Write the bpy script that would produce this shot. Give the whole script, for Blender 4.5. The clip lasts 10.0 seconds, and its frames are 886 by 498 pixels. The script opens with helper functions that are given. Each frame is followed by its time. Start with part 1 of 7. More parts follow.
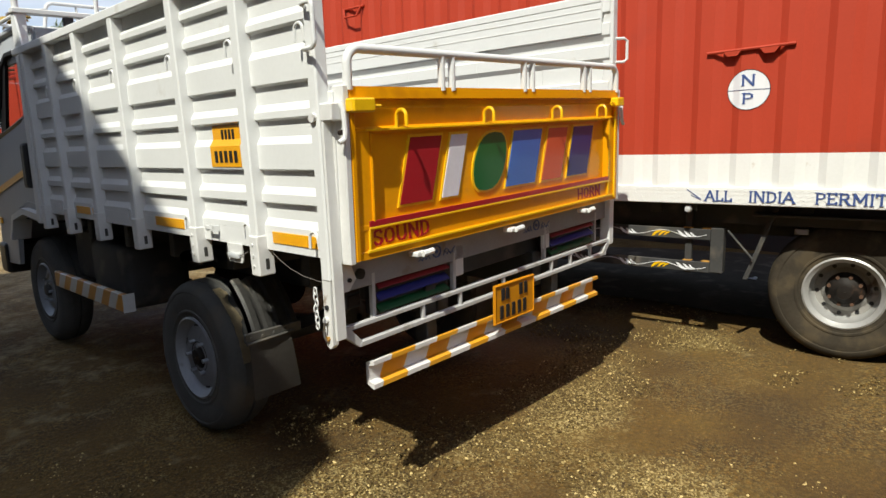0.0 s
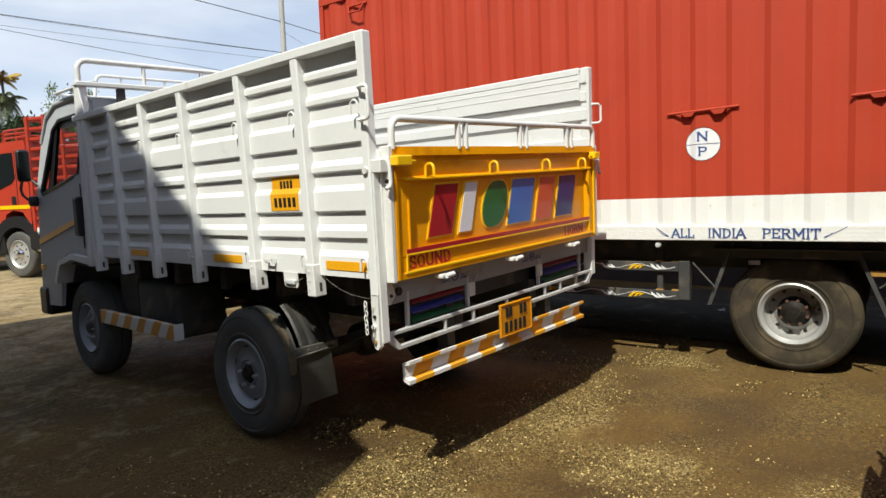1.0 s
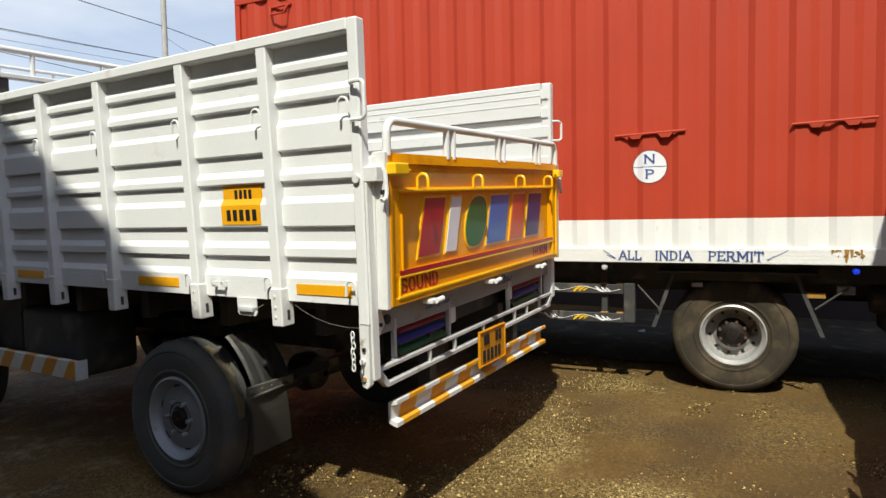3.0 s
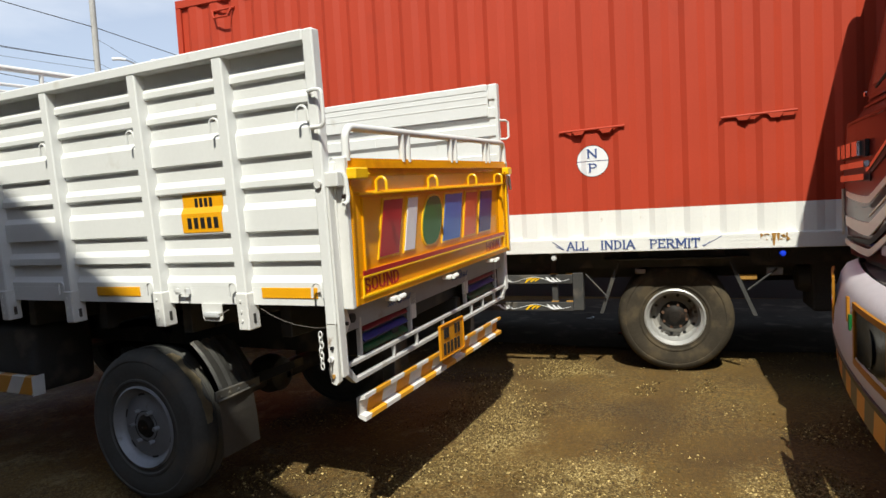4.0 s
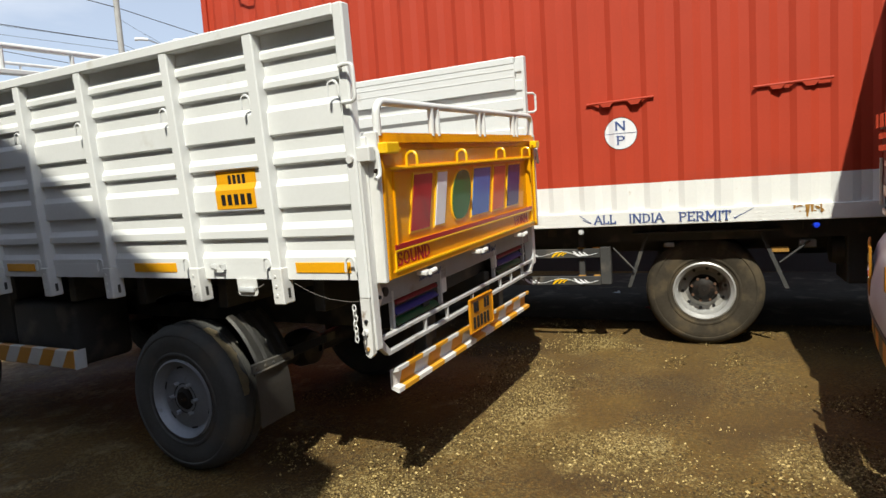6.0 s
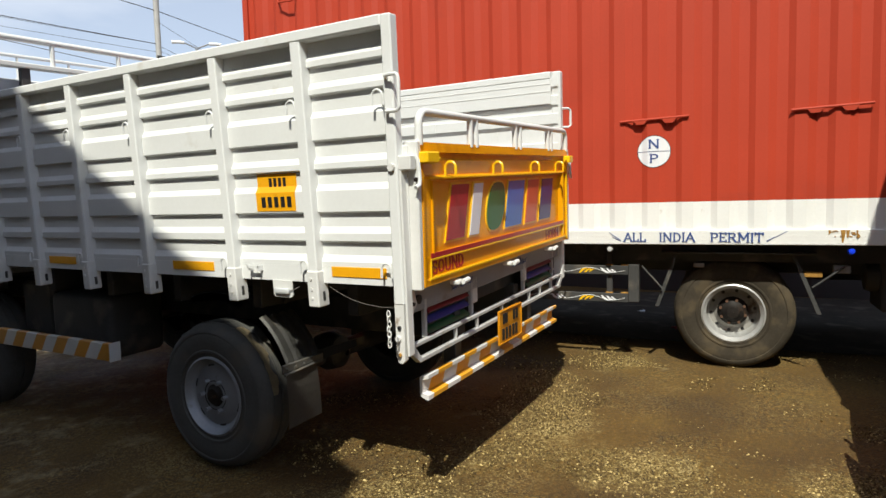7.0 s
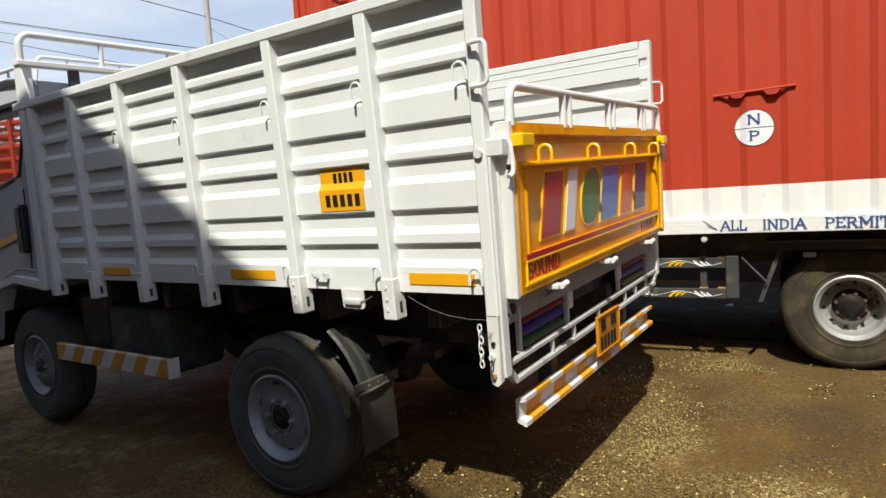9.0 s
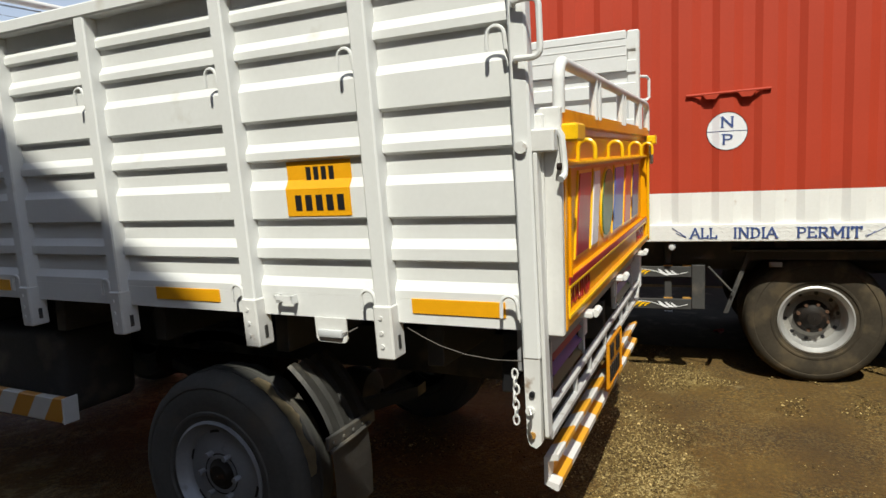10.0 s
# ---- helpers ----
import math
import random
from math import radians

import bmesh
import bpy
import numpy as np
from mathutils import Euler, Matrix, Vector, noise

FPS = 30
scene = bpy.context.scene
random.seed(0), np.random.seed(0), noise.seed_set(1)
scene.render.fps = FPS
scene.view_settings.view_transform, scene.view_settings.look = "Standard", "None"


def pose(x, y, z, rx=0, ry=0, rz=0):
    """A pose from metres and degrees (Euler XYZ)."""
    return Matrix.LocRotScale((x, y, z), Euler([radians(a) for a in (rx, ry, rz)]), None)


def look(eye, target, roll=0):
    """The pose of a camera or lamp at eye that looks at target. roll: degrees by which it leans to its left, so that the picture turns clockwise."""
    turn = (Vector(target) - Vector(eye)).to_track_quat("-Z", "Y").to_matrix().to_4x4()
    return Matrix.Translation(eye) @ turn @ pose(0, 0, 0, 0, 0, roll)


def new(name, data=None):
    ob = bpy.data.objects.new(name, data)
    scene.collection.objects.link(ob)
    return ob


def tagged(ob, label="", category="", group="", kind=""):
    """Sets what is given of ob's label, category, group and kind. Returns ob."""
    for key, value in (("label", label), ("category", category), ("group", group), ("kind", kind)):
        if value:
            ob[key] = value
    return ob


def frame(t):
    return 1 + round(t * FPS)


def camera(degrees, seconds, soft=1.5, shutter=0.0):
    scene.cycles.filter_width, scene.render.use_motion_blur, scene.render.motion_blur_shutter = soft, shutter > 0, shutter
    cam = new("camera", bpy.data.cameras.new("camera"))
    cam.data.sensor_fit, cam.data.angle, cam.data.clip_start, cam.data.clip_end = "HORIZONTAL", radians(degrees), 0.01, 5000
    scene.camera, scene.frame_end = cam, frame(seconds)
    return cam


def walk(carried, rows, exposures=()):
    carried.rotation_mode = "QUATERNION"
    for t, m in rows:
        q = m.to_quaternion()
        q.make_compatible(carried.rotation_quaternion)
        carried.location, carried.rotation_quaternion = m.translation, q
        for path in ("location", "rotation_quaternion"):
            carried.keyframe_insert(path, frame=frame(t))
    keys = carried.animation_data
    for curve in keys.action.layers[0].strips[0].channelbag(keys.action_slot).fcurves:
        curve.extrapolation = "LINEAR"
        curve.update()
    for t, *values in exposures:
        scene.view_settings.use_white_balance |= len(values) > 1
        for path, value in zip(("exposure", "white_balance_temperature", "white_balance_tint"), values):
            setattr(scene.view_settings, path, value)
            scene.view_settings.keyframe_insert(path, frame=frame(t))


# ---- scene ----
cam = camera(70.8, 10.0)
PATH = [
    (0, (0.171, 0.216, 1.413), (1.627, 1.548, 1.084), -1.44),
    (0.2, (0.000, 0.122, 1.435), (1.476, 1.460, 1.255), 1.1),
    (0.3, (-0.061, 0.069, 1.408), (1.369, 1.455, 1.219), -0.6),
    (0.4, (-0.108, 0.028, 1.392), (1.343, 1.396, 1.244), 0.0),
    (0.5, (-0.197, -0.053, 1.416), (1.226, 1.333, 1.185), -1.19),
    (0.6, (-0.203, -0.007, 1.381), (1.307, 1.282, 1.135), -1.6),
    (0.7, (-0.265, -0.063, 1.381), (1.231, 1.245, 1.156), -2.0),
    (1, (-0.419, -0.081, 1.385), (1.092, 1.218, 1.219), -2.17),
    (1.2, (-0.483, -0.027, 1.391), (0.989, 1.319, 1.245), -1.6),
    (1.5, (-0.531, 0.055, 1.399), (0.942, 1.396, 1.220), -1.30),
    (1.8, (-0.513, 0.182, 1.385), (0.983, 1.489, 1.153), -1.0),
    (2, (-0.479, 0.276, 1.375), (1.020, 1.580, 1.152), -0.26),
    (2.3, (-0.377, 0.437, 1.378), (1.113, 1.757, 1.182), -5.9),
    (2.5, (-0.356, 0.473, 1.394), (1.227, 1.685, 1.236), -5.56),
    (2.7, (-0.374, 0.502, 1.366), (1.306, 1.579, 1.238), -2.20),
    (3.8, (-0.561, 0.512, 1.39), (1.239, 1.376, 1.28), -2.6),
    (4, (-0.561, 0.488, 1.389), (1.246, 1.336, 1.263), -3.1),
    (4.5, (-0.572, 0.472, 1.383), (1.232, 1.325, 1.244), -3.8),
    (5, (-0.574, 0.468, 1.391), (1.203, 1.369, 1.218), -4.1),
    (5.5, (-0.573, 0.489, 1.381), (1.205, 1.379, 1.173), -4.6),
    (7, (-0.641, 0.565, 1.382), (1.102, 1.534, 1.222), -1.5),
    (7.5, (-0.643, 0.57, 1.375), (1.112, 1.515, 1.213), -2.4),
    (8, (-0.631, 0.605, 1.382), (1.137, 1.509, 1.145), -1.1),
    (8.3, (-0.559, 0.687, 1.360), (1.207, 1.606, 1.167), -1.7),
    (8.5, (-0.51, 0.728, 1.384), (1.225, 1.704, 1.195), -4.1),
    (8.8, (-0.409, 0.833, 1.380), (1.273, 1.905, 1.228), -4.5),
    (9, (-0.373, 0.899, 1.382), (1.283, 2.008, 1.211), -3.7),
    (9.3, (-0.277, 1.067, 1.378), (1.380, 2.169, 1.175), -2.2),
    (9.5, (-0.234, 1.189, 1.417), (1.49, 2.179, 1.196), -1.9),
    (9.7, (-0.170, 1.288, 1.426), (1.603, 2.177, 1.172), -4.2),
    (10, (-0.099, 1.465, 1.425), (1.707, 2.301, 1.222), -2.2),
]
walk(cam, [(t, look(eye, target, roll)) for t, eye, target, roll in PATH], [(0.0, 0.0), (9.0, 0.0), (9.5, -0.08), (10.0, -0.18)])


# ---- world, sun ----
SUN_TO = Vector((0.36, 0.136, -0.513)).normalized()      # the way the light goes
world = bpy.data.worlds.new("world")
scene.world = world
world.use_nodes = True
wn, wl = world.node_tree.nodes, world.node_tree.links
wn.clear()
w_out, w_bg, w_sky = wn.new("ShaderNodeOutputWorld"), wn.new("ShaderNodeBackground"), wn.new("ShaderNodeTexSky")
w_sky.sky_type, w_sky.sun_disc = "NISHITA", False
w_sky.sun_elevation = math.asin(-SUN_TO.z)
w_sky.sun_rotation = math.atan2(-SUN_TO.x, -SUN_TO.y)
w_sky.dust_density, w_sky.ozone_density = 1.0, 3.0
w_tc, w_map, w_noise, w_ramp, w_mix = (wn.new("ShaderNodeTexCoord"), wn.new("ShaderNodeMapping"), wn.new("ShaderNodeTexNoise"),
                                       wn.new("ShaderNodeValToRGB"), wn.new("ShaderNodeMix"))
w_map.inputs["Scale"].default_value = (1.0, 1.0, 3.2)
w_noise.inputs["Scale"].default_value, w_noise.inputs["Detail"].default_value = 2.6, 7
w_ramp.color_ramp.elements[0].position, w_ramp.color_ramp.elements[1].position = 0.40, 0.66
w_ramp.color_ramp.elements[0].color, w_ramp.color_ramp.elements[1].color = (0.46, 0.46, 0.46, 1), (0.95, 0.95, 0.95, 1)
w_mix.data_type = "RGBA"
w_mix.inputs["B"].default_value = (6.45, 6.9, 7.6, 1)
wl.new(w_tc.outputs["Generated"], w_map.inputs["Vector"])
wl.new(w_map.outputs["Vector"], w_noise.inputs["Vector"])
wl.new(w_noise.outputs["Fac"], w_ramp.inputs["Fac"])
w_sep, w_low, w_mul = wn.new("ShaderNodeSeparateXYZ"), wn.new("ShaderNodeMapRange"), wn.new("ShaderNodeMath")
w_low.interpolation_type = "SMOOTHSTEP"
w_low.inputs["From Min"].default_value, w_low.inputs["From Max"].default_value = 0.24, 0.60
w_low.inputs["To Min"].default_value, w_low.inputs["To Max"].default_value = 1.0, 0.46
w_mul.operation = "MULTIPLY"
wl.new(w_tc.outputs["Generated"], w_sep.inputs[0])
wl.new(w_sep.outputs["Z"], w_low.inputs["Value"])
wl.new(w_ramp.outputs["Color"], w_mul.inputs[0])
wl.new(w_low.outputs["Result"], w_mul.inputs[1])
wl.new(w_mul.outputs[0], w_mix.inputs["Factor"])
wl.new(w_sky.outputs["Color"], w_mix.inputs["A"])
wl.new(w_mix.outputs["Result"], w_bg.inputs["Color"])
w_bg.inputs["Strength"].default_value = 0.140
wl.new(w_bg.outputs["Background"], w_out.inputs["Surface"])

sun = new("sun", bpy.data.lights.new("sun", "SUN"))
sun.data.energy, sun.data.angle, sun.data.color = 5.75, radians(0.53), (1.0, 0.975, 0.845)
sun.matrix_world = look((-12, -6, 20), Vector((-12, -6, 20)) + SUN_TO)


# ---- materials ----
def mat(name, base, rough=0.5, metal=0.0, vary=0.10, scale=4.0, fine=60.0, bump=0.0, bump_scale=80.0, stain=None, stain_at=0.62, stain_scale=3.0, coat=0.0, by_object=0.0, spec=0.5):
    m = bpy.data.materials.new(name)
    m.use_nodes = True
    n, l = m.node_tree.nodes, m.node_tree.links
    p = n["Principled BSDF"]
    tc = n.new("ShaderNodeTexCoord")

    def tex(sc, detail=5):
        t = n.new("ShaderNodeTexNoise")
        t.inputs["Scale"].default_value, t.inputs["Detail"].default_value = sc, detail
        l.new(tc.outputs["Object"], t.inputs["Vector"])
        return t.outputs["Fac"]

    def math_node(op, a, b):
        t = n.new("ShaderNodeMath")
        t.operation = op
        for k, v in enumerate((a, b)):
            if isinstance(v, (int, float)):
                t.inputs[k].default_value = v
            else:
                l.new(v, t.inputs[k])
        return t.outputs[0]

    both = math_node("ADD", math_node("MULTIPLY", tex(scale), 0.65), math_node("MULTIPLY", tex(fine, 3), 0.35))
    if by_object:
        info = n.new("ShaderNodeObjectInfo")
        both = math_node("ADD", both, math_node("MULTIPLY", math_node("SUBTRACT", info.outputs["Random"], 0.5), by_object))
    ramp = n.new("ShaderNodeValToRGB")
    ramp.color_ramp.elements[0].position, ramp.color_ramp.elements[1].position = 0.25, 0.75
    ramp.color_ramp.elements[0].color = (*[c * (1 - vary) for c in base], 1)
    ramp.color_ramp.elements[1].color = (*[min(1, c * (1 + vary)) for c in base], 1)
    l.new(both, ramp.inputs["Fac"])
    col = ramp.outputs["Color"]
    if stain:
        sr = n.new("ShaderNodeValToRGB")
        sr.color_ramp.elements[0].position, sr.color_ramp.elements[1].position = stain_at, min(1.0, stain_at + 0.12)
        l.new(tex(stain_scale, 8), sr.inputs["Fac"])
        mx = n.new("ShaderNodeMix")
        mx.data_type = "RGBA"
        mx.inputs["B"].default_value = (*stain, 1)
        l.new(sr.outputs["Color"], mx.inputs["Factor"])
        l.new(col, mx.inputs["A"])
        col = mx.outputs["Result"]
    l.new(col, p.inputs["Base Color"])
    rr = n.new("ShaderNodeMapRange")
    rr.inputs["To Min"].default_value, rr.inputs["To Max"].default_value = max(0.02, rough - 0.08), min(1, rough + 0.08)
    l.new(both, rr.inputs["Value"])
    l.new(rr.outputs["Result"], p.inputs["Roughness"])
    p.inputs["Metallic"].default_value = metal
    p.inputs["Coat Weight"].default_value = coat
    p.inputs["Specular IOR Level"].default_value = spec
    p.inputs["Coat Roughness"].default_value = 0.08
    if bump:
        b = n.new("ShaderNodeBump")
        b.inputs["Strength"].default_value, b.inputs["Distance"].default_value = bump, 0.004
        l.new(tex(bump_scale, 4), b.inputs["Height"])
        l.new(b.outputs["Normal"], p.inputs["Normal"])
    return m


WHITE = mat("white_truck_paint", (0.69, 0.70, 0.69), 0.5, spec=0.25, vary=0.05, scale=2.5, bump=0.05, bump_scale=9, stain=(0.52, 0.50, 0.45), stain_at=0.66, stain_scale=5)
# White cab paint; its shade is put into this darker, bluish base.
CAB_SHADED = mat("white_cab_paint_shaded", (0.40, 0.42, 0.445), 0.45, spec=0.25, vary=0.06, scale=2.5, bump=0.03, bump_scale=9, stain=(0.30, 0.28, 0.25), stain_at=0.66, stain_scale=5)
# Sill white greyed by dirt and by the tailgate's shade painted in.
GREY_SILL = mat("dirty_shaded_grey_paint", (0.28, 0.285, 0.295), 0.55, vary=0.15, scale=7, bump=0.2, bump_scale=60, stain=(0.20, 0.16, 0.12), stain_at=0.60, stain_scale=8)
WHITE_WORN = mat("worn_white_paint", (0.66, 0.66, 0.64), 0.5, vary=0.08, scale=9, bump=0.2, bump_scale=60, stain=(0.24, 0.15, 0.08), stain_at=0.68, stain_scale=14)
ORANGE = mat("orange_gloss_paint", (0.76, 0.318, 0.002), 0.34, vary=0.08, scale=3, bump=0.03, bump_scale=12, spec=0.2, coat=0.22, stain=(0.62, 0.235, 0.004), stain_at=0.62, stain_scale=6)
YELLOW = mat("yellow_gloss_paint", (0.84, 0.50, 0.006), 0.3, vary=0.08, scale=6, coat=0.15)
PLATE = mat("dented_orange_plate", (0.58, 0.235, 0.004), 0.4, vary=0.15, scale=14, bump=0.5, bump_scale=30, stain=(0.36, 0.14, 0.006), stain_at=0.6, stain_scale=18)
GUARD_GREY = mat("greyed_white_guard_paint", (0.47, 0.47, 0.465), 0.5, vary=0.12, scale=7, stain=(0.30, 0.28, 0.24), stain_at=0.62, stain_scale=16)
AMBER = mat("amber_reflective_tape", (0.80, 0.37, 0.008), 0.3, vary=0.07, scale=20, bump=0.3, bump_scale=300)
TAPE_BLACK = mat("black_sign_paint", (0.012, 0.012, 0.014), 0.45)
CRIMSON = mat("crimson_paint", (0.34, 0.012, 0.018), 0.38, vary=0.1, spec=0.25, coat=0.25)
LETTER_WHITE = mat("pale_lilac_paint", (0.66, 0.64, 0.68), 0.38, spec=0.25, coat=0.25)
GREEN = mat("green_paint", (0.008, 0.11, 0.026), 0.38, spec=0.25, coat=0.25)
BLUE = mat("sky_blue_paint", (0.04, 0.13, 0.44), 0.38, spec=0.25, coat=0.25)
CORAL = mat("coral_red_paint", (0.55, 0.085, 0.03), 0.38, spec=0.25, coat=0.25)
NAVY = mat("navy_paint", (0.018, 0.022, 0.13), 0.38, spec=0.25, coat=0.25)
LAMP_RED = mat("red_lamp_slat", (0.20, 0.012, 0.02), 0.4)
LAMP_BLUE = mat("blue_lamp_slat", (0.025, 0.035, 0.20), 0.4)
LAMP_GREEN = mat("green_lamp_slat", (0.008, 0.085, 0.03), 0.4)
# Dusty black, lifted further so that the base colour carries lens haze.
BLACK = mat("dusty_hazed_black_chassis_paint", (0.044, 0.044, 0.043), 0.65, vary=0.35, scale=6, bump=0.2, stain=(0.10, 0.09, 0.074), stain_at=0.54, stain_scale=5)
# Rubber likewise brighter than its dust, with haze in the colour.
RUBBER = mat("dusty_hazed_tyre_rubber", (0.072, 0.072, 0.068), 0.85, vary=0.3, scale=5, bump=0.3, bump_scale=50, stain=(0.095, 0.085, 0.070), stain_at=0.50, stain_scale=4)
RUBBER_DUSTY = mat("mud_coated_tyre_rubber", (0.046, 0.038, 0.027), 0.9, vary=0.35, scale=5, bump=0.3, bump_scale=50, spec=0.2, stain=(0.082, 0.064, 0.040), stain_at=0.5, stain_scale=6)
PLASTIC = mat("dusty_mudguard_plastic", (0.070, 0.068, 0.064), 0.5, vary=0.3, scale=8, bump=0.1, stain=(0.15, 0.13, 0.10), stain_at=0.55, stain_scale=9)
FLAP = mat("grey_rubber_flap", (0.12, 0.11, 0.098), 0.8, vary=0.2, scale=6, bump=0.2)
RIM = mat("grey_steel_rim", (0.27, 0.29, 0.32), 0.45, metal=0.3, vary=0.15, scale=8, stain=(0.10, 0.08, 0.06), stain_at=0.62, stain_scale=9)
RIM_SILVER = mat("silver_painted_rim", (0.44, 0.44, 0.43), 0.4, metal=0.35, vary=0.1, scale=8, stain=(0.25, 0.19, 0.13), stain_at=0.66, stain_scale=12)
HUB_DARK = mat("greasy_black_hub", (0.016, 0.013, 0.011), 0.6, spec=0.2, vary=0.4, scale=12, bump=0.2, stain=(0.09, 0.05, 0.03), stain_at=0.60, stain_scale=14)
RUSTY_NUT = mat("rusty_wheel_nuts", (0.10, 0.052, 0.030), 0.85, vary=0.4, scale=20, bump=0.3)
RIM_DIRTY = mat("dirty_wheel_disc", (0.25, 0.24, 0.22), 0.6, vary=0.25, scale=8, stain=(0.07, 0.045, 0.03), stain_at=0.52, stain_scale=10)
RUST = mat("rusty_hub_steel", (0.030, 0.020, 0.016), 0.9, vary=0.4, scale=14, bump=0.4, spec=0.15)
STEEL = mat("bare_steel", (0.42, 0.42, 0.42), 0.35, metal=0.9)
CHROME = mat("chrome", (0.75, 0.75, 0.76), 0.1, metal=1.0, vary=0.03)
RED = mat("container_red_paint", (0.415, 0.0445, 0.0175), 0.62, spec=0.28, vary=0.10, scale=1.6, bump=0.08, bump_scale=6, stain=(0.36, 0.042, 0.019), stain_at=0.6, stain_scale=2)
BAND = mat("container_white_paint", (0.76, 0.765, 0.74), 0.5, vary=0.06, scale=3, stain=(0.42, 0.30, 0.17), stain_at=0.70, stain_scale=7)
SIGN_WHITE = mat("sign_white_paint", (0.76, 0.78, 0.80), 0.45, vary=0.04)
SIGN_BLUE = mat("sign_blue_paint", (0.045, 0.085, 0.25), 0.5, vary=0.2, scale=30)
RUST_PATCH = mat("ochre_rust_patch", (0.33, 0.17, 0.03), 0.8, vary=0.4, scale=30)
LORRY_RED = mat("lorry_red_paint", (0.090, 0.010, 0.007), 0.35, vary=0.15, spec=0.2, coat=0.25)
LORRY_CREAM = mat("cream_stripe_paint", (0.78, 0.72, 0.58), 0.4, vary=0.08, spec=0.25)
BUMPER_SILVER = mat("silver_lilac_bumper", (0.52, 0.51, 0.54), 0.45, vary=0.12, scale=6, spec=0.2)
FAR_RED = mat("bright_red_truck_paint", (0.40, 0.042, 0.020), 0.35, vary=0.12, scale=2)
CAR_BLUE = mat("dark_blue_car_paint", (0.006, 0.010, 0.028), 0.25, spec=0.3)
WALLPAINT = mat("grey_rendered_wall", (0.08, 0.078, 0.072), 0.9, vary=0.25, scale=1.5, bump=0.4, bump_scale=20)
WALLPALE = mat("dark_rendered_wall", (0.07, 0.07, 0.068), 0.9, vary=0.2, scale=1.5, bump=0.4, bump_scale=20)
CONCRETE = mat("concrete_pole", (0.40, 0.39, 0.37), 0.85, vary=0.15, bump=0.2)
WIRE = mat("black_cable", (0.06, 0.06, 0.065), 0.6)
BARK = mat("bark", (0.13, 0.10, 0.075), 0.9, vary=0.3, scale=6, bump=0.6, bump_scale=25)
LEAF_LIGHT = mat("light_tree_leaf", (0.13, 0.18, 0.045), 0.6, vary=0.4, scale=0.8, fine=4)
LEAF = mat("tree_leaf", (0.028, 0.050, 0.010), 0.6, vary=0.45, scale=0.8, fine=4)
LEAF_OLIVE = mat("olive_bush_leaf", (0.075, 0.095, 0.014), 0.6, vary=0.5, scale=0.6, fine=4)
LEAF_PALM = mat("palm_leaflet", (0.050, 0.062, 0.016), 0.5, vary=0.5, scale=1.2, fine=5)
LEAF_DRY = mat("dry_palm_leaflet", (0.36, 0.24, 0.04), 0.6, vary=0.35, scale=1.5)
LAMP_AMBER = mat("dull_amber_trim", (0.36, 0.15, 0.012), 0.5, vary=0.15, spec=0.2)
LENS = mat("clear_lamp_lens", (0.55, 0.57, 0.58), 0.08, vary=0.05, coat=1.0)
LENS_BLUE = mat("blue_marker_lens", (0.01, 0.05, 0.75), 0.2, coat=0.6)


def glass(name, tint, rough=0.02):
    m = bpy.data.materials.new(name)
    m.use_nodes = True
    p = m.node_tree.nodes["Principled BSDF"]
    p.inputs["Base Color"].default_value = (*tint, 1)
    p.inputs["Roughness"].default_value = rough
    p.inputs["Transmission Weight"].default_value = 1.0
    p.inputs["IOR"].default_value = 1.45
    return m


GLASS = glass("tinted_glass", (0.75, 0.80, 0.80))
DARK_GLASS = mat("dark_cab_glass", (0.010, 0.013, 0.014), 0.12, vary=0.1, spec=0.3)


def stripes(name, a, b, axis, width, slant=0.0, slant_axis="Z", phase=0.0):
    """Two painted colours in slanting bands along one axis."""
    m = bpy.data.materials.new(name)
    m.use_nodes = True
    n, l = m.node_tree.nodes, m.node_tree.links
    p = n["Principled BSDF"]
    tc, sp = n.new("ShaderNodeTexCoord"), n.new("ShaderNodeSeparateXYZ")
    l.new(tc.outputs["Object"], sp.inputs[0])

    def op(kind, x, y):
        t = n.new("ShaderNodeMath")
        t.operation = kind
        for k, v in enumerate((x, y)):
            if isinstance(v, (int, float)):
                t.inputs[k].default_value = v
            else:
                l.new(v, t.inputs[k])
        return t.outputs[0]

    along = op("ADD", sp.outputs[axis], op("MULTIPLY", sp.outputs[slant_axis], slant))
    along = op("ADD", along, phase + 100 * width)
    which = op("LESS_THAN", op("FRACT", op("DIVIDE", along, 2 * width), 0), 0.5)
    grime = n.new("ShaderNodeTexNoise")
    grime.inputs["Scale"].default_value = 11
    l.new(tc.outputs["Object"], grime.inputs["Vector"])
    mx, gm = n.new("ShaderNodeMix"), n.new("ShaderNodeMix")
    mx.data_type = gm.data_type = "RGBA"
    mx.inputs["A"].default_value, mx.inputs["B"].default_value = (*a, 1), (*b, 1)
    l.new(which, mx.inputs["Factor"])
    gm.inputs["B"].default_value = (0.25, 0.2, 0.15, 1)
    l.new(mx.outputs["Result"], gm.inputs["A"])
    l.new(op("MULTIPLY", grime.outputs["Fac"], 0.25), gm.inputs["Factor"])
    l.new(gm.outputs["Result"], p.inputs["Base Color"])
    p.inputs["Roughness"].default_value = 0.35
    return m


HAZARD_REAR = stripes("orange_white_bumper_stripes", (0.74, 0.73, 0.72), (0.78, 0.36, 0.008), "X", 0.128, slant=-0.5, phase=0.01)
HAZARD_SIDE = stripes("orange_white_rail_stripes", (0.66, 0.66, 0.64), (0.62, 0.27, 0.02), "Y", 0.115, slant=0.7)
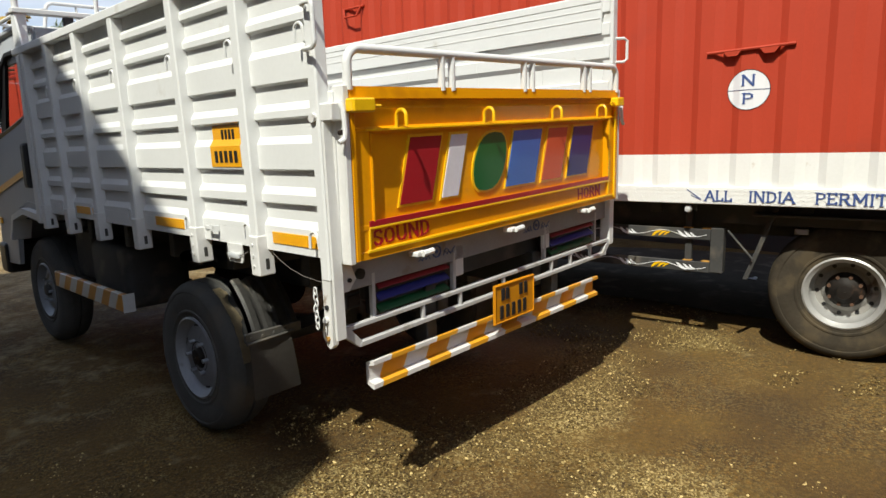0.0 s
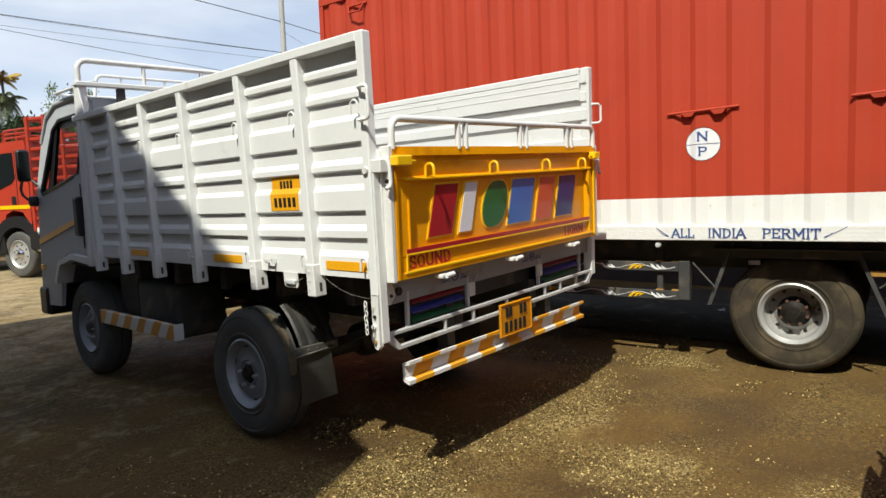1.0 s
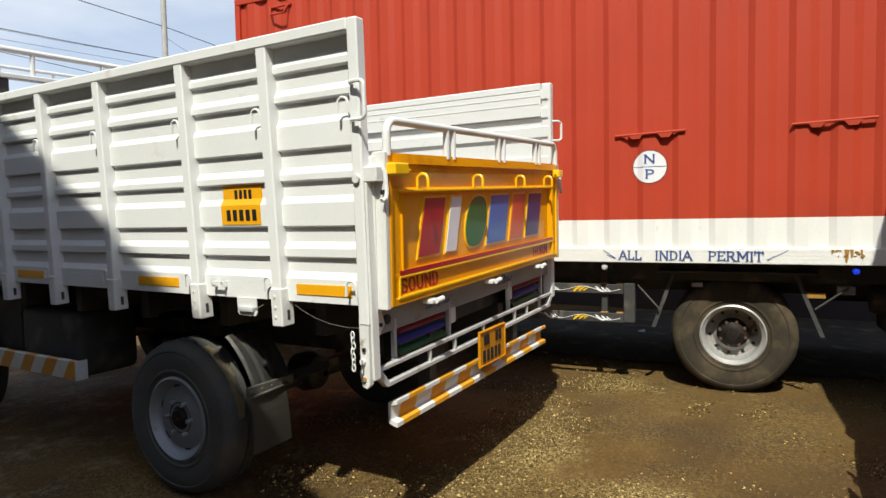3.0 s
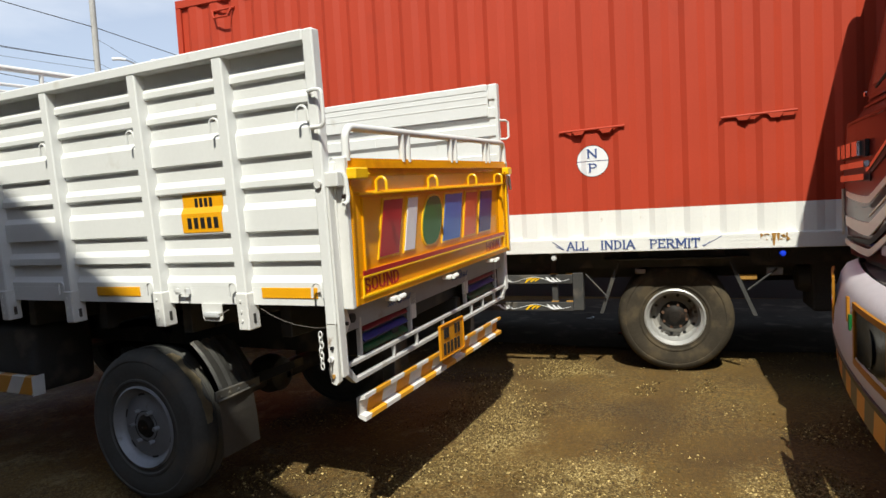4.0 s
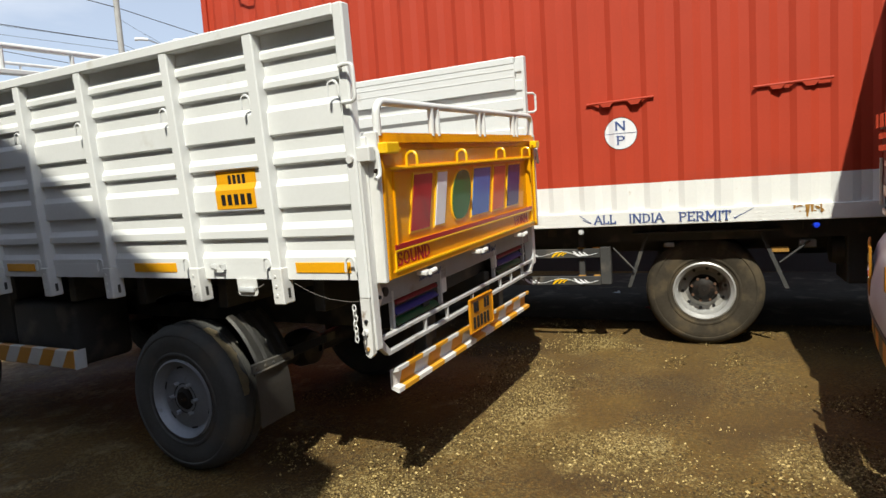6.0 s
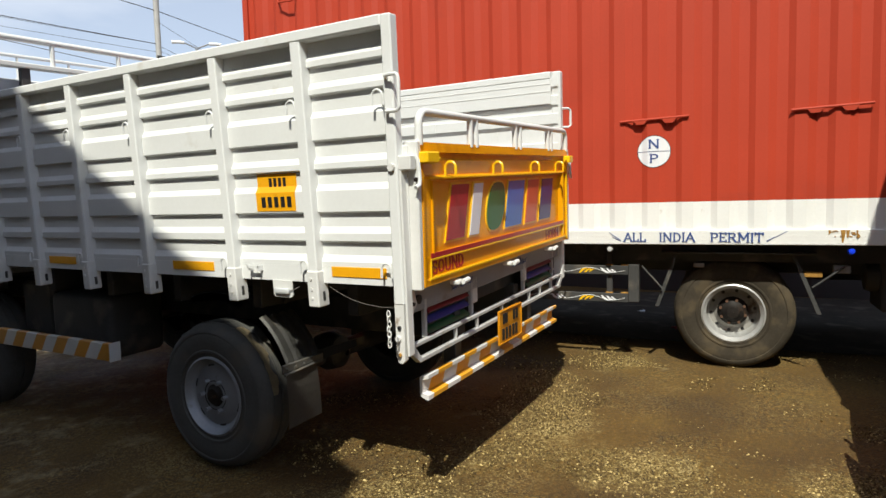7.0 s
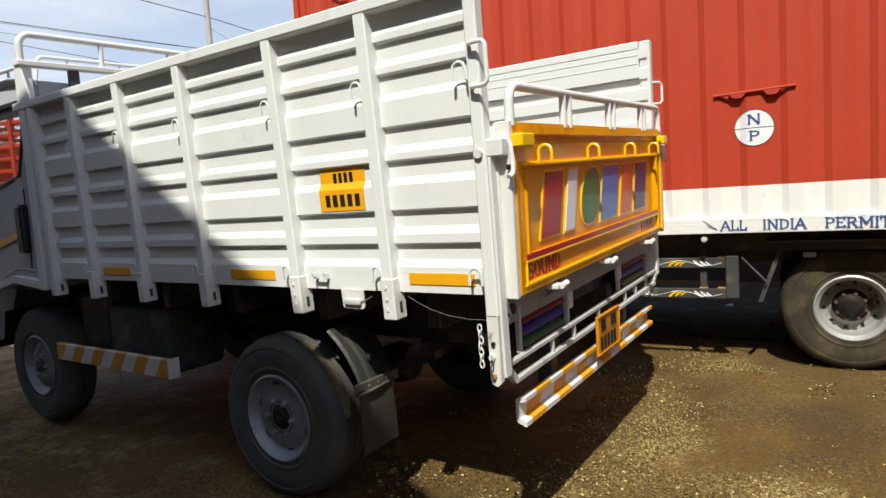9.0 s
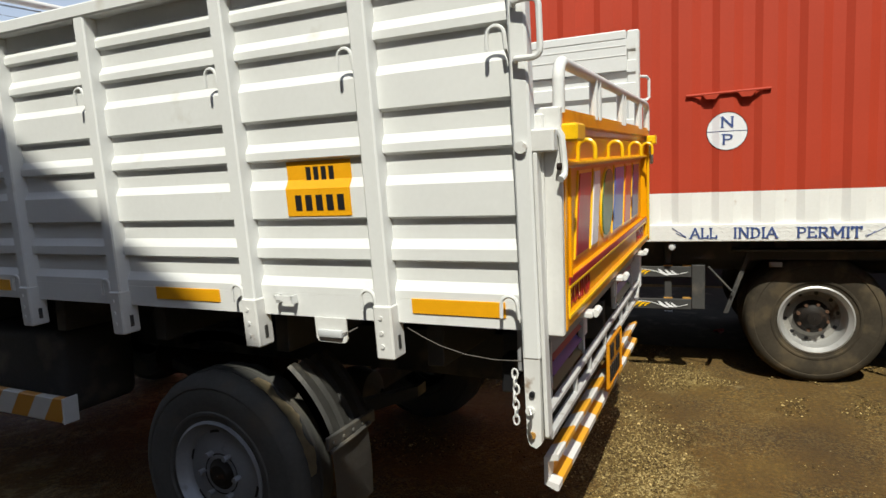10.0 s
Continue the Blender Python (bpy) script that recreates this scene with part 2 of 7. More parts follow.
HAZARD_DARK = stripes("orange_black_bumper_stripes", (0.02, 0.02, 0.02), (0.70, 0.28, 0.01), "X", 0.16, slant=0.5)


# pale and dark gravel on the packed earth: centre x, y, half widths
PALE = [(2.98, 1.86, 0.88, 0.34), (2.45, 1.22, 0.34, 0.45), (1.55, 2.10, 0.60, 0.45), (2.60, 0.22, 0.35, 0.30), (4.55, 1.80, 0.40, 0.30)]
DARK = [(3.50, 0.95, 0.80, 0.85), (1.77, 1.97, 0.22, 0.11), (2.9, 0.72, 0.35, 0.3), (3.9, 1.75, 0.5, 0.35)]


def ground_material():
    m = bpy.data.materials.new("dirt_and_gravel")
    m.use_nodes = True
    n, l = m.node_tree.nodes, m.node_tree.links
    p = n["Principled BSDF"]
    tc = n.new("ShaderNodeTexCoord")

    def tex(sc, detail=6, kind="ShaderNodeTexNoise"):
        t = n.new(kind)
        t.inputs["Scale"].default_value = sc
        if kind == "ShaderNodeTexNoise":
            t.inputs["Detail"].default_value = detail
        l.new(tc.outputs["Object"], t.inputs["Vector"])
        return t

    def ramp(src, *stops):
        r = n.new("ShaderNodeValToRGB")
        while len(r.color_ramp.elements) < len(stops):
            r.color_ramp.elements.new(0.5)
        for e, (pos, c) in zip(r.color_ramp.elements, stops):
            e.position, e.color = pos, (*c, 1)
        l.new(src, r.inputs["Fac"])
        return r.outputs["Color"]

    def mix(f, a, b, kind="MIX"):
        x = n.new("ShaderNodeMix")
        x.data_type, x.blend_type = "RGBA", kind
        for key, v in (("Factor", f), ("A", a), ("B", b)):
            if isinstance(v, (float, tuple)):
                x.inputs[key].default_value = v
            else:
                l.new(v, x.inputs[key])
        return x.outputs["Result"]

    def op(kind, x, y, clamp=False):
        t = n.new("ShaderNodeMath")
        t.operation, t.use_clamp = kind, clamp
        for k, q in enumerate((x, y)):
            if isinstance(q, (int, float)):
                t.inputs[k].default_value = q
            else:
                l.new(q, t.inputs[k])
        return t.outputs[0]

    ragged = op("SUBTRACT", op("MULTIPLY", op("ADD", op("MULTIPLY", tex(3.2, 8).outputs["Fac"], 0.6), op("MULTIPLY", tex(14, 5).outputs["Fac"], 0.4)), 3.2), 1.6)

    def spread(blobs):
        """Ragged patches of another gravel: centre x, y and half widths."""
        total = None
        for bx, by, rx, ry in blobs:
            mp = n.new("ShaderNodeVectorMath")
            mp.operation = "SUBTRACT"
            l.new(tc.outputs["Object"], mp.inputs[0])
            mp.inputs[1].default_value = (bx, by, 0)
            sc = n.new("ShaderNodeVectorMath")
            sc.operation = "MULTIPLY"
            l.new(mp.outputs[0], sc.inputs[0])
            sc.inputs[1].default_value = (1 / rx, 1 / ry, 0)
            ln = n.new("ShaderNodeVectorMath")
            ln.operation = "LENGTH"
            l.new(sc.outputs[0], ln.inputs[0])
            one = op("SUBTRACT", 1.0, ln.outputs["Value"])
            total = one if total is None else op("MAXIMUM", total, one)
        return op("MULTIPLY", op("ADD", total, ragged), 1.0, True)

    earth = ramp(tex(1.3, 9).outputs["Fac"], (0.30, (0.060, 0.031, 0.0036)), (0.48, (0.098, 0.053, 0.0072)), (0.60, (0.118, 0.067, 0.0105)), (0.75, (0.146, 0.094, 0.0175)))
    grain = ramp(tex(42, 7).outputs["Fac"], (0.30, (0.30, 0.28, 0.26)), (0.46, (0.95, 0.95, 0.95)), (0.56, (1.15, 1.12, 1.08)), (0.68, (2.1, 2.0, 1.8)))
    dust = spread([(1.5, 15.0, 9.0, 10.5)])
    earth = mix(dust, earth, (0.36, 0.29, 0.165, 1))
    loose = ramp(tex(2.4, 7).outputs["Fac"], (0.44, (0.12, 0.12, 0.12)), (0.60, (1, 1, 1)))
    col = mix(op("ADD", op("MULTIPLY", loose, 0.5), 0.35), earth, grain, "MULTIPLY")
    v = tex(118, kind="ShaderNodeTexVoronoi")
    chips = ramp(v.outputs["Color"], (0.53, (0, 0, 0)), (0.66, (0.95, 0.95, 0.95)))
    far_patch = ramp(tex(0.9, 8).outputs["Fac"], (0.55, (0.05, 0.05, 0.05)), (0.66, (0.7, 0.7, 0.7)))
    pale = spread(PALE)
    col = mix(op("MULTIPLY", pale, 0.45), col, (0.225, 0.158, 0.042, 1))
    specks = ramp(v.outputs["Color"], (0.60, (0, 0, 0)), (0.72, (0.42, 0.42, 0.42)))
    col = mix(op("MULTIPLY", specks, loose), col, (0.26, 0.19, 0.065, 1))
    pits = ramp(v.outputs["Color"], (0.28, (0.45, 0.45, 0.45)), (0.36, (0, 0, 0)))
    col = mix(op("MULTIPLY", pits, loose), col, (0.030, 0.020, 0.008, 1))
    col = mix(mix(1.0, chips, op("MAXIMUM", op("MULTIPLY", far_patch, 0.45), pale), "MULTIPLY"), col, (0.45, 0.35, 0.145, 1))
    dark = spread(DARK)
    dark_chips = ramp(v.outputs["Color"], (0.40, (1, 1, 1)), (0.62, (0.15, 0.15, 0.15)))
    col = mix(op("MULTIPLY", mix(0.6, dark_chips, (1, 1, 1, 1)), op("MULTIPLY", dark, 0.55)), col, (0.046, 0.027, 0.008, 1))
    v2 = tex(22, kind="ShaderNodeTexVoronoi")
    lone = ramp(v2.outputs["Distance"], (0.07, (1, 1, 1)), (0.12, (0, 0, 0)))
    pick = ramp(v2.outputs["Color"], (0.72, (0, 0, 0)), (0.76, (1, 1, 1)))
    col = mix(mix(1.0, lone, pick, "MULTIPLY"), col, (0.30, 0.235, 0.12, 1))
    damp = ramp(tex(0.55, 6).outputs["Fac"], (0.52, (0, 0, 0)), (0.66, (0.7, 0.7, 0.7)))
    col = mix(damp, col, mix(1.0, col, (0.62, 0.55, 0.46, 1), "MULTIPLY"))
    l.new(col, p.inputs["Base Color"])
    rr = n.new("ShaderNodeMapRange")
    rr.inputs["To Min"].default_value, rr.inputs["To Max"].default_value = 0.95, 0.55
    l.new(damp, rr.inputs["Value"])
    l.new(rr.outputs["Result"], p.inputs["Roughness"])
    b1, b2 = n.new("ShaderNodeBump"), n.new("ShaderNodeBump")
    b1.inputs["Strength"].default_value, b1.inputs["Distance"].default_value = 0.6, 0.012
    l.new(tex(38, 6).outputs["Fac"], b1.inputs["Height"])
    b2.inputs["Strength"].default_value, b2.inputs["Distance"].default_value = 0.7, 0.008
    l.new(v.outputs["Distance"], b2.inputs["Height"])
    l.new(b1.outputs["Normal"], b2.inputs["Normal"])
    l.new(b2.outputs["Normal"], p.inputs["Normal"])
    return m


GROUND = ground_material()
# Mud colour taken down to black so that it carries the lorry's shade.
SHADED_MUD = mat("black_mud_with_shade", (0.046, 0.040, 0.033), 0.8, vary=0.6, scale=3, fine=25, bump=0.9, bump_scale=18, spec=0.25, stain=(0.11, 0.097, 0.08), stain_at=0.55, stain_scale=4)
MUD = mat("tan_dried_mud", (0.32, 0.26, 0.16), 0.95, vary=0.3, scale=20, bump=0.5)
PEBBLE = mat("pebbles_of_many_browns", (0.22, 0.165, 0.07), 0.85, vary=0.3, scale=3, fine=20, bump=0.3)
p_n, p_l = PEBBLE.node_tree.nodes, PEBBLE.node_tree.links
p_geo, p_ramp = p_n.new("ShaderNodeNewGeometry"), p_n.new("ShaderNodeValToRGB")
for pos, c in ((0.0, (0.050, 0.030, 0.008)), (0.45, (0.105, 0.064, 0.015)), (0.80, (0.18, 0.122, 0.034)), (1.0, (0.62, 0.47, 0.20))):
    e = p_ramp.color_ramp.elements[0] if pos == 0 else p_ramp.color_ramp.elements[-1] if pos == 1 else p_ramp.color_ramp.elements.new(pos)
    e.position, e.color = pos, (*c, 1)
p_l.new(p_geo.outputs["Random Per Island"], p_ramp.inputs["Fac"])
p_l.new(p_ramp.outputs["Color"], p_n["Principled BSDF"].inputs["Base Color"])

# ---- building helpers ----
ORIGIN = {}


def thing(name, m, label, category, group="", kind="", at=(0, 0, 0)):
    """An empty that carries parts. m: its pose; at: the point of the parts' own coordinates that lies on it."""
    ob = new(name)
    ob.matrix_basis = m
    ob.empty_display_size = 0.2
    ORIGIN[ob.name] = Vector(at)
    return tagged(ob, label, category, group, kind)


def part(name, bm, material, parent=None, label="", smooth=False, bend=None):
    """Links a bmesh as one mesh object under a thing or a part."""
    off = ORIGIN.get(parent.name, Vector()) if parent else Vector()
    for v in bm.verts:
        if bend:
            v.co = bend(v.co)
        v.co -= off
    bmesh.ops.recalc_face_normals(bm, faces=bm.faces)
    me = bpy.data.meshes.new(name)
    bm.to_mesh(me)
    bm.free()
    for mm in material if isinstance(material, (list, tuple)) else (material,):
        me.materials.append(mm)
    if smooth:
        me.shade_smooth()
        me.set_sharp_from_angle(angle=radians(38))
    ob = new(name, me)
    if parent:
        ob.parent = parent
        ORIGIN[ob.name] = off
    if label:
        ob["label"] = label
    return ob


def box(lo, hi, bevel=0.0, bm=None, segments=1):
    bm = bm or bmesh.new()
    c = [(a + b) / 2 for a, b in zip(lo, hi)]
    d = [max(abs(b - a), 1e-4) for a, b in zip(lo, hi)]
    vs = bmesh.ops.create_cube(bm, size=1.0, matrix=Matrix.LocRotScale(c, None, d))["verts"]
    if bevel:
        es = list({e for v in vs for e in v.link_edges})
        bmesh.ops.bevel(bm, geom=es, offset=min(bevel, min(d) * 0.45), segments=segments, affect="EDGES", profile=0.5)
    return bm


def prism(outline, axis, a, b, bm=None):
    """A closed outline pushed along an axis. Its points give the other two coordinates in x, y, z order."""
    bm = bm or bmesh.new()

    def at(p, w):
        q = list(p)
        q.insert("xyz".index(axis), w)
        return q

    lo, hi = [bm.verts.new(at(p, a)) for p in outline], [bm.verts.new(at(p, b)) for p in outline]
    k = len(outline)
    for i in range(k):
        bm.faces.new((lo[i], lo[(i + 1) % k], hi[(i + 1) % k], hi[i]))
    bm.faces.new(lo[::-1])
    bm.faces.new(hi)
    return bm


def tube(points, r, bm=None, n=8, closed=False, ends=True):
    """A round bar along points."""
    bm = bm or bmesh.new()
    pts = [Vector(p) for p in points]
    k, rings, side = len(pts), [], None
    for i, p in enumerate(pts):
        a = pts[i - 1] if (i or closed) else p
        b = pts[(i + 1) % k] if (i < k - 1 or closed) else p
        d = (b - a).normalized()
        if side is None:
            side = d.orthogonal().normalized()
        side = (side - d * side.dot(d)).normalized()
        up = d.cross(side)
        rings.append([bm.verts.new(p + r * (math.cos(t) * side + math.sin(t) * up)) for t in (2 * math.pi * j / n for j in range(n))])
    for i in range(k if closed else k - 1):
        u, v = rings[i], rings[(i + 1) % k]
        for j in range(n):
            bm.faces.new((u[j], u[(j + 1) % n], v[(j + 1) % n], v[j]))
    if ends and not closed:
        bm.faces.new(rings[0][::-1])
        bm.faces.new(rings[-1])
    return bm


def arc(c, r, a0, a1, plane, n=8):
    """Points of an arc in degrees in plane 'xz', 'yz' or 'xy'."""
    out = []
    for i in range(n + 1):
        t = radians(a0 + (a1 - a0) * i / n)
        p = list(c)
        p["xyz".index(plane[0])] += r * math.cos(t)
        p["xyz".index(plane[1])] += r * math.sin(t)
        out.append(tuple(p))
    return out


def lathe(profile, centre, axis="x", n=40, bm=None, closed=False):
    """Turns (radius, along) round an axis through a centre."""
    bm = bm or bmesh.new()
    rings = []
    for r, a in profile:
        ring = []
        for j in range(n):
            t = 2 * math.pi * j / n
            c, s = r * math.cos(t), r * math.sin(t)
            v = {"x": (a, c, s), "y": (c, a, s), "z": (c, s, a)}[axis]
            ring.append(bm.verts.new([p + q for p, q in zip(centre, v)]))
        rings.append(ring)
    k = len(rings)
    for i in range(k if closed else k - 1):
        u, v = rings[i], rings[(i + 1) % k]
        for j in range(n):
            bm.faces.new((u[j], u[(j + 1) % n], v[(j + 1) % n], v[j]))
    return bm


def disc(r, depth, centre, axis="x", n=24, bm=None):
    """A closed short cylinder with its middle at the centre."""
    return lathe([(0.0005, -depth / 2), (r, -depth / 2), (r, depth / 2), (0.0005, depth / 2)], centre, axis, n, bm)


# strokes of hand-painted slab letters in a box 1 high: width, lines, serifs (x, y)
GLYPHS = {}
GLYPHS["A"] = (0.86, [[(0.06, 0), (0.43, 1)], [(0.43, 1), (0.80, 0)], [(0.20, 0.36), (0.66, 0.36)]], [(0.06, 0), (0.80, 0)])
GLYPHS["L"] = (0.70, [[(0.17, 0), (0.17, 1)], [(0.17, 0.05), (0.64, 0.05)], [(0.62, 0.0), (0.62, 0.26)]], [(0.17, 0), (0.17, 1)])
GLYPHS["I"] = (0.36, [[(0.18, 0), (0.18, 1)]], [(0.18, 0), (0.18, 1)])
GLYPHS["N"] = (0.92, [[(0.17, 0), (0.17, 1)], [(0.17, 1), (0.75, 0)], [(0.75, 0), (0.75, 1)]], [(0.17, 0), (0.15, 1), (0.75, 1)])
GLYPHS["D"] = (0.82, [[(0.17, 0), (0.17, 1)], [(0.17, 0.95), (0.42, 0.95), (0.62, 0.82), (0.70, 0.5), (0.62, 0.18), (0.42, 0.05), (0.17, 0.05)]], [(0.14, 0), (0.14, 1)])
GLYPHS["P"] = (0.74, [[(0.17, 0), (0.17, 1)], [(0.17, 0.95), (0.48, 0.95), (0.62, 0.85), (0.62, 0.60), (0.48, 0.48), (0.17, 0.48)]], [(0.17, 0), (0.13, 1)])
GLYPHS["E"] = (0.74, [[(0.17, 0), (0.17, 1)], [(0.17, 0.95), (0.64, 0.95)], [(0.17, 0.52), (0.52, 0.52)], [(0.17, 0.05), (0.66, 0.05)], [(0.64, 0.0), (0.64, 0.2)], [(0.62, 0.8), (0.62, 1.0)]], [(0.13, 0), (0.13, 1)])
GLYPHS["R"] = (0.84, [[(0.17, 0), (0.17, 1)], [(0.17, 0.95), (0.48, 0.95), (0.62, 0.85), (0.62, 0.62), (0.48, 0.50), (0.17, 0.50)], [(0.42, 0.50), (0.72, 0)]], [(0.17, 0), (0.13, 1), (0.74, 0)])
GLYPHS["M"] = (1.04, [[(0.17, 0), (0.17, 1)], [(0.17, 1), (0.52, 0.3)], [(0.52, 0.3), (0.87, 1)], [(0.87, 1), (0.87, 0)]], [(0.17, 0), (0.87, 0), (0.13, 1), (0.91, 1)])
GLYPHS["T"] = (0.76, [[(0.38, 0), (0.38, 1)], [(0.06, 0.95), (0.70, 0.95)], [(0.07, 0.76), (0.07, 1.0)], [(0.69, 0.76), (0.69, 1.0)]], [(0.38, 0)])
GLYPHS["H"] = (0.90, [[(0.17, 0), (0.17, 1)], [(0.73, 0), (0.73, 1)], [(0.17, 0.5), (0.73, 0.5)]], [(0.17, 0), (0.17, 1), (0.73, 0), (0.73, 1)])
GLYPHS["U"] = (0.90, [[(0.17, 1), (0.17, 0.28), (0.28, 0.08), (0.45, 0.03), (0.62, 0.08), (0.73, 0.28), (0.73, 1)]], [(0.17, 1), (0.73, 1)])
GLYPHS["O"] = (0.86, [[(0.43, 0.96), (0.22, 0.86), (0.13, 0.5), (0.22, 0.14), (0.43, 0.04), (0.64, 0.14), (0.73, 0.5), (0.64, 0.86), (0.43, 0.96)]], [])
GLYPHS["S"] = (0.76, [[(0.64, 0.78), (0.54, 0.94), (0.30, 0.95), (0.15, 0.80), (0.19, 0.60), (0.40, 0.50), (0.60, 0.40), (0.64, 0.20), (0.50, 0.05), (0.26, 0.05), (0.13, 0.22)]], [])


def painted_word(text, height, width, m, material, parent, stroke=0.16, depth=0.0012):
    """Slab-serif letters as brush strokes, height by width, centred on m's origin."""
    total = sum(GLYPHS[c][0] for c in text)
    squeeze = width / total
    bm = bmesh.new()
    x, k = -width / 2, 0
    rng = random.Random(len(text))

    def quad(pts):
        nonlocal k
        z = depth + 0.00006 * k
        k += 1
        lo, hi = [bm.verts.new((px, py, -depth)) for px, py in pts], [bm.verts.new((px, py, z)) for px, py in pts]
        bm.faces.new(hi)
        bm.faces.new(lo[::-1])
        for i in range(len(pts)):
            j = (i + 1) % len(pts)
            bm.faces.new((lo[i], lo[j], hi[j], hi[i]))

    for c in text:
        w, lines, serifs = GLYPHS[c]
        jig = rng.uniform(-0.02, 0.02) * height
        for line in lines:
            for (ax, ay), (bx, by) in zip(line, line[1:]):
                a, b = Vector((x + ax * squeeze, ay * height + jig)), Vector((x + bx * squeeze, by * height + jig))
                d = (b - a).normalized()
                s = stroke * height * 0.5 * (1.0 if abs(d.y) > 0.6 else 0.62)
                o = Vector((-d.y, d.x)) * s
                e = d * s * 0.5
                quad([tuple(a - e + o), tuple(a - e - o), tuple(b + e - o), tuple(b + e + o)])
        for sx, sy in serifs:
            cx, cy = x + sx * squeeze, sy * height + jig
            hw, ht = 0.155 * height, 0.035 * height
            quad([(cx - hw, cy - ht), (cx + hw, cy - ht), (cx + hw, cy + ht), (cx - hw, cy + ht)])
        x += w * squeeze
    bm.transform(m)
    return part("lettering", bm, material, parent)


def axes(origin, right, up):
    """A frame whose x runs along right, y along up."""
    r, u = Vector(right).normalized(), Vector(up)
    u = (u - r * u.dot(r)).normalized()
    f = r.cross(u)
    return Matrix(((r.x, u.x, f.x, origin[0]), (r.y, u.y, f.y, origin[1]), (r.z, u.z, f.z, origin[2]), (0, 0, 0, 1)))


def wheel(parent, centre, radius, width, rim_r, out, rubber, rim_mat, hub_mat, holes=8, nuts=8, name="wheel", dish=0.09, grooves=True, lugs=0.990, hole_r=0.075, hole_at=0.72, hub_r=0.33, swell=0.0, hub_in=0.0, nut_mat=None, disc_mat=None, nut_in=None):
    """A tyre with shoulders and tread, a dished rim with hand holes, hub and nuts. out: -1 or 1, the way its face looks along x."""
    cx, cy, cz = centre
    w, R, f = width, radius, rim_r
    prof = [(f * 0.97, 0.02), (f * 1.05, 0.0), (f + (R - f) * 0.16, -0.002), (f + (R - f) * 0.19, -0.010), (f + (R - f) * 0.24, -0.010), (f + (R - f) * 0.26, -0.006), (f + (R - f) * 0.45, -0.012), (f + (R - f) * 0.62, -0.012), (f + (R - f) * 0.70, -0.008), (f + (R - f) * 0.72, -0.012), (f + (R - f) * 0.77, -0.011), (R * 0.945, 0.006), (R * 0.975, 0.022), (R * 0.99, 0.045), (R, 0.07)]
    back = [(r, w - a) for r, a in prof[::-1]]
    if grooves:
        mid = []
        for g in (0.28, 0.5, 0.72):
            mid += [(R, w * g - 0.008), (R - 0.012, w * g - 0.006), (R - 0.012, w * g + 0.006), (R, w * g + 0.008)]
        prof = prof + mid
    prof = [(r, -out * a) for r, a in prof + back]
    ty = lathe(prof, centre, "x", 96)
    for i, v in enumerate(ty.verts):
        r = math.hypot(v.co.y - cy, v.co.z - cz)
        if grooves and R * 0.955 < r and (i % 96) % 4 < 2 and min(abs(v.co.x - cx), abs(abs(v.co.x - cx) - w)) < w * 0.36:
            v.co.y, v.co.z = cy + (v.co.y - cy) * lugs, cz + (v.co.z - cz) * lugs
    root = part(name, ty, rubber, parent, smooth=True)
    part("rim", lathe([(r, -out * a) for r, a in [(f * 1.06, 0.012), (f * 1.07, -0.004), (f * 1.02, -0.010), (f * 0.97, 0.004), (f * 0.90, 0.02), (f * 0.88, dish * 0.8),
                                                  (f * 0.82, dish)]], centre, "x", 48), rim_mat, root, smooth=True)
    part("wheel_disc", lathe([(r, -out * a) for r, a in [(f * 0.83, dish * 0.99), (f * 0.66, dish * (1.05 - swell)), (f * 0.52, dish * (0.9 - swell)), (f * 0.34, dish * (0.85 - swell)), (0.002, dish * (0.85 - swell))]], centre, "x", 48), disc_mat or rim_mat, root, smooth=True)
    for j in range(holes):
        t = 2 * math.pi * (j + 0.3) / holes
        part("hand_hole", disc(f * hole_r, 0.006, (cx - out * dish * 1.02, cy + f * hole_at * math.cos(t), cz + f * hole_at * math.sin(t)), "x", 12), TAPE_BLACK, root)
    part("hub", lathe([(r, -out * a) for r, a in [(f * hub_r * 1.25, dish * (0.95 - swell)), (f * hub_r * 1.2, dish * (0.8 - swell)), (f * hub_r, dish * 0.5 + hub_in * 0.6), (f * hub_r * 0.92, dish * 0.2 + hub_in), (f * 0.24, dish * 0.05 + hub_in), (f * 0.20, hub_in - 0.012), (0.002, hub_in - 0.016)]], centre, "x", 24), hub_mat, root, smooth=True)
    for j in range(nuts):
        t = 2 * math.pi * j / nuts
        part("wheel_nut", disc(f * 0.055, 0.034, (cx - out * (dish * (0.86 - swell) - 0.012 if nut_in is None else nut_in), cy + f * 0.43 * math.cos(t), cz + f * 0.43 * math.sin(t)), "x", 6), nut_mat or hub_mat, root)
    return root


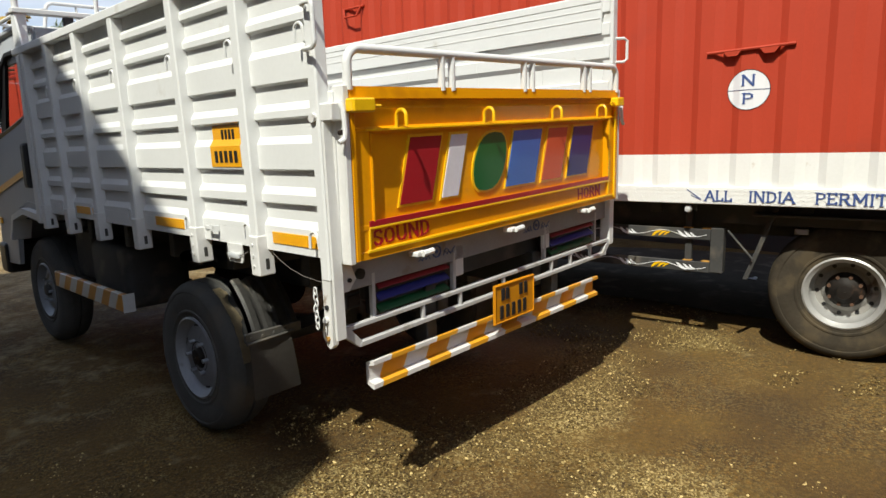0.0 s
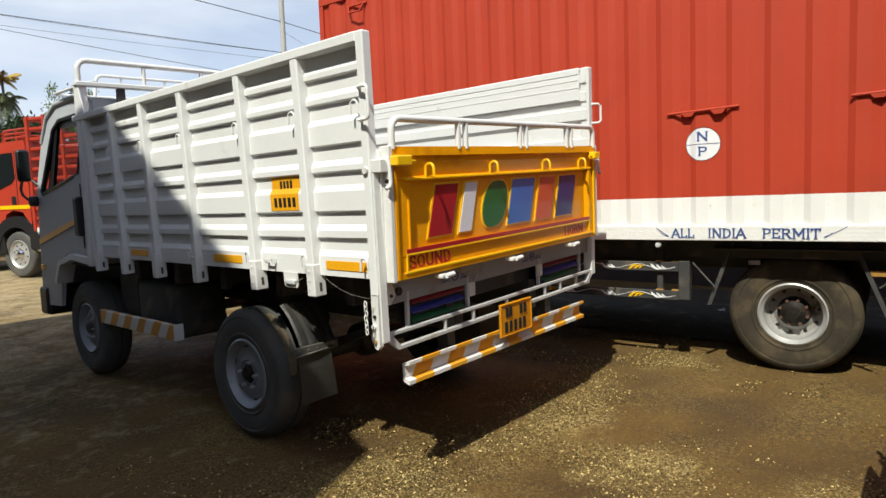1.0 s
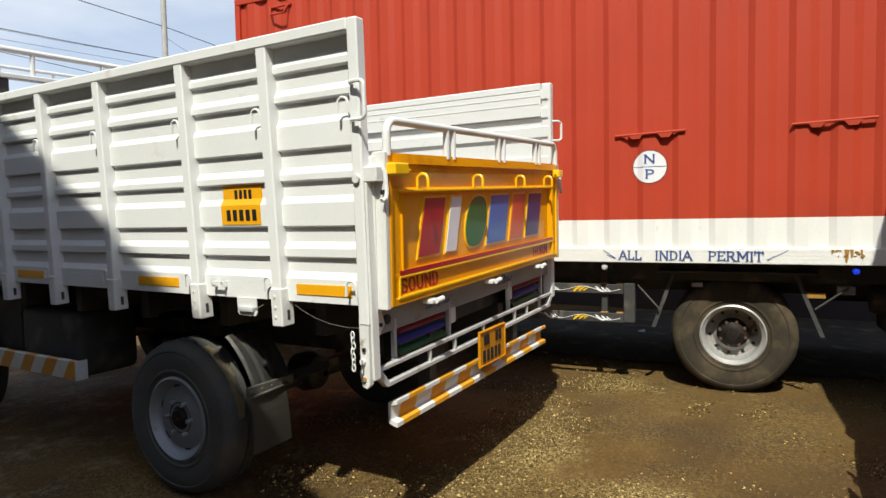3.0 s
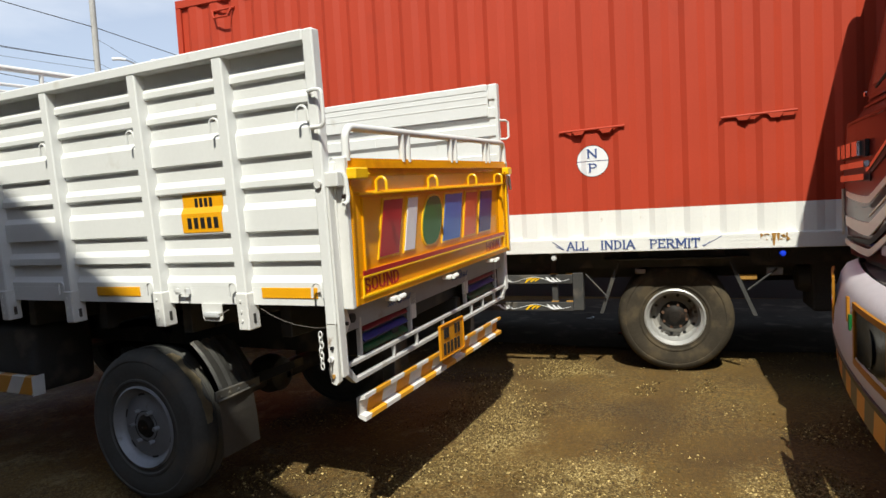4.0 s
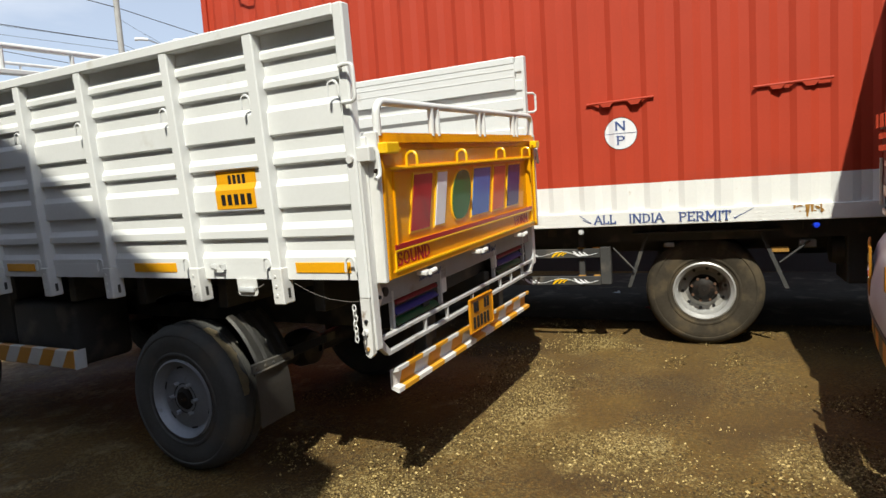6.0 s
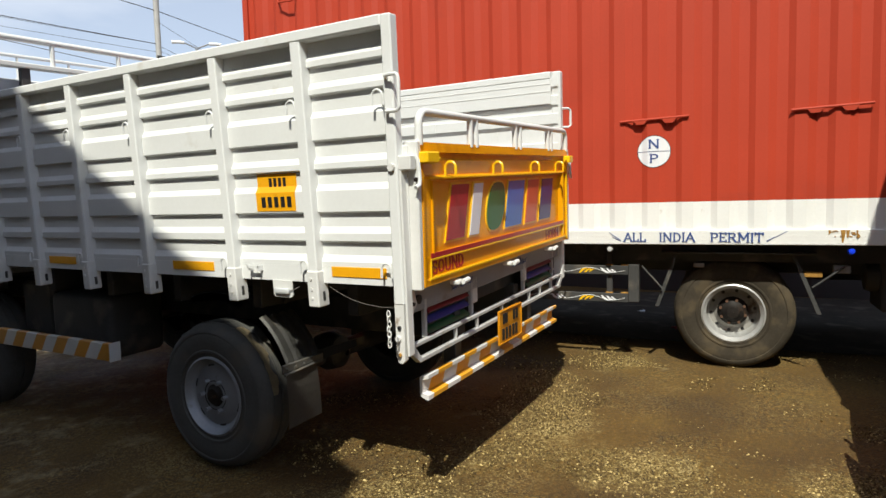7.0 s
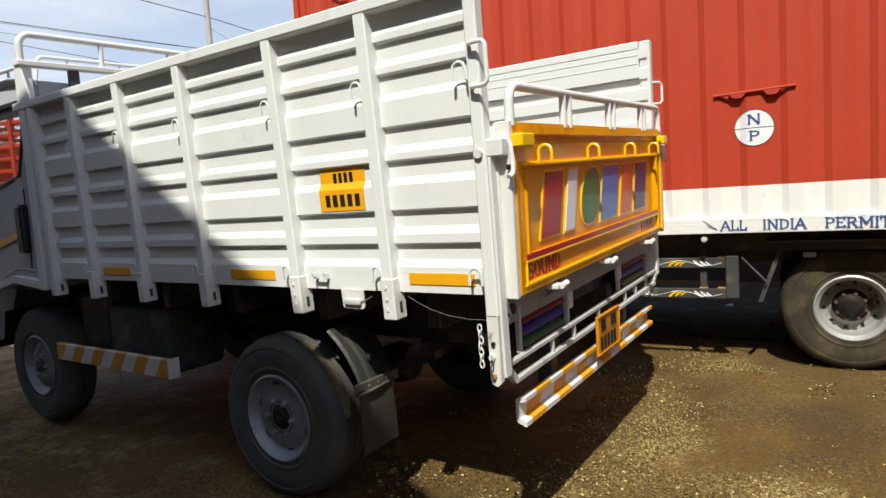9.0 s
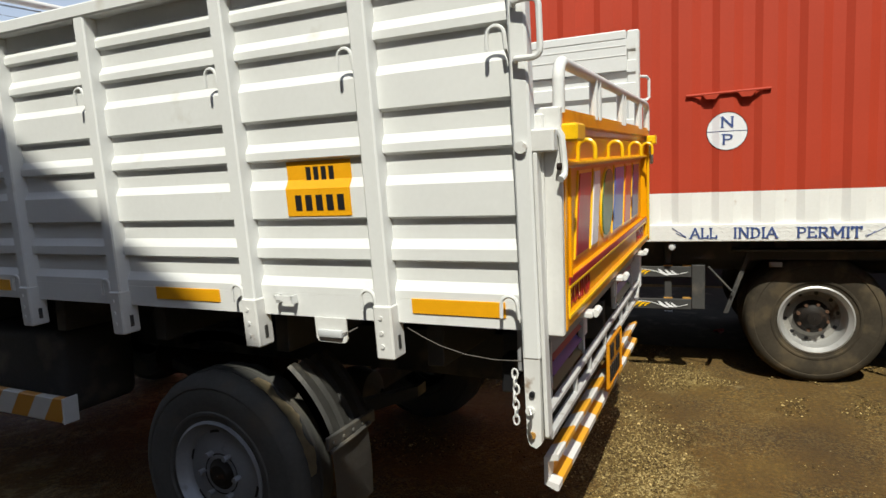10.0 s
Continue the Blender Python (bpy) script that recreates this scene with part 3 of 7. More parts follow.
# ---- ground ----
def build_ground():
    bm = bmesh.new()
    xs = [-900, -200, -60, -20, -8] + [-4 + 0.1 * i for i in range(101)] + [7, 9, 14, 25, 60, 200, 900]
    ys = [-900, -200, -60, -20, -8, -4] + [-2 + 0.1 * i for i in range(81)] + [7, 8, 9, 10, 11, 12, 14, 17, 21, 30, 60, 200, 900]
    grid = []
    for y in ys:
        row = []
        for x in xs:
            z = 0.0
            if -5 < x < 8 and -3 < y < 14:
                z = 0.012 * noise.noise(Vector((x * 0.7, y * 0.7, 3))) + 0.006 * noise.noise(Vector((x * 3, y * 3, 9)))
            row.append(bm.verts.new((x, y, z - 0.006)))
        grid.append(row)
    for a, b in zip(grid, grid[1:]):
        for i in range(len(xs) - 1):
            bm.faces.new((a[i], a[i + 1], b[i + 1], b[i]))
    ob = part("ground", bm, GROUND, smooth=True)
    tagged(ob, "brown compacted dirt yard with gravel and damp patches", "ground", kind="structure")
    # loose stones: many fine ones, few large, thicker on the pale patches
    rng = np.random.default_rng(5)
    octa = np.array([(1, 0, 0), (0, 1, 0), (-1, 0, 0), (0, -1, 0), (0, 0, 1), (0, 0, -1)], float)
    tri = np.array([(0, 1, 4), (1, 2, 4), (2, 3, 4), (3, 0, 4), (1, 0, 5), (2, 1, 5), (3, 2, 5), (0, 3, 5)])
    spots = []
    while len(spots) < 52000:
        x, y = rng.uniform(0.7, 5.8), rng.uniform(-0.7, 3.4)
        near = max(1 - math.hypot((x - bx) / rx, (y - by) / ry) for bx, by, rx, ry in PALE)
        clump = noise.noise(Vector((x * 1.6, y * 1.6, 1))) + 0.6 * noise.noise(Vector((x * 5.0, y * 5.0, 7)))
        if max(near, -0.45) + 1.15 * clump > rng.uniform(-0.30, 0.75):
            spots.append((x, y))
    k = len(spots)
    spots = np.array(spots)
    size = 0.0018 + 0.0072 * rng.random(k) ** 3.2
    big = rng.random(k) < 0.006
    size[big] = rng.uniform(0.007, 0.014, big.sum())
    a, b = rng.uniform(0, 2 * math.pi, (2, k))
    ca, sa, cb, sb = np.cos(a), np.sin(a), 0.5 * np.cos(b), 0.5 * np.sin(b)
    p = octa[None] * rng.uniform((0.7, 0.6, 0.5), (1.35, 1.1, 0.9), (k, 6, 3)) * size[:, None, None]
    q = np.stack([p[..., 0] * ca[:, None] - p[..., 1] * sa[:, None], p[..., 0] * sa[:, None] + p[..., 1] * ca[:, None], p[..., 2] + p[..., 0] * cb[:, None] * 0.6 + p[..., 1] * sb[:, None] * 0.6], -1)
    q[..., :2] += spots[:, None]
    q[..., 2] += 0.15 * size[:, None] - 0.002
    me = bpy.data.meshes.new("pebbles")
    me.from_pydata(q.reshape(-1, 3).tolist(), [], (tri[None] + 6 * np.arange(k)[:, None, None]).reshape(-1, 3).tolist())
    me.materials.append(PEBBLE)
    tagged(new("pebbles", me), "pale small pebbles and chippings scattered on the dirt", "gravel", kind="stuff")


build_ground()


# ---- white cargo truck ----
def lean(v):
    """The load body leans a little on its springs."""
    return Vector((v.x, v.y, v.z + 0.038 * (v.x - 1.5)))


def lean_side(v):
    k = 0.022 + 0.046 * min(1.0, max(0.0, (v.y - 1.94) / 0.70))
    return Vector((v.x, v.y + k * (v.z - 0.93), v.z + 0.038 * (v.x - 1.5)))


def lean_rear(v):
    return Vector((v.x, v.y + 0.022 * (v.z - 0.73), v.z + 0.038 * (v.x - 1.5)))


def lean_far(v):
    return Vector((v.x, v.y, v.z + 0.0495 * (v.x - 1.5)))


def lean_low(v):
    return Vector((v.x, v.y, v.z + 0.018 * (v.x - 1.6)))


TRUCK = thing("cargo_truck", pose(2.45, 3.9, 0), "white high-sided cargo truck with orange tailgate on dirt", "truck", at=(2.45, 3.9, 0))

# height, and whether the sheet stands proud there
RIBS = [(2.075, 0), (2.018, 0), (1.990, 1), (1.965, 1), (1.957, 0), (1.897, 0), (1.869, 1), (1.846, 1), (1.838, 0), (1.773, 0), (1.745, 1), (1.651, 1), (1.643, 0),
        (1.578, 0), (1.550, 1), (1.5255, 1), (1.5175, 0), (1.459, 0), (1.431, 1), (1.340, 1), (1.332, 0), (1.274, 0), (1.246, 1), (1.214, 1), (1.206, 0),
        (1.151, 0), (1.123, 1), (1.028, 1)]
DEEP, PROUD = 1.506, 1.488


def sheet(y0, y1, z_lo, z_hi, off, thick):
    """A piece of the ribbed sheet, off metres outwards of its face."""
    def x_at(z):
        for (za, pa), (zb, pb) in zip(RIBS, RIBS[1:]):
            if zb <= z <= za:
                f = (za - z) / (za - zb)
                return DEEP + (PROUD - DEEP) * (pa + (pb - pa) * f)
        return PROUD if z < 1.1 else DEEP
    zs = [z_hi] + [z for z, _ in RIBS if z_lo < z < z_hi] + [z_lo]
    outer = [(x_at(z) - off, z) for z in zs]
    inner = [(x - 0 + thick, z) for x, z in outer[::-1]]
    return prism(outer + inner, "y", y0, y1)


def mirror(bm):
    for v in bm.verts:
        v.co.x = 4.955 - v.co.x
    return bm


POST_Y = [2.377, 2.874, 3.506, 4.038, 4.535, 4.99]


def build_side():
    side = part("side_panel", sheet(1.93, 5.16, 1.028, 1.100, 0, 0.003), WHITE, TRUCK, "white steel side with pressed ribs", bend=lean_side)
    cuts = [1.93] + POST_Y + [5.16]
    for a, b in zip(cuts, cuts[1:]):
        part("ribbed_panel", sheet(a + 0.0005, b - 0.0005, 1.1005, 2.078, 0, 0.003), WHITE, side, bend=lean_side)
    part("top_rail", box((1.4475, 1.958, 2.070), (1.520, 5.18, 2.118), 0.006), WHITE, TRUCK, bend=lean_side)
    for y in POST_Y:
        bm = box((1.450, y - 0.026, 0.96), (1.513, y + 0.026, 2.073), 0.005)
        post = part("stake_post", bm, WHITE, TRUCK, bend=lean_side)
        shoe = box((1.443, y - 0.030, 0.925), (1.517, y + 0.030, 1.085), 0.005)
        part("post_shoe", shoe, WHITE_WORN, post, bend=lean_side)
        part("slot", box((1.474, y - 0.0315, 0.950), (1.490, y - 0.0290, 0.992), 0.003), BLACK, post, "dark slot in the post foot", bend=lean_side)
        for z in (0.965, 1.005, 1.05):
            part("bolt", disc(0.0065, 0.006, (1.442, y + 0.005, z), "x", 8), WHITE_WORN, post, bend=lean_side)
    # rear corner post
    bm = box((1.447, 1.908, 0.96), (1.500, 1.956, 2.116), 0.006)
    corner = part("corner_post", bm, WHITE, TRUCK, bend=lean_rear)
    outline = [(1.910, 0.985), (1.9545, 0.985), (1.954, 0.745), (1.948, 0.725), (1.930, 0.718), (1.915, 0.733)]
    part("post_tongue", prism(outline, "x", 1.450, 1.474), WHITE_WORN, corner, "worn white post end with rust spots", bend=lean_rear)
    part("corner_flange", box((1.455, 1.896, 0.75), (1.498, 1.907, 1.50), 0.002), WHITE_WORN, corner, bend=lean_rear)
    part("bolt", disc(0.016, 0.016, (1.443, 1.932, 1.515), "x", 10), WHITE_WORN, corner, bend=lean_rear)
    part("bolt", disc(0.008, 0.010, (1.4475, 1.934, 0.868), "x", 10), TAPE_BLACK, corner, bend=lean_rear)
    # grab handle on the corner post
    pts = [(1.452, 1.940, 1.868), (1.425, 1.930, 1.872), (1.42, 1.90, 1.874)] + arc((1.42, 1.885, 1.854), 0.02, 90, 180, "yz", 4)[1:] + [(1.42, 1.865, 1.77)] + \
        arc((1.42, 1.885, 1.752), 0.02, 180, 270, "yz", 4) + [(1.425, 1.930, 1.733), (1.452, 1.940, 1.733)]
    part("grab_handle", tube(pts, 0.008), WHITE, corner, bend=lean_rear)
    # rope hooks: an upper and a lower row beside the posts
    for y in [1.944] + POST_Y[:5]:
        for top, arm in ((1.826, 0.085), (1.128, 0.06)):
            c = (1.452, y + 0.047, top - 0.022)
            pts = [(1.475, y + 0.020, top - arm), (1.455, y + 0.023, top - 0.06)] + arc(c, 0.022, 180, 0, "yz", 8) + [(1.452, y + 0.071, top - 0.060)]
            part("rope_hook", tube(pts, 0.0055, n=6), WHITE, side, bend=lean_side)
    # reflectors and painted number panel
    for y0, y1 in ((2.014, 2.298), (3.033, 3.335), (4.19, 4.46)):
        part("reflector", box((PROUD - 0.004, y0, 1.058), (PROUD + 0.001, y1, 1.102), 0.0012), AMBER, side, "amber reflective strip", bend=lean_side)
    plate = part("number_panel", sheet(2.470, 2.702, 1.347, 1.516, 0.003, 0.002), AMBER, side, "orange painted number panel with black bars", bend=lean_side)
    for y0, y1, z0, z1 in ((2.530, 2.640, 1.457, 1.498), (2.492, 2.682, 1.364, 1.412)):
        k = 4 if z0 > 1.42 else 5
        for i in range(k):
            a = y0 + (y1 - y0) * i / k
            part("bar", sheet(a, a + (y1 - y0) / k * 0.62, z0, z1, 0.0045, 0.001), TAPE_BLACK, plate, bend=lean_side)
    # marker lamp, latch plate and a little lug under the panel
    out = [(2.528, 1.03), (2.528, 0.966), (2.533, 0.957), (2.541, 0.953), (2.630, 0.953), (2.638, 0.957), (2.643, 0.966), (2.643, 1.03)]
    lamp = part("marker_lamp_bracket", prism(out, "x", 1.480, 1.486), WHITE_WORN, side, bend=lean_side)
    part("marker_lamp", box((1.466, 2.541, 0.970), (1.481, 2.630, 0.995), 0.006, segments=2), LENS, lamp, "clear plastic marker lamp", smooth=True, bend=lean_side)
    part("lamp_lead", tube([(1.474, 2.541, 0.984), (1.478, 2.515, 0.992), (1.486, 2.492, 1.004)], 0.0022, n=5), FLAP, lamp, bend=lean_side)
    lug = box((1.455, 2.705, 1.072), (1.486, 2.712, 1.098))
    box((1.455, 2.705, 1.085), (1.460, 2.775, 1.098), 0, lug)
    box((1.455, 2.768, 1.072), (1.486, 2.775, 1.098), 0, lug)
    part("lug", lug, WHITE, side, bend=lean_side)
    part("brake_cable", tube([(1.50, 2.330, 1.010), (1.50, 2.285, 0.987), (1.502, 2.225, 0.962), (1.505, 2.150, 0.942), (1.51, 2.065, 0.932), (1.52, 1.985, 0.932)], 0.0013, n=6), FLAP, TRUCK, "thin loose grey cable")
    # far side, seen over the tailgate
    far = part("side_panel", mirror(sheet(1.93, 5.16, 1.028, 1.100, 0, 0.003)), WHITE, TRUCK, "white steel side with pressed ribs", bend=lean_far)
    for a, b in zip(cuts, cuts[1:]):
        part("ribbed_panel", mirror(sheet(a + 0.0005, b - 0.0005, 1.1005, 2.078, 0, 0.003)), WHITE, far, bend=lean_far)
    part("top_rail", mirror(box((1.4475, 1.978, 2.070), (1.520, 5.18, 2.118), 0.006)), WHITE, TRUCK, bend=lean_far)
    part("corner_post", mirror(box((1.447, 1.914, 0.72), (1.500, 1.976, 2.118), 0.006)), WHITE, TRUCK, bend=lean_far)
    part("inner_plate", box((3.4362, 1.975, 1.905), (3.446, 5.12, 2.069), 0.002), WHITE, far, "smooth upper strip of the far side", bend=lean_far)
    for z in (1.985, 2.035):
        part("stiffener", box((3.4338, 1.978, z), (3.4375, 5.11, z + 0.006), 0.001), WHITE_WORN, far, bend=lean_far)
    for y in POST_Y:
        part("stake_post", mirror(box((1.430, y - 0.026, 0.925), (1.484, y + 0.026, 2.073), 0.005)), WHITE, TRUCK, bend=lean_far)
    pts = [(3.490, 1.915, 1.872), (3.528, 1.885, 1.872), (3.545, 1.874, 1.858), (3.545, 1.874, 1.760), (3.528, 1.885, 1.746), (3.490, 1.915, 1.746)]
    part("grab_handle", tube(pts, 0.008), WHITE, TRUCK, bend=lean_far)
    # floor and headboard
    part("load_floor", box((1.500, 1.95, 1.035), (3.458, 5.15, 1.06)), BLACK, TRUCK, "dark worn steel load floor", bend=lean)
    head = part("headboard", box((1.46, 5.14, 0.99), (3.49, 5.18, 2.10), 0.005), WHITE, TRUCK, bend=lean)
    for x in (1.455, 3.43):
        part("headboard_post", box((x, 5.12, 0.95), (x + 0.07, 5.20, 2.34), 0.006), WHITE, head, bend=lean)
    for x in (1.452, 3.49):
        part("gusset", prism([(5.02, 2.10), (5.16, 2.10), (5.17, 2.33), (5.12, 2.33)], "x", x, x + 0.012), WHITE, head, bend=lean)
    for x in (1.78, 2.47, 3.16):
        part("rack_strut", box((x - 0.03, 5.12, 2.10), (x + 0.03, 5.16, 2.33), 0.004), BLACK, head, bend=lean)
    for x in (2.0, 2.47, 2.95):
        part("headboard_rib", box((x - 0.02, 5.11, 1.03), (x + 0.02, 5.14, 2.10), 0.004), WHITE, head, bend=lean)
    # load rack over the cab: a heavy hoop on the headboard and a light one ahead
    rack = part("cab_rack", box((1.44, 5.10, 2.330), (3.50, 5.17, 2.365), 0.006), WHITE, TRUCK, "white tube rack over the cab", bend=lean)
    pts = [(1.47, 5.13, 2.36), (1.47, 5.13, 2.45)] + arc((1.54, 5.13, 2.455), 0.07, 180, 90, "xz", 6) + [(3.415, 5.13, 2.525)] + arc((3.415, 5.13, 2.455), 0.07, 90, 0, "xz", 6) + [(3.485, 5.13, 2.36)]
    part("hoop", tube(pts, 0.021, n=10), WHITE, rack, smooth=True, bend=lean)
    for x in (1.97, 2.47, 2.97):
        part("upright", tube([(x, 5.13, 2.36), (x, 5.13, 2.52)], 0.016), WHITE, rack, bend=lean)
    pts = [(1.50, 5.15, 2.345), (1.53, 5.80, 2.365), (1.60, 5.86, 2.365), (3.35, 5.86, 2.365), (3.42, 5.80, 2.365), (3.45, 5.15, 2.345)]
    part("front_loop", tube(pts, 0.013), WHITE, rack, bend=lean)
    pts = [(1.80, 5.70, 2.345), (1.82, 5.70, 2.47)] + arc((1.87, 5.70, 2.475), 0.05, 180, 90, "xz", 5) + [(3.08, 5.70, 2.525)] + arc((3.08, 5.70, 2.475), 0.05, 90, 0, "xz", 5) + [(3.15, 5.70, 2.345)]
    part("front_hoop", tube(pts, 0.014), WHITE, rack, smooth=True, bend=lean)
    for x in (2.03, 2.42, 2.78):
        part("strut", tube([(x, 5.70, 2.345), (x, 5.70, 2.52)], 0.009, n=6), WHITE, rack, bend=lean)
    for x in (1.50, 3.45):
        part("strut", tube([(x, 5.15, 2.355), (x + (0.32 if x < 2 else -0.32), 5.70, 2.475)], 0.010, n=6), WHITE, rack, bend=lean)
    for x, y in ((1.60, 5.86), (2.10, 5.86), (2.50, 5.86), (2.90, 5.86), (3.35, 5.86), (1.53, 5.45), (3.42, 5.45)):
        part("strut", tube([(x, y, 2.315), (x, y, 2.365)], 0.008, n=6), WHITE, rack, bend=lean)
    for x in (2.03, 2.42, 2.78):
        part("strut", tube([(x, 5.70, 2.35), (x, 5.86, 2.36)], 0.009, n=6), WHITE, rack, bend=lean)


build_side()


def build_tailgate():
    """Orange folded-sheet tailgate with raised yellow borders, painted blocks, hooks, hinges and the white tube rail over it."""
    x0, x1 = 1.528, 3.425
    # section from the top down, (y, z): a rolled top edge, groove, sloping hook band, recessed field, lower lip
    face = [(1.866, 1.612), (1.862, 1.572), (1.880, 1.566), (1.880, 1.548), (1.872, 1.538), (1.884, 1.478), (1.868, 1.470), (1.868, 1.462),
            (1.892, 1.452), (1.892, 1.148), (1.870, 1.138), (1.870, 1.122), (1.878, 1.116), (1.878, 1.052), (1.868, 1.044), (1.868, 1.018)]
    gate = part("tailgate", prism(face + [(1.925, 1.018), (1.925, 1.612)], "x", x0 + 0.002, x1), ORANGE, TRUCK, "glossy orange tailgate with painted blocks and yellow borders", bend=lean)
    part("tailgate_edge", box((x0 - 0.026, 1.862, 1.012), (x0 + 0.001, 1.93, 1.616), 0.004), WHITE_WORN, gate, "chipped white end of the tailgate", bend=lean)
    part("tailgate_edge", box((x1 - 0.001, 1.862, 1.012), (x1 + 0.026, 1.93, 1.616), 0.004), WHITE_WORN, gate, bend=lean)
    for xa, xb in ((x0 + 0.002, x0 + 0.022), (x1 - 0.022, x1)):
        part("end_flange", box((xa, 1.860, 1.018), (xb, 1.895, 1.545), 0.003), ORANGE, gate, bend=lean)
    for xa, xb in ((1.618, 1.640), (3.318, 3.336)):
        part("field_end", prism([(xa, 1.866), (xa + 0.006, 1.864), (xb, 1.893), (xa, 1.893)] if xa < 2 else [(xb, 1.866), (xb - 0.006, 1.864), (xa, 1.893), (xb, 1.893)], "z", 1.148, 1.455), ORANGE, gate, bend=lean)
    part("field_side", box((x0 + 0.02, 1.872, 1.044), (1.622, 1.893, 1.470), 0.003), ORANGE, gate, bend=lean)
    part("field_side", box((3.334, 1.872, 1.044), (x1 - 0.02, 1.893, 1.470), 0.003), ORANGE, gate, bend=lean)
    # painted lines: yellow edge lines and the crimson stripe
    for lo, hi, mm, nm in (((1.60, 1.864, 1.462), (3.345, 1.869, 1.470), YELLOW, "border_line"), ((1.60, 1.865, 1.122), (3.345, 1.871, 1.130), YELLOW, "border_line"),
                           ((1.585, 1.863, 1.040), (3.405, 1.869, 1.050), YELLOW, "border_line"), ((1.600, 1.8655, 1.131), (3.345, 1.8705, 1.152), CRIMSON, "stripe"),
                           ((3.340, 1.866, 1.055), (3.350, 1.873, 1.470), YELLOW, "border_line"), ((1.597, 1.866, 1.048), (1.604, 1.873, 1.120), YELLOW, "border_line"),
                           ((x1 - 0.030, 1.858, 1.03), (x1 - 0.022, 1.868, 1.54), YELLOW, "border_line")):
        part(nm, box(lo, hi, 0.001), mm, gate, bend=lean)
    # the painted name, as plain slanting blocks in its colours
    zb, zt, sl = 1.188, 1.432, 0.065

    def block(xa, xb, mm, rounded=False):
        def pts(g):
            if rounded:
                c, out = (xa + xb) / 2, []
                for i in range(20):
                    t = 2 * math.pi * i / 20
                    z = (zb + zt) / 2 + (0.5 * (zt - zb) + g) * math.sin(t)
                    out.append((c + (0.5 * (xb - xa) + g) * math.copysign(abs(math.cos(t)) ** 0.7, math.cos(t)) + sl * (z - (zb + zt) / 2) / (zt - zb), z))
                return out
            lo, hi = -sl / 2, sl / 2
            return [(xa + lo - g, zb - g), (xb + lo + g, zb - g), (xb + hi + g, zt + g), (xa + hi - g, zt + g)]
        rim = part("block_border", prism([(x, z) for x, z in pts(0.010)], "y", 1.887, 1.893), YELLOW, gate, bend=lean)
        part("painted_block", prism([(x, z) for x, z in pts(0)], "y", 1.884, 1.890), mm, rim, bend=lean)

    block(1.800, 1.972, CRIMSON)
    block(2.030, 2.128, LETTER_WHITE)
    block(2.205, 2.420, GREEN, True)
    block(2.455, 2.680, BLUE)
    block(2.740, 2.910, CORAL)
    block(2.970, 3.165, NAVY)
    up = (0, 0, 1)
    painted_word("SOUND", 0.055, 0.295, axes((1.766, 1.8775, 1.060 + 0.010), (1, 0, 0.038), up), CRIMSON, gate, 0.19)
    painted_word("HORN", 0.050, 0.245, axes((3.150, 1.8775, 1.062 + 0.062), (1, 0, 0.038), up), CRIMSON, gate, 0.20)
    # rope hooks that stand out from the gate
    for x in (1.752, 2.258, 2.782, 3.218):
        c = (x, 1.848, 1.507)
        pts = [(x + 0.002, 1.878, 1.462), (x, 1.873, 1.484)] + arc(c, 0.025, 0, 180, "yz", 10) + [(x, 1.8225, 1.492), (x + 0.001, 1.823, 1.474)]
        part("rope_hook", tube(pts, 0.0068, n=8), YELLOW, gate, smooth=True, bend=lean)
    # corner latch blocks with their pins and white drop handles
    for x, s in ((1.524, 1), (3.430, -1)):
        blk = part("latch_block", box((x - 0.012, 1.820, 1.525), (x + 0.075 * s + 0.012 * s, 1.866, 1.572), 0.006), YELLOW, gate, bend=lean)
        part("latch_pin", tube([(x + 0.08 * s, 1.842, 1.545), (x + 0.125 * s, 1.842, 1.545)], 0.006), YELLOW, blk, bend=lean)
    for x, s in ((1.485, 1), (3.47, -1)):
        lat = part("drop_latch", box((x - 0.030, 1.868, 1.500), (x + 0.030, 1.930, 1.560), 0.005), WHITE_WORN, TRUCK, bend=lean)
        part("drop_handle", tube([(x + 0.008 * s, 1.868, 1.558), (x + 0.012 * s, 1.858, 1.54), (x + 0.014 * s, 1.854, 1.49), (x + 0.014 * s, 1.852, 1.460), (x + 0.008 * s, 1.852, 1.440), (x - 0.012 * s, 1.856, 1.43)], 0.009), WHITE, lat, smooth=True, bend=lean)
        part("bolt", disc(0.009, 0.012, (x + 0.002 * s, 1.862, 1.462), "y", 8), RUST, lat, bend=lean)
    # seam strip between the corner post and the gate
    part("seam_strip", box((1.492, 1.905, 1.02), (1.520, 1.932, 1.60), 0.004), WHITE_WORN, TRUCK, "chipped white steel strip", bend=lean)
    # tube rail
    z0, z1, r = 1.60, 1.735, 0.0165
    pts = [(1.535, 1.873, z0), (1.535, 1.873, z1 - 0.05)] + arc((1.585, 1.873, z1 - 0.05), 0.05, 180, 90, "xz", 6)[1:] + [(3.365, 1.873, z1)] + \
        arc((3.365, 1.873, z1 - 0.05), 0.05, 90, 0, "xz", 6)[1:] + [(3.415, 1.873, z0)]
    rail = part("tailgate_rail", tube(pts, r, n=10), WHITE, gate, "bent white tube rail", smooth=True, bend=lean)
    for x in (1.998, 2.058, 2.545, 2.61, 3.065, 3.125):
        part("rail_upright", tube([(x, 1.873, z0), (x, 1.873, z1)], 0.0145, n=12), WHITE, rail, bend=lean)
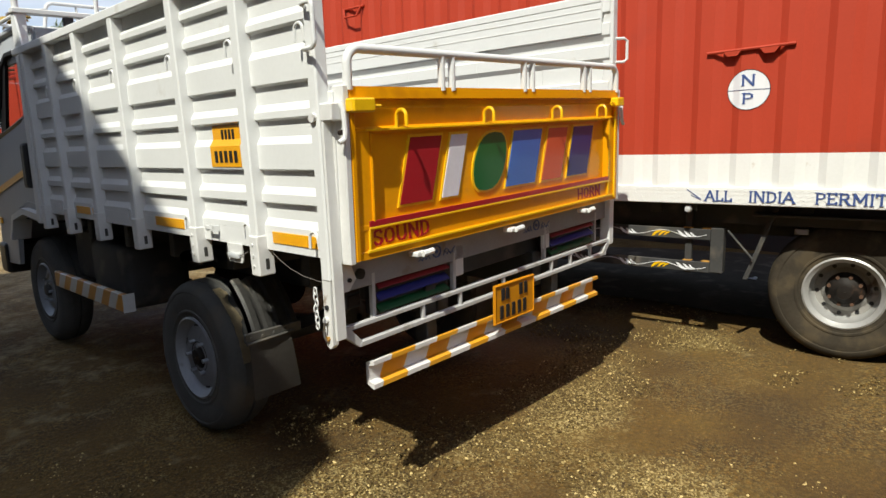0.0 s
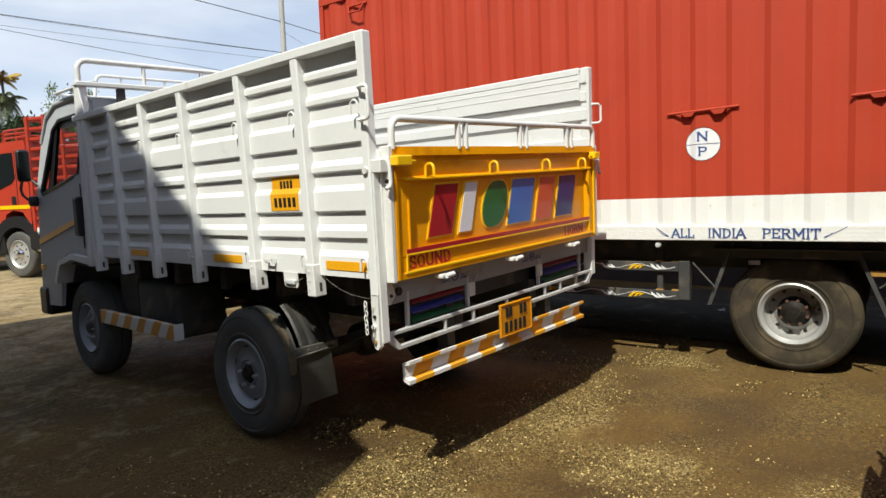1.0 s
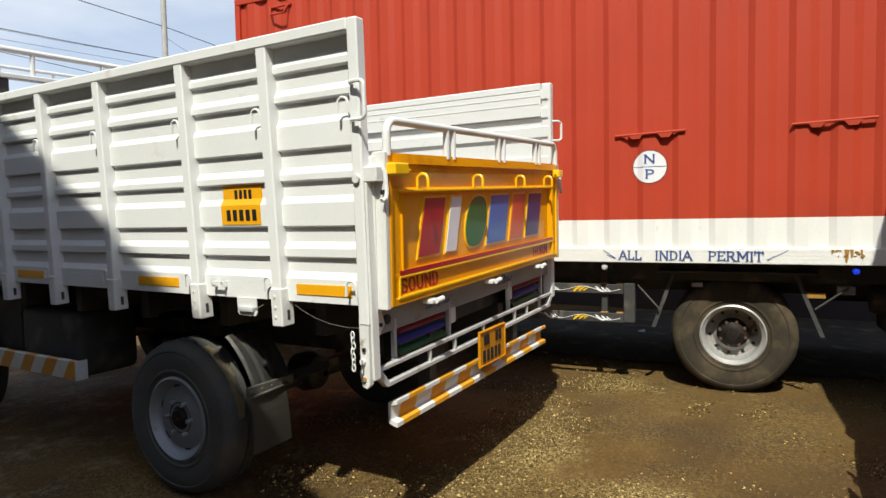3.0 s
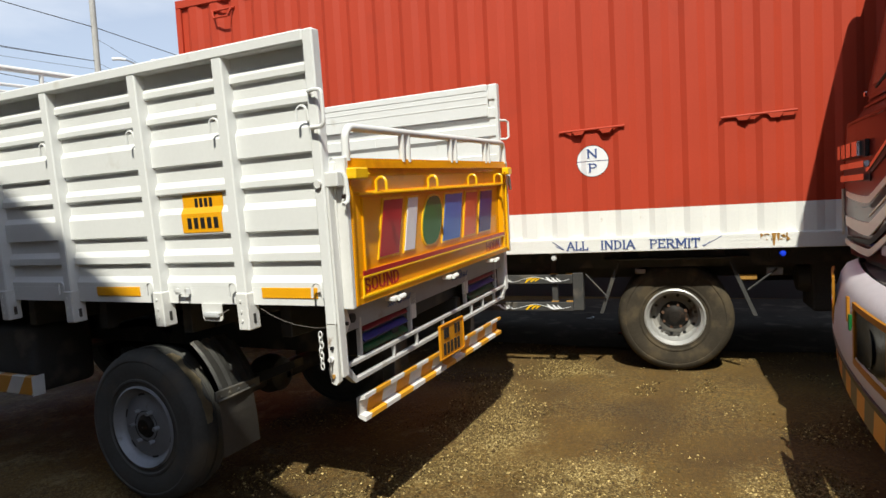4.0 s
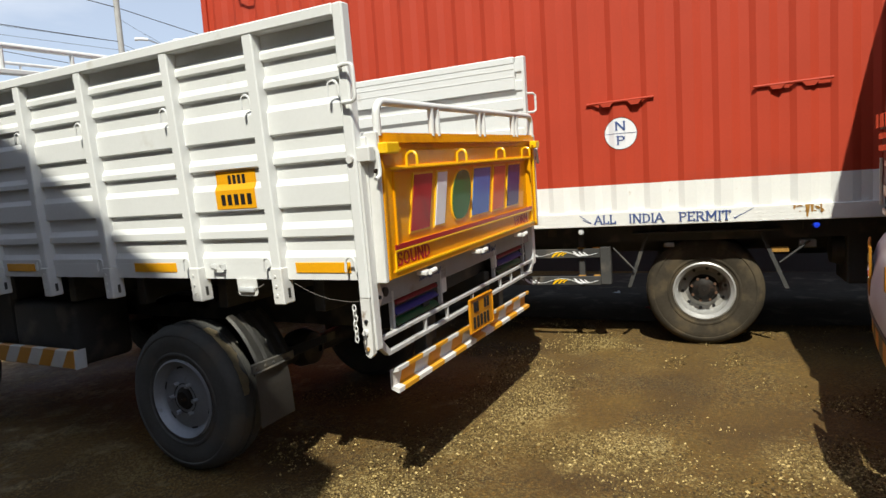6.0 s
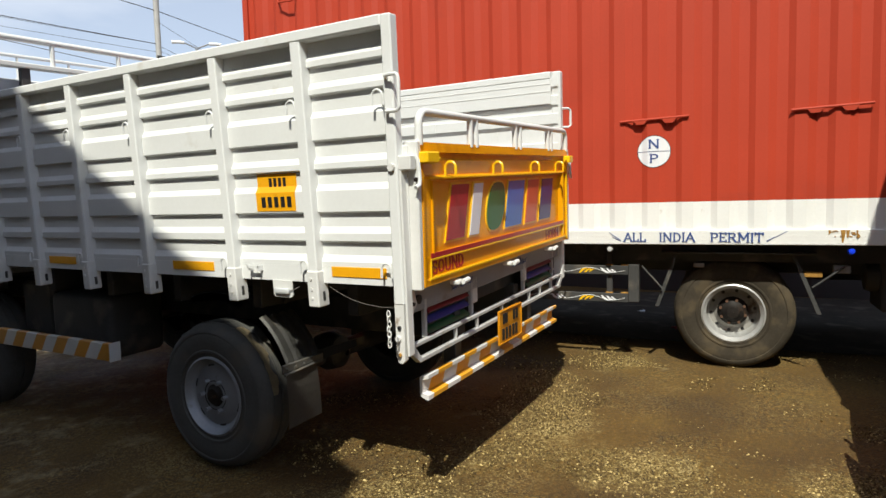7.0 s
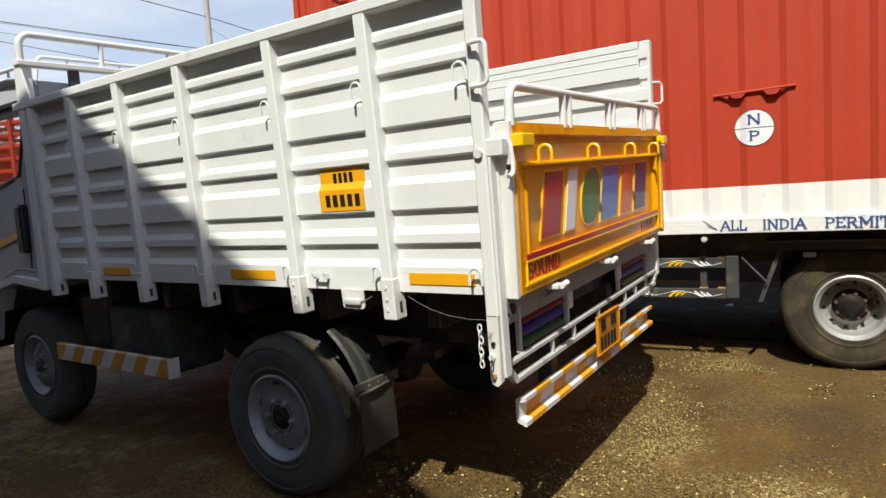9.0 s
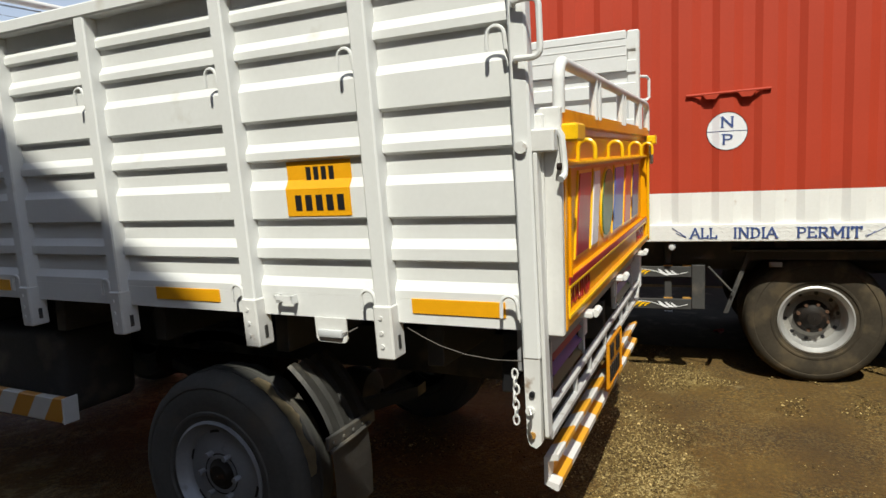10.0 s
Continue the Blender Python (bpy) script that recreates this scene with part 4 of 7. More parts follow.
    # hinges under the gate
    for x in (1.835, 2.435, 3.085):
        h = part("hinge", box((x - 0.022, 1.850, 0.984), (x + 0.030, 1.90, 1.004), 0.004), WHITE_WORN, TRUCK, bend=lean)
        part("hinge_barrel", tube([(x + 0.005, 1.846, 0.995), (x + 0.060, 1.846, 0.998)], 0.0125), WHITE, h, bend=lean)


build_tailgate()


def build_rear():
    """Cross member, painted lamp guards, tube frame, number plate, striped bumper, chain."""
    sill = part("rear_sill", box((1.52, 1.945, 0.900), (3.47, 2.00, 1.034), 0.004), GREY_SILL, TRUCK, "dirty white rear cross member greyed as tailgate shade, with painted motifs", bend=lean)
    for x in (2.02, 2.75):
        part("painted_motif", lathe([(0.021, -0.002), (0.026, -0.002), (0.026, 0.002), (0.021, 0.002)], (x, 1.943, 0.962), "y", 20, closed=True), SIGN_BLUE, sill, bend=lean)
        part("painted_motif", disc(0.008, 0.004, (x, 1.943, 0.962), "y", 14), SIGN_BLUE, sill, bend=lean)
        for s in (-1, 1):
            pts = [(x + s * (0.045 + 0.07 * i / 6), 1.943, 0.955 + 0.012 * math.sin(i * 1.3)) for i in range(7)]
            part("painted_motif", tube(pts, 0.0018, n=5), SIGN_BLUE, sill, bend=lean)
            for k in range(3):
                leaf = [(x + s * (0.040 + 0.022 * k), 1.943, 0.938), (x + s * (0.050 + 0.022 * k), 1.943, 0.955 - 0.004 * k), (x + s * (0.064 + 0.022 * k), 1.943, 0.940)]
                part("painted_motif", tube(leaf, 0.0018, n=5), SIGN_BLUE, sill, bend=lean)
    part("round_socket", disc(0.020, 0.02, (1.605, 1.943, 0.955), "y", 16), TAPE_BLACK, TRUCK, bend=lean)
    part("rear_beam", box((1.74, 2.04, 0.80), (3.24, 2.12, 0.945), 0.004), BLACK, TRUCK, bend=lean)
    for xa, xb in ((1.695, 2.105), (2.885, 3.330)):
        lamp = part("lamp_box", box((xa, 1.975, 0.765), (xb, 2.03, 0.922), 0.006), TAPE_BLACK, TRUCK, "black lamp box with red, blue and green slats", bend=lean)
        for z, mm in ((0.893, LAMP_RED), (0.846, LAMP_BLUE), (0.800, LAMP_GREEN)):
            out = [(1.944, z - 0.013), (1.948, z - 0.018), (1.986, z + 0.011), (1.982, z + 0.016)]
            part("slat", prism(out, "x", xa + 0.006, xb - 0.006), mm, lamp, bend=lean)
    for xa in (1.605,):
        side = part("tail_lamp", box((xa, 2.03, 0.80), (xa + 0.075, 2.08, 0.91), 0.006), TAPE_BLACK, TRUCK, bend=lean)
        part("lens", box((xa + 0.008, 2.024, 0.812), (xa + 0.067, 2.032, 0.855), 0.003), RUST, side, bend=lean)
        part("lens", box((xa + 0.008, 2.024, 0.865), (xa + 0.067, 2.032, 0.900), 0.003), RUST, side, bend=lean)
    for x in (2.165, 2.845):
        part("lamp_bracket", box((x - 0.028, 1.945, 0.83), (x + 0.028, 1.965, 0.96), 0.004), WHITE_WORN, TRUCK, bend=lean)
    # tube frame
    zlo, zup, y = 0.700, 0.772, 1.93
    fr = part("rear_guard", box((1.575, y - 0.013, zlo - 0.010), (3.430, y + 0.013, zlo + 0.010), 0.003), GUARD_GREY, TRUCK, "white square-tube rear guard frame", bend=lean)
    part("guard_bar", box((1.50, y - 0.011, zup - 0.009), (3.465, y + 0.011, zup + 0.009), 0.003), GUARD_GREY, fr, bend=lean)
    for x, s in ((1.50, 1), (3.478, -1)):
        part("guard_corner", prism([(x, zup + 0.02), (x + 0.03 * s, zup), (x + 0.085 * s, zlo + 0.010), (x + 0.075 * s, zlo - 0.010), (x, zup - 0.022)], "y", y - 0.012, y + 0.012), GUARD_GREY, fr, bend=lean)
        if s < 0:
            part("guard_post", box((x - 0.012, y - 0.012, zup), (x + 0.012, y + 0.012, 0.96), 0.003), GUARD_GREY, fr, bend=lean)
    for x in (1.915, 2.145, 2.455, 2.865, 3.05, 3.26):
        part("guard_stay", box((x - 0.008, y - 0.008, zlo), (x + 0.008, y + 0.008, zup), 0.002), GUARD_GREY, fr, bend=lean)
    for x in (1.672, 2.13, 2.83, 3.345):
        part("guard_stay", box((x - 0.009, y + 0.013, zup), (x + 0.009, y + 0.035, 0.945), 0.003), GUARD_GREY, fr, bend=lean)
    part("gusset", prism([(1.505, 1.005), (1.505, 0.905), (1.545, 0.905), (1.578, 0.945), (1.555, 1.005)], "y", 1.93, 1.942), WHITE_WORN, TRUCK, bend=lean)
    part("gusset_pin", disc(0.008, 0.012, (1.545, 1.928, 0.945), "y", 10), TAPE_BLACK, TRUCK, bend=lean)
    # number plate
    plate = part("number_plate", box((2.340, 1.898, 0.580), (2.660, 1.905, 0.768), 0.004), PLATE, TRUCK, "dented orange number plate with black bars", bend=lean_low)
    part("plate_rim", tube([(2.347, 1.896, 0.587), (2.653, 1.896, 0.587), (2.653, 1.896, 0.761), (2.347, 1.896, 0.761)], 0.004, n=6, closed=True), PLATE, plate, bend=lean_low)
    for z0, z1, xs in ((0.688, 0.745, (2.395, 2.43, 2.535, 2.575)), (0.602, 0.665, (2.385, 2.43, 2.475, 2.522, 2.565))):
        for x in xs:
            part("bar", box((x, 1.892, z0), (x + 0.024, 1.899, z1), 0.002), TAPE_BLACK, plate, bend=lean_low)
    # bumper: a channel, flanges towards the road
    out = [(1.918, 0.622), (1.918, 0.606), (1.950, 0.598), (1.950, 0.538), (1.918, 0.530), (1.918, 0.512), (1.925, 0.510), (1.962, 0.525), (1.962, 0.610), (1.925, 0.624)]
    bump = part("rear_bumper", prism(out, "x", 1.632, 3.335), HAZARD_REAR, TRUCK, "orange and white striped steel channel bumper", bend=lean_low)
    for x in (2.0, 2.95):
        part("bumper_bracket", box((x - 0.03, 1.962, 0.545), (x + 0.03, 2.03, 0.84), 0.003), BLACK, bump, bend=lean_low)
    # latch hook and rusty bolts at the foot of the corner post
    hook = part("latch_hook", tube([(1.440, 1.940, 0.830), (1.432, 1.934, 0.818), (1.431, 1.936, 0.800), (1.434, 1.944, 0.790), (1.434, 1.942, 0.765), (1.440, 1.938, 0.748)], 0.0035, n=6), STEEL, TRUCK, "small bent steel latch hook", bend=lean_rear)
    part("hook_eye", disc(0.012, 0.012, (1.446, 1.941, 0.822), "x", 12), WHITE_WORN, hook, bend=lean_rear)
    part("bolt", disc(0.009, 0.010, (1.446, 1.938, 0.755), "x", 8), RUST_PATCH, hook, "rusty bolt head", bend=lean_rear)
    # chain hanging at the corner post
    rng = random.Random(3)
    chain = None
    for i in range(7):
        z, rot = 0.922 - 0.021 * i, i % 2
        c = Vector((1.432 + 0.004 * rng.random(), 1.976 + 0.005 * rng.random(), z))
        ring = []
        for k in range(10):
            t = 2 * math.pi * k / 10
            a, b = 0.008 * math.cos(t), 0.014 * math.sin(t)
            ring.append(c + (Vector((a, 0, b)) if rot else Vector((0, a, b))))
        link = tube(ring, 0.0028, n=5, closed=True)
        if chain is None:
            chain = part("chain", link, WHITE_WORN, TRUCK, "short white-painted steel chain")
        else:
            part("chain_link", link, WHITE_WORN, chain)


build_rear()


def build_running_gear():
    for x in (2.08, 2.80):
        part("chassis_rail", box((x, 2.0, 0.68), (x + 0.07, 6.2, 0.86), 0.004), BLACK, TRUCK)
    for y in (2.3, 2.9, 3.5, 4.1, 4.7):
        part("cross_member", box((1.62, y - 0.03, 0.86), (3.33, y + 0.03, 1.035), 0.004), BLACK, TRUCK)
    part("rear_axle", tube([(1.75, 3.16, 0.41), (3.25, 3.16, 0.41)], 0.06, n=12), BLACK, TRUCK, smooth=True)
    part("differential", lathe([(0.02, -0.14), (0.10, -0.09), (0.125, 0.0), (0.10, 0.09), (0.02, 0.14)], (2.48, 3.16, 0.42), "y", 20), BLACK, TRUCK, smooth=True)
    for x in (2.0, 2.96):
        out = [(2.55, 0.62), (2.85, 0.50), (3.16, 0.46), (3.47, 0.50), (3.85, 0.62), (3.85, 0.66), (3.47, 0.56), (3.16, 0.53), (2.85, 0.56), (2.55, 0.66)]
        part("leaf_spring", prism(out, "x", x - 0.035, x + 0.035), BLACK, TRUCK)
    part("fuel_tank", box((1.62, 4.15, 0.45), (2.02, 4.75, 0.85), 0.05, segments=3), BLACK, TRUCK, smooth=True)
    part("battery_box", box((1.66, 4.80, 0.55), (2.02, 5.15, 0.90), 0.02), BLACK, TRUCK)
    part("silencer", tube([(2.35, 3.5, 0.55), (2.35, 4.3, 0.55)], 0.10, n=14), RUST, TRUCK, smooth=True)
    for cx, o in ((1.545, -1), (3.41, 1)):
        wheel(TRUCK, (cx, 3.178, 0.388), 0.390, 0.21, 0.197, o, RUBBER, RIM, HUB_DARK, holes=6, nuts=6, dish=0.034, hole_r=0.125, hole_at=0.76, hub_r=0.33, swell=0.30, hub_in=0.012, nut_mat=RIM)
    for cx, o in ((1.56, -1), (3.39, 1)):
        wheel(TRUCK, (cx, 5.58, 0.400), 0.400, 0.19, 0.196, o, RUBBER, RIM, BLACK, holes=5, nuts=6, dish=0.04, hole_r=0.10, hole_at=0.80, hub_r=0.24, swell=0.45, nut_mat=RIM)
    # dried mud on the tread of the outer rear tyre
    rng = random.Random(12)
    bm = bmesh.new()
    rows = []
    for i in range(25):
        t = radians(112 + 62 * i / 24)
        inner = 0.038 + 0.006 * rng.random()
        outer = 0.078 + 0.012 * math.sin(i * 0.7) + 0.010 * rng.random()
        rows.append([bm.verts.new((1.545 + a, 3.178 + 0.3935 * math.cos(t), 0.388 + 0.3935 * math.sin(t))) for a in (inner, outer)])
    for u, v in zip(rows, rows[1:]):
        bm.faces.new((u[0], u[1], v[1], v[0]))
    bmesh.ops.solidify(bm, geom=bm.faces[:], thickness=0.003)
    part("dried_mud", bm, MUD, TRUCK, "tan dried mud on the tread", smooth=True)
    part("front_axle", tube([(1.7, 5.58, 0.41), (3.25, 5.58, 0.41)], 0.05, n=10), BLACK, TRUCK)
    # mudguards: ribbed plastic arcs fore and aft of the top, with a hanging flap
    for xs, fl in (((1.592, 1.835), (1.552, 1.815)), ((3.120, 3.363), (3.14, 3.403))):
        for a0, a1, rad in ((19, 53, 0.494), (68, 112, 0.505)):
            bm = bmesh.new()
            rows = []
            k = 18
            for i in range(k + 1):
                t = radians(180 - (a0 + (a1 - a0) * i / k))
                row = []
                for fx, dr in [(0, -0.03), (0.0, 0.006), (0.05, 0.016), (0.17, 0.016), (0.21, 0.0), (0.28, 0.0), (0.32, 0.016), (0.43, 0.016), (0.47, 0.0), (0.54, 0.0), (0.58, 0.016), (0.70, 0.016), (0.74, 0.0), (0.82, 0.0), (0.86, 0.016), (0.96, 0.016), (1, 0.004), (1, -0.02)]:
                    r = rad + dr
                    row.append(bm.verts.new((xs[0] + (xs[1] - xs[0]) * fx, 3.165 + r * math.cos(t), 0.415 + r * math.sin(t))))
                rows.append(row)
            for u, v in zip(rows, rows[1:]):
                for j in range(len(u) - 1):
                    bm.faces.new((u[j], u[j + 1], v[j + 1], v[j]))
            bmesh.ops.solidify(bm, geom=bm.faces[:], thickness=0.006)
            part("mudguard", bm, PLASTIC, TRUCK, "ribbed black plastic mudguard with dry mud")
            if a0 == 19:
                lip = part("mudguard_lip", box((xs[0] - 0.055, 2.664, 0.560), (xs[1] - 0.005, 2.680, 0.606), 0.003), PLASTIC, TRUCK)
                for q in range(4):
                    part("bolt", disc(0.007, 0.008, (xs[0] - 0.03 + 0.06 * q, 2.661, 0.583), "y", 8), PLASTIC, lip)
        bm = bmesh.new()
        grid = []
        for i in range(7):
            f = i / 6
            row = []
            for j in range(5):
                g = j / 4
                x = fl[0] + (fl[1] - fl[0]) * g * (0.80 + 0.18 * f) + 0.012 * f
                row.append(bm.verts.new((x, 2.668 - 0.012 * math.sin(f * 2.5 + g) + 0.01 * f, 0.575 - 0.290 * f)))
            grid.append(row)
        for u, v in zip(grid, grid[1:]):
            for j in range(4):
                bm.faces.new((u[j], u[j + 1], v[j + 1], v[j]))
        bmesh.ops.solidify(bm, geom=bm.faces[:], thickness=0.008)
        flap = part("mud_flap", bm, FLAP, TRUCK, "grey rubber mud flap")
        part("flap_strap", tube([(fl[0] - 0.012, 2.66, 0.558), (fl[0] + 0.09, 2.652, 0.566), (fl[0] + 0.235, 2.66, 0.570)], 0.008, n=6), PLASTIC, flap)
    part("mudguard_stay", tube([(1.78, 3.16, 0.93), (1.78, 3.0, 0.90), (1.78, 2.86, 0.87)], 0.014), BLACK, TRUCK)
    # striped side underrun rail
    rail = part("side_rail", box((1.525, 4.003, 0.488), (1.560, 5.225, 0.594), 0.004), HAZARD_SIDE, TRUCK, "orange and white striped side rail")
    part("rail_end", box((1.523, 3.995, 0.486), (1.59, 4.003, 0.596)), WHITE, rail)
    for y in (4.3, 5.0):
        part("rail_bracket", box((1.575, y - 0.02, 0.52), (2.08, y + 0.02, 0.56)), BLACK, rail)


build_running_gear()


def build_cab():
    """A hollow forward-control cab with door windows on both sides."""
    outer = [(5.22, 0.97), (5.22, 1.62), (5.22, 2.265), (5.55, 2.322), (5.96, 2.312), (6.18, 2.225), (6.33, 2.01), (6.46, 1.60), (6.53, 0.53), (6.06, 0.55), (5.99, 0.76), (5.88, 0.93), (5.60, 0.99)]
    inner = [(5.47, 1.69), (5.42, 1.90), (5.40, 2.13), (5.48, 2.165), (5.90, 2.160), (6.05, 2.09), (6.335, 1.575), (6.31, 1.545), (6.18, 1.56), (6.03, 1.585), (5.88, 1.61), (5.74, 1.635), (5.58, 1.665)]
    cab = None
    for x, t in ((1.52, 0.03), (3.43, -0.03)):
        bm = bmesh.new()
        rows = []
        for dx in (0, t):
            def bulge(z):
                return 0.05 * max(0.0, (z - 1.5) / 0.7) * (1 if t > 0 else -1)
            rows.append(([bm.verts.new((x + dx + bulge(z), y, z)) for y, z in outer], [bm.verts.new((x + dx + bulge(z), y, z)) for y, z in inner]))
        k = len(outer)
        (oa, ia), (ob_, ib) = rows
        for i in range(k):
            j = (i + 1) % k
            bm.faces.new((oa[i], oa[j], ia[j], ia[i]))
            bm.faces.new((ob_[i], ib[i], ib[j], ob_[j]))
            bm.faces.new((oa[i], ob_[i], ob_[j], oa[j]))
            bm.faces.new((ia[i], ia[j], ib[j], ib[i]))
        if cab is None:
            cab = part("cab", bm, CAB_SHADED, TRUCK, "white truck cab with shade darkened into its paint, orange door stripe")
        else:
            part("cab_side", bm, CAB_SHADED, cab)
    def strip(pts, name, mm=CAB_SHADED, x0=1.53, x1=3.42, t=0.03):
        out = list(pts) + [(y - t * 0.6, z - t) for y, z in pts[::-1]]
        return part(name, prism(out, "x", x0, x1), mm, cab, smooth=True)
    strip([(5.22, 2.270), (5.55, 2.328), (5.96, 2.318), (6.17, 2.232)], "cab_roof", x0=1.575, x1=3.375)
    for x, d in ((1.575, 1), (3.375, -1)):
        part("roof_edge", tube([(x, 5.23, 2.255), (x, 5.55, 2.310), (x, 5.96, 2.300), (x - 0.005 * d, 6.17, 2.212), (x - 0.012 * d, 6.32, 2.00)], 0.024, n=10), CAB_SHADED, cab, smooth=True)
    part("cab_back", box((1.55, 5.22, 0.95), (3.40, 5.245, 1.60)), CAB_SHADED, cab)
    part("cab_back", box((1.57, 5.22, 1.60), (1.80, 5.245, 2.15)), CAB_SHADED, cab)
    part("cab_back", box((3.15, 5.22, 1.60), (3.38, 5.245, 2.15)), CAB_SHADED, cab)
    part("cab_back", box((1.80, 5.22, 2.02), (3.15, 5.245, 2.15)), CAB_SHADED, cab)
    part("cab_back", box((1.585, 5.195, 2.15), (3.365, 5.245, 2.272), 0.018, segments=2), CAB_SHADED, cab, smooth=True)
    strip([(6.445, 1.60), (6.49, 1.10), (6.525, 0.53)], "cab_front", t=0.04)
    part("windscreen", prism([(6.17, 2.215), (6.32, 2.00), (6.45, 1.60), (6.44, 1.595), (6.31, 1.995), (6.16, 2.21)], "x", 1.60, 3.35), GLASS, cab, "clear windscreen")
    part("cab_floor", box((1.55, 5.25, 0.93), (3.40, 6.40, 0.97)), BLACK, cab)
    part("dashboard", box((1.58, 6.05, 1.15), (3.37, 6.36, 1.42), 0.05, segments=2), TAPE_BLACK, cab, smooth=True)
    for x in (1.75, 2.55):
        seat = part("seat", box((x, 5.35, 0.97), (x + 0.5, 5.85, 1.16), 0.04, segments=2), TAPE_BLACK, cab, smooth=True)
        part("seat_back", box((x, 5.27, 1.16), (x + 0.5, 5.38, 1.62), 0.04, segments=2), TAPE_BLACK, seat, smooth=True)
    def door_x(z, d=0.0):
        return 1.52 + 0.05 * max(0.0, (z - 1.5) / 0.7) + d
    frame_pts = [(door_x(z, 0.012), y, z) for y, z in inner]
    part("window_frame", tube(frame_pts, 0.022, n=6, closed=True), TAPE_BLACK, cab, "black rubber window frame", smooth=True)
    part("quarter_frame", prism([(6.06, 2.09), (6.33, 1.575), (6.20, 1.575), (5.96, 2.12)], "x", 1.575, 1.60), TAPE_BLACK, cab)
    part("header_trim", prism([(5.42, 2.15), (5.92, 2.15), (5.94, 2.09), (5.42, 2.09)], "x", 1.585, 1.61), TAPE_BLACK, cab)
    part("door_crease", tube([(1.517, 6.03, 0.60), (1.517, 5.97, 0.85), (1.517, 5.84, 1.02), (1.517, 5.60, 1.075), (1.517, 5.26, 1.06)], 0.006, n=6), CAB_SHADED, cab, smooth=True)
    part("door_seam", tube([(1.5195, 5.42, 1.08), (1.5195, 5.41, 1.60)], 0.004, n=5), TAPE_BLACK, cab)
    part("door_stripe", prism([(5.50, 1.335), (5.50, 1.290), (6.485, 1.085), (6.48, 1.140)], "x", 1.515, 1.521), AMBER, cab, "amber stripe along the door")
    part("front_skirt", box((1.50, 6.36, 0.44), (3.45, 6.57, 0.70), 0.03, segments=2), TAPE_BLACK, cab)
    part("air_intake", box((1.478, 5.40, 1.18), (1.535, 5.50, 1.50), 0.02, segments=2), TAPE_BLACK, cab, "black door-side air intake")
    part("side_marker", box((1.508, 6.40, 0.86), (1.522, 6.48, 0.91), 0.004), AMBER, cab)
    out = [(5.22, 0.955), (5.60, 0.985), (5.88, 0.925), (5.99, 0.76), (6.03, 0.775), (5.91, 0.96), (5.62, 1.03), (5.22, 1.005)]
    part("wheel_arch", prism(out, "x", 1.470, 1.60), WHITE, cab, "white lip over the front wheel", smooth=True)
    mir = part("wing_mirror", box((1.392, 6.47, 1.665), (1.500, 6.535, 1.955), 0.028, segments=3), TAPE_BLACK, cab, "tall black wing mirror on a bent arm", smooth=True)
    part("mirror_glass", box((1.405, 6.466, 1.685), (1.488, 6.4715, 1.935), 0.002), DARK_GLASS, mir)
    part("mirror_arm", tube([(1.43, 6.50, 1.68), (1.412, 6.50, 1.60), (1.420, 6.49, 1.545), (1.450, 6.47, 1.505), (1.51, 6.45, 1.490)], 0.012), TAPE_BLACK, mir, smooth=True)
    part("mirror_arm", tube([(1.48, 6.50, 1.70), (1.51, 6.46, 1.66), (1.54, 6.42, 1.62)], 0.011), TAPE_BLACK, mir, smooth=True)
    part("arm_joint", box((1.450, 6.41, 1.440), (1.530, 6.49, 1.535), 0.025, segments=2), TAPE_BLACK, mir, smooth=True)
    mir = part("wing_mirror", box((3.50, 6.30, 1.42), (3.62, 6.36, 1.72), 0.02, segments=2), TAPE_BLACK, cab)
    part("mirror_arm", tube([(3.43, 6.30, 1.38), (3.53, 6.36, 1.42), (3.55, 6.36, 1.60)], 0.012), TAPE_BLACK, mir)


build_cab()


# ---- red container lorry ----
BOX = thing("container_lorry", pose(4.408, 1.489, 0, 0, 0, -85), "red container lorry with white lower band and lettering", "lorry")
S0, S1, B0, B1, B2, TOP = -3.95, 3.10, 0.985, 1.095, 1.312, 3.57


def corrugated(z0, z1, y_base, s_from, s_to, pitch=0.2495, depth=0.022, phase=-0.405):
    """Vertical trapezoid ribs along the side."""
    pts, k = [], math.floor((s_from - phase) / pitch)
    while phase + k * pitch < s_to:
        s = phase + k * pitch
        for ds, d in ((0.0, 1), (0.068, 1), (0.112, 0), (0.195, 0), (0.2485, 1)):
            if s_from < s + ds < s_to:
                pts.append((s + ds, y_base + d * depth))
        k += 1
    pts = [(s_from, y_base + depth)] + pts + [(s_to, y_base + depth)]
    out = pts + [(s_to, y_base + 0.045), (s_from, y_base + 0.045)]
    return prism(out, "z", z0, z1)


def rib_depth(s):
    q = (s + 0.405) % 0.2495
    d = 1 if q < 0.068 else (0.112 - q) / 0.044 if q < 0.112 else 0 if q < 0.195 else (q - 0.195) / 0.0535
    return 0.022 * min(1, d)


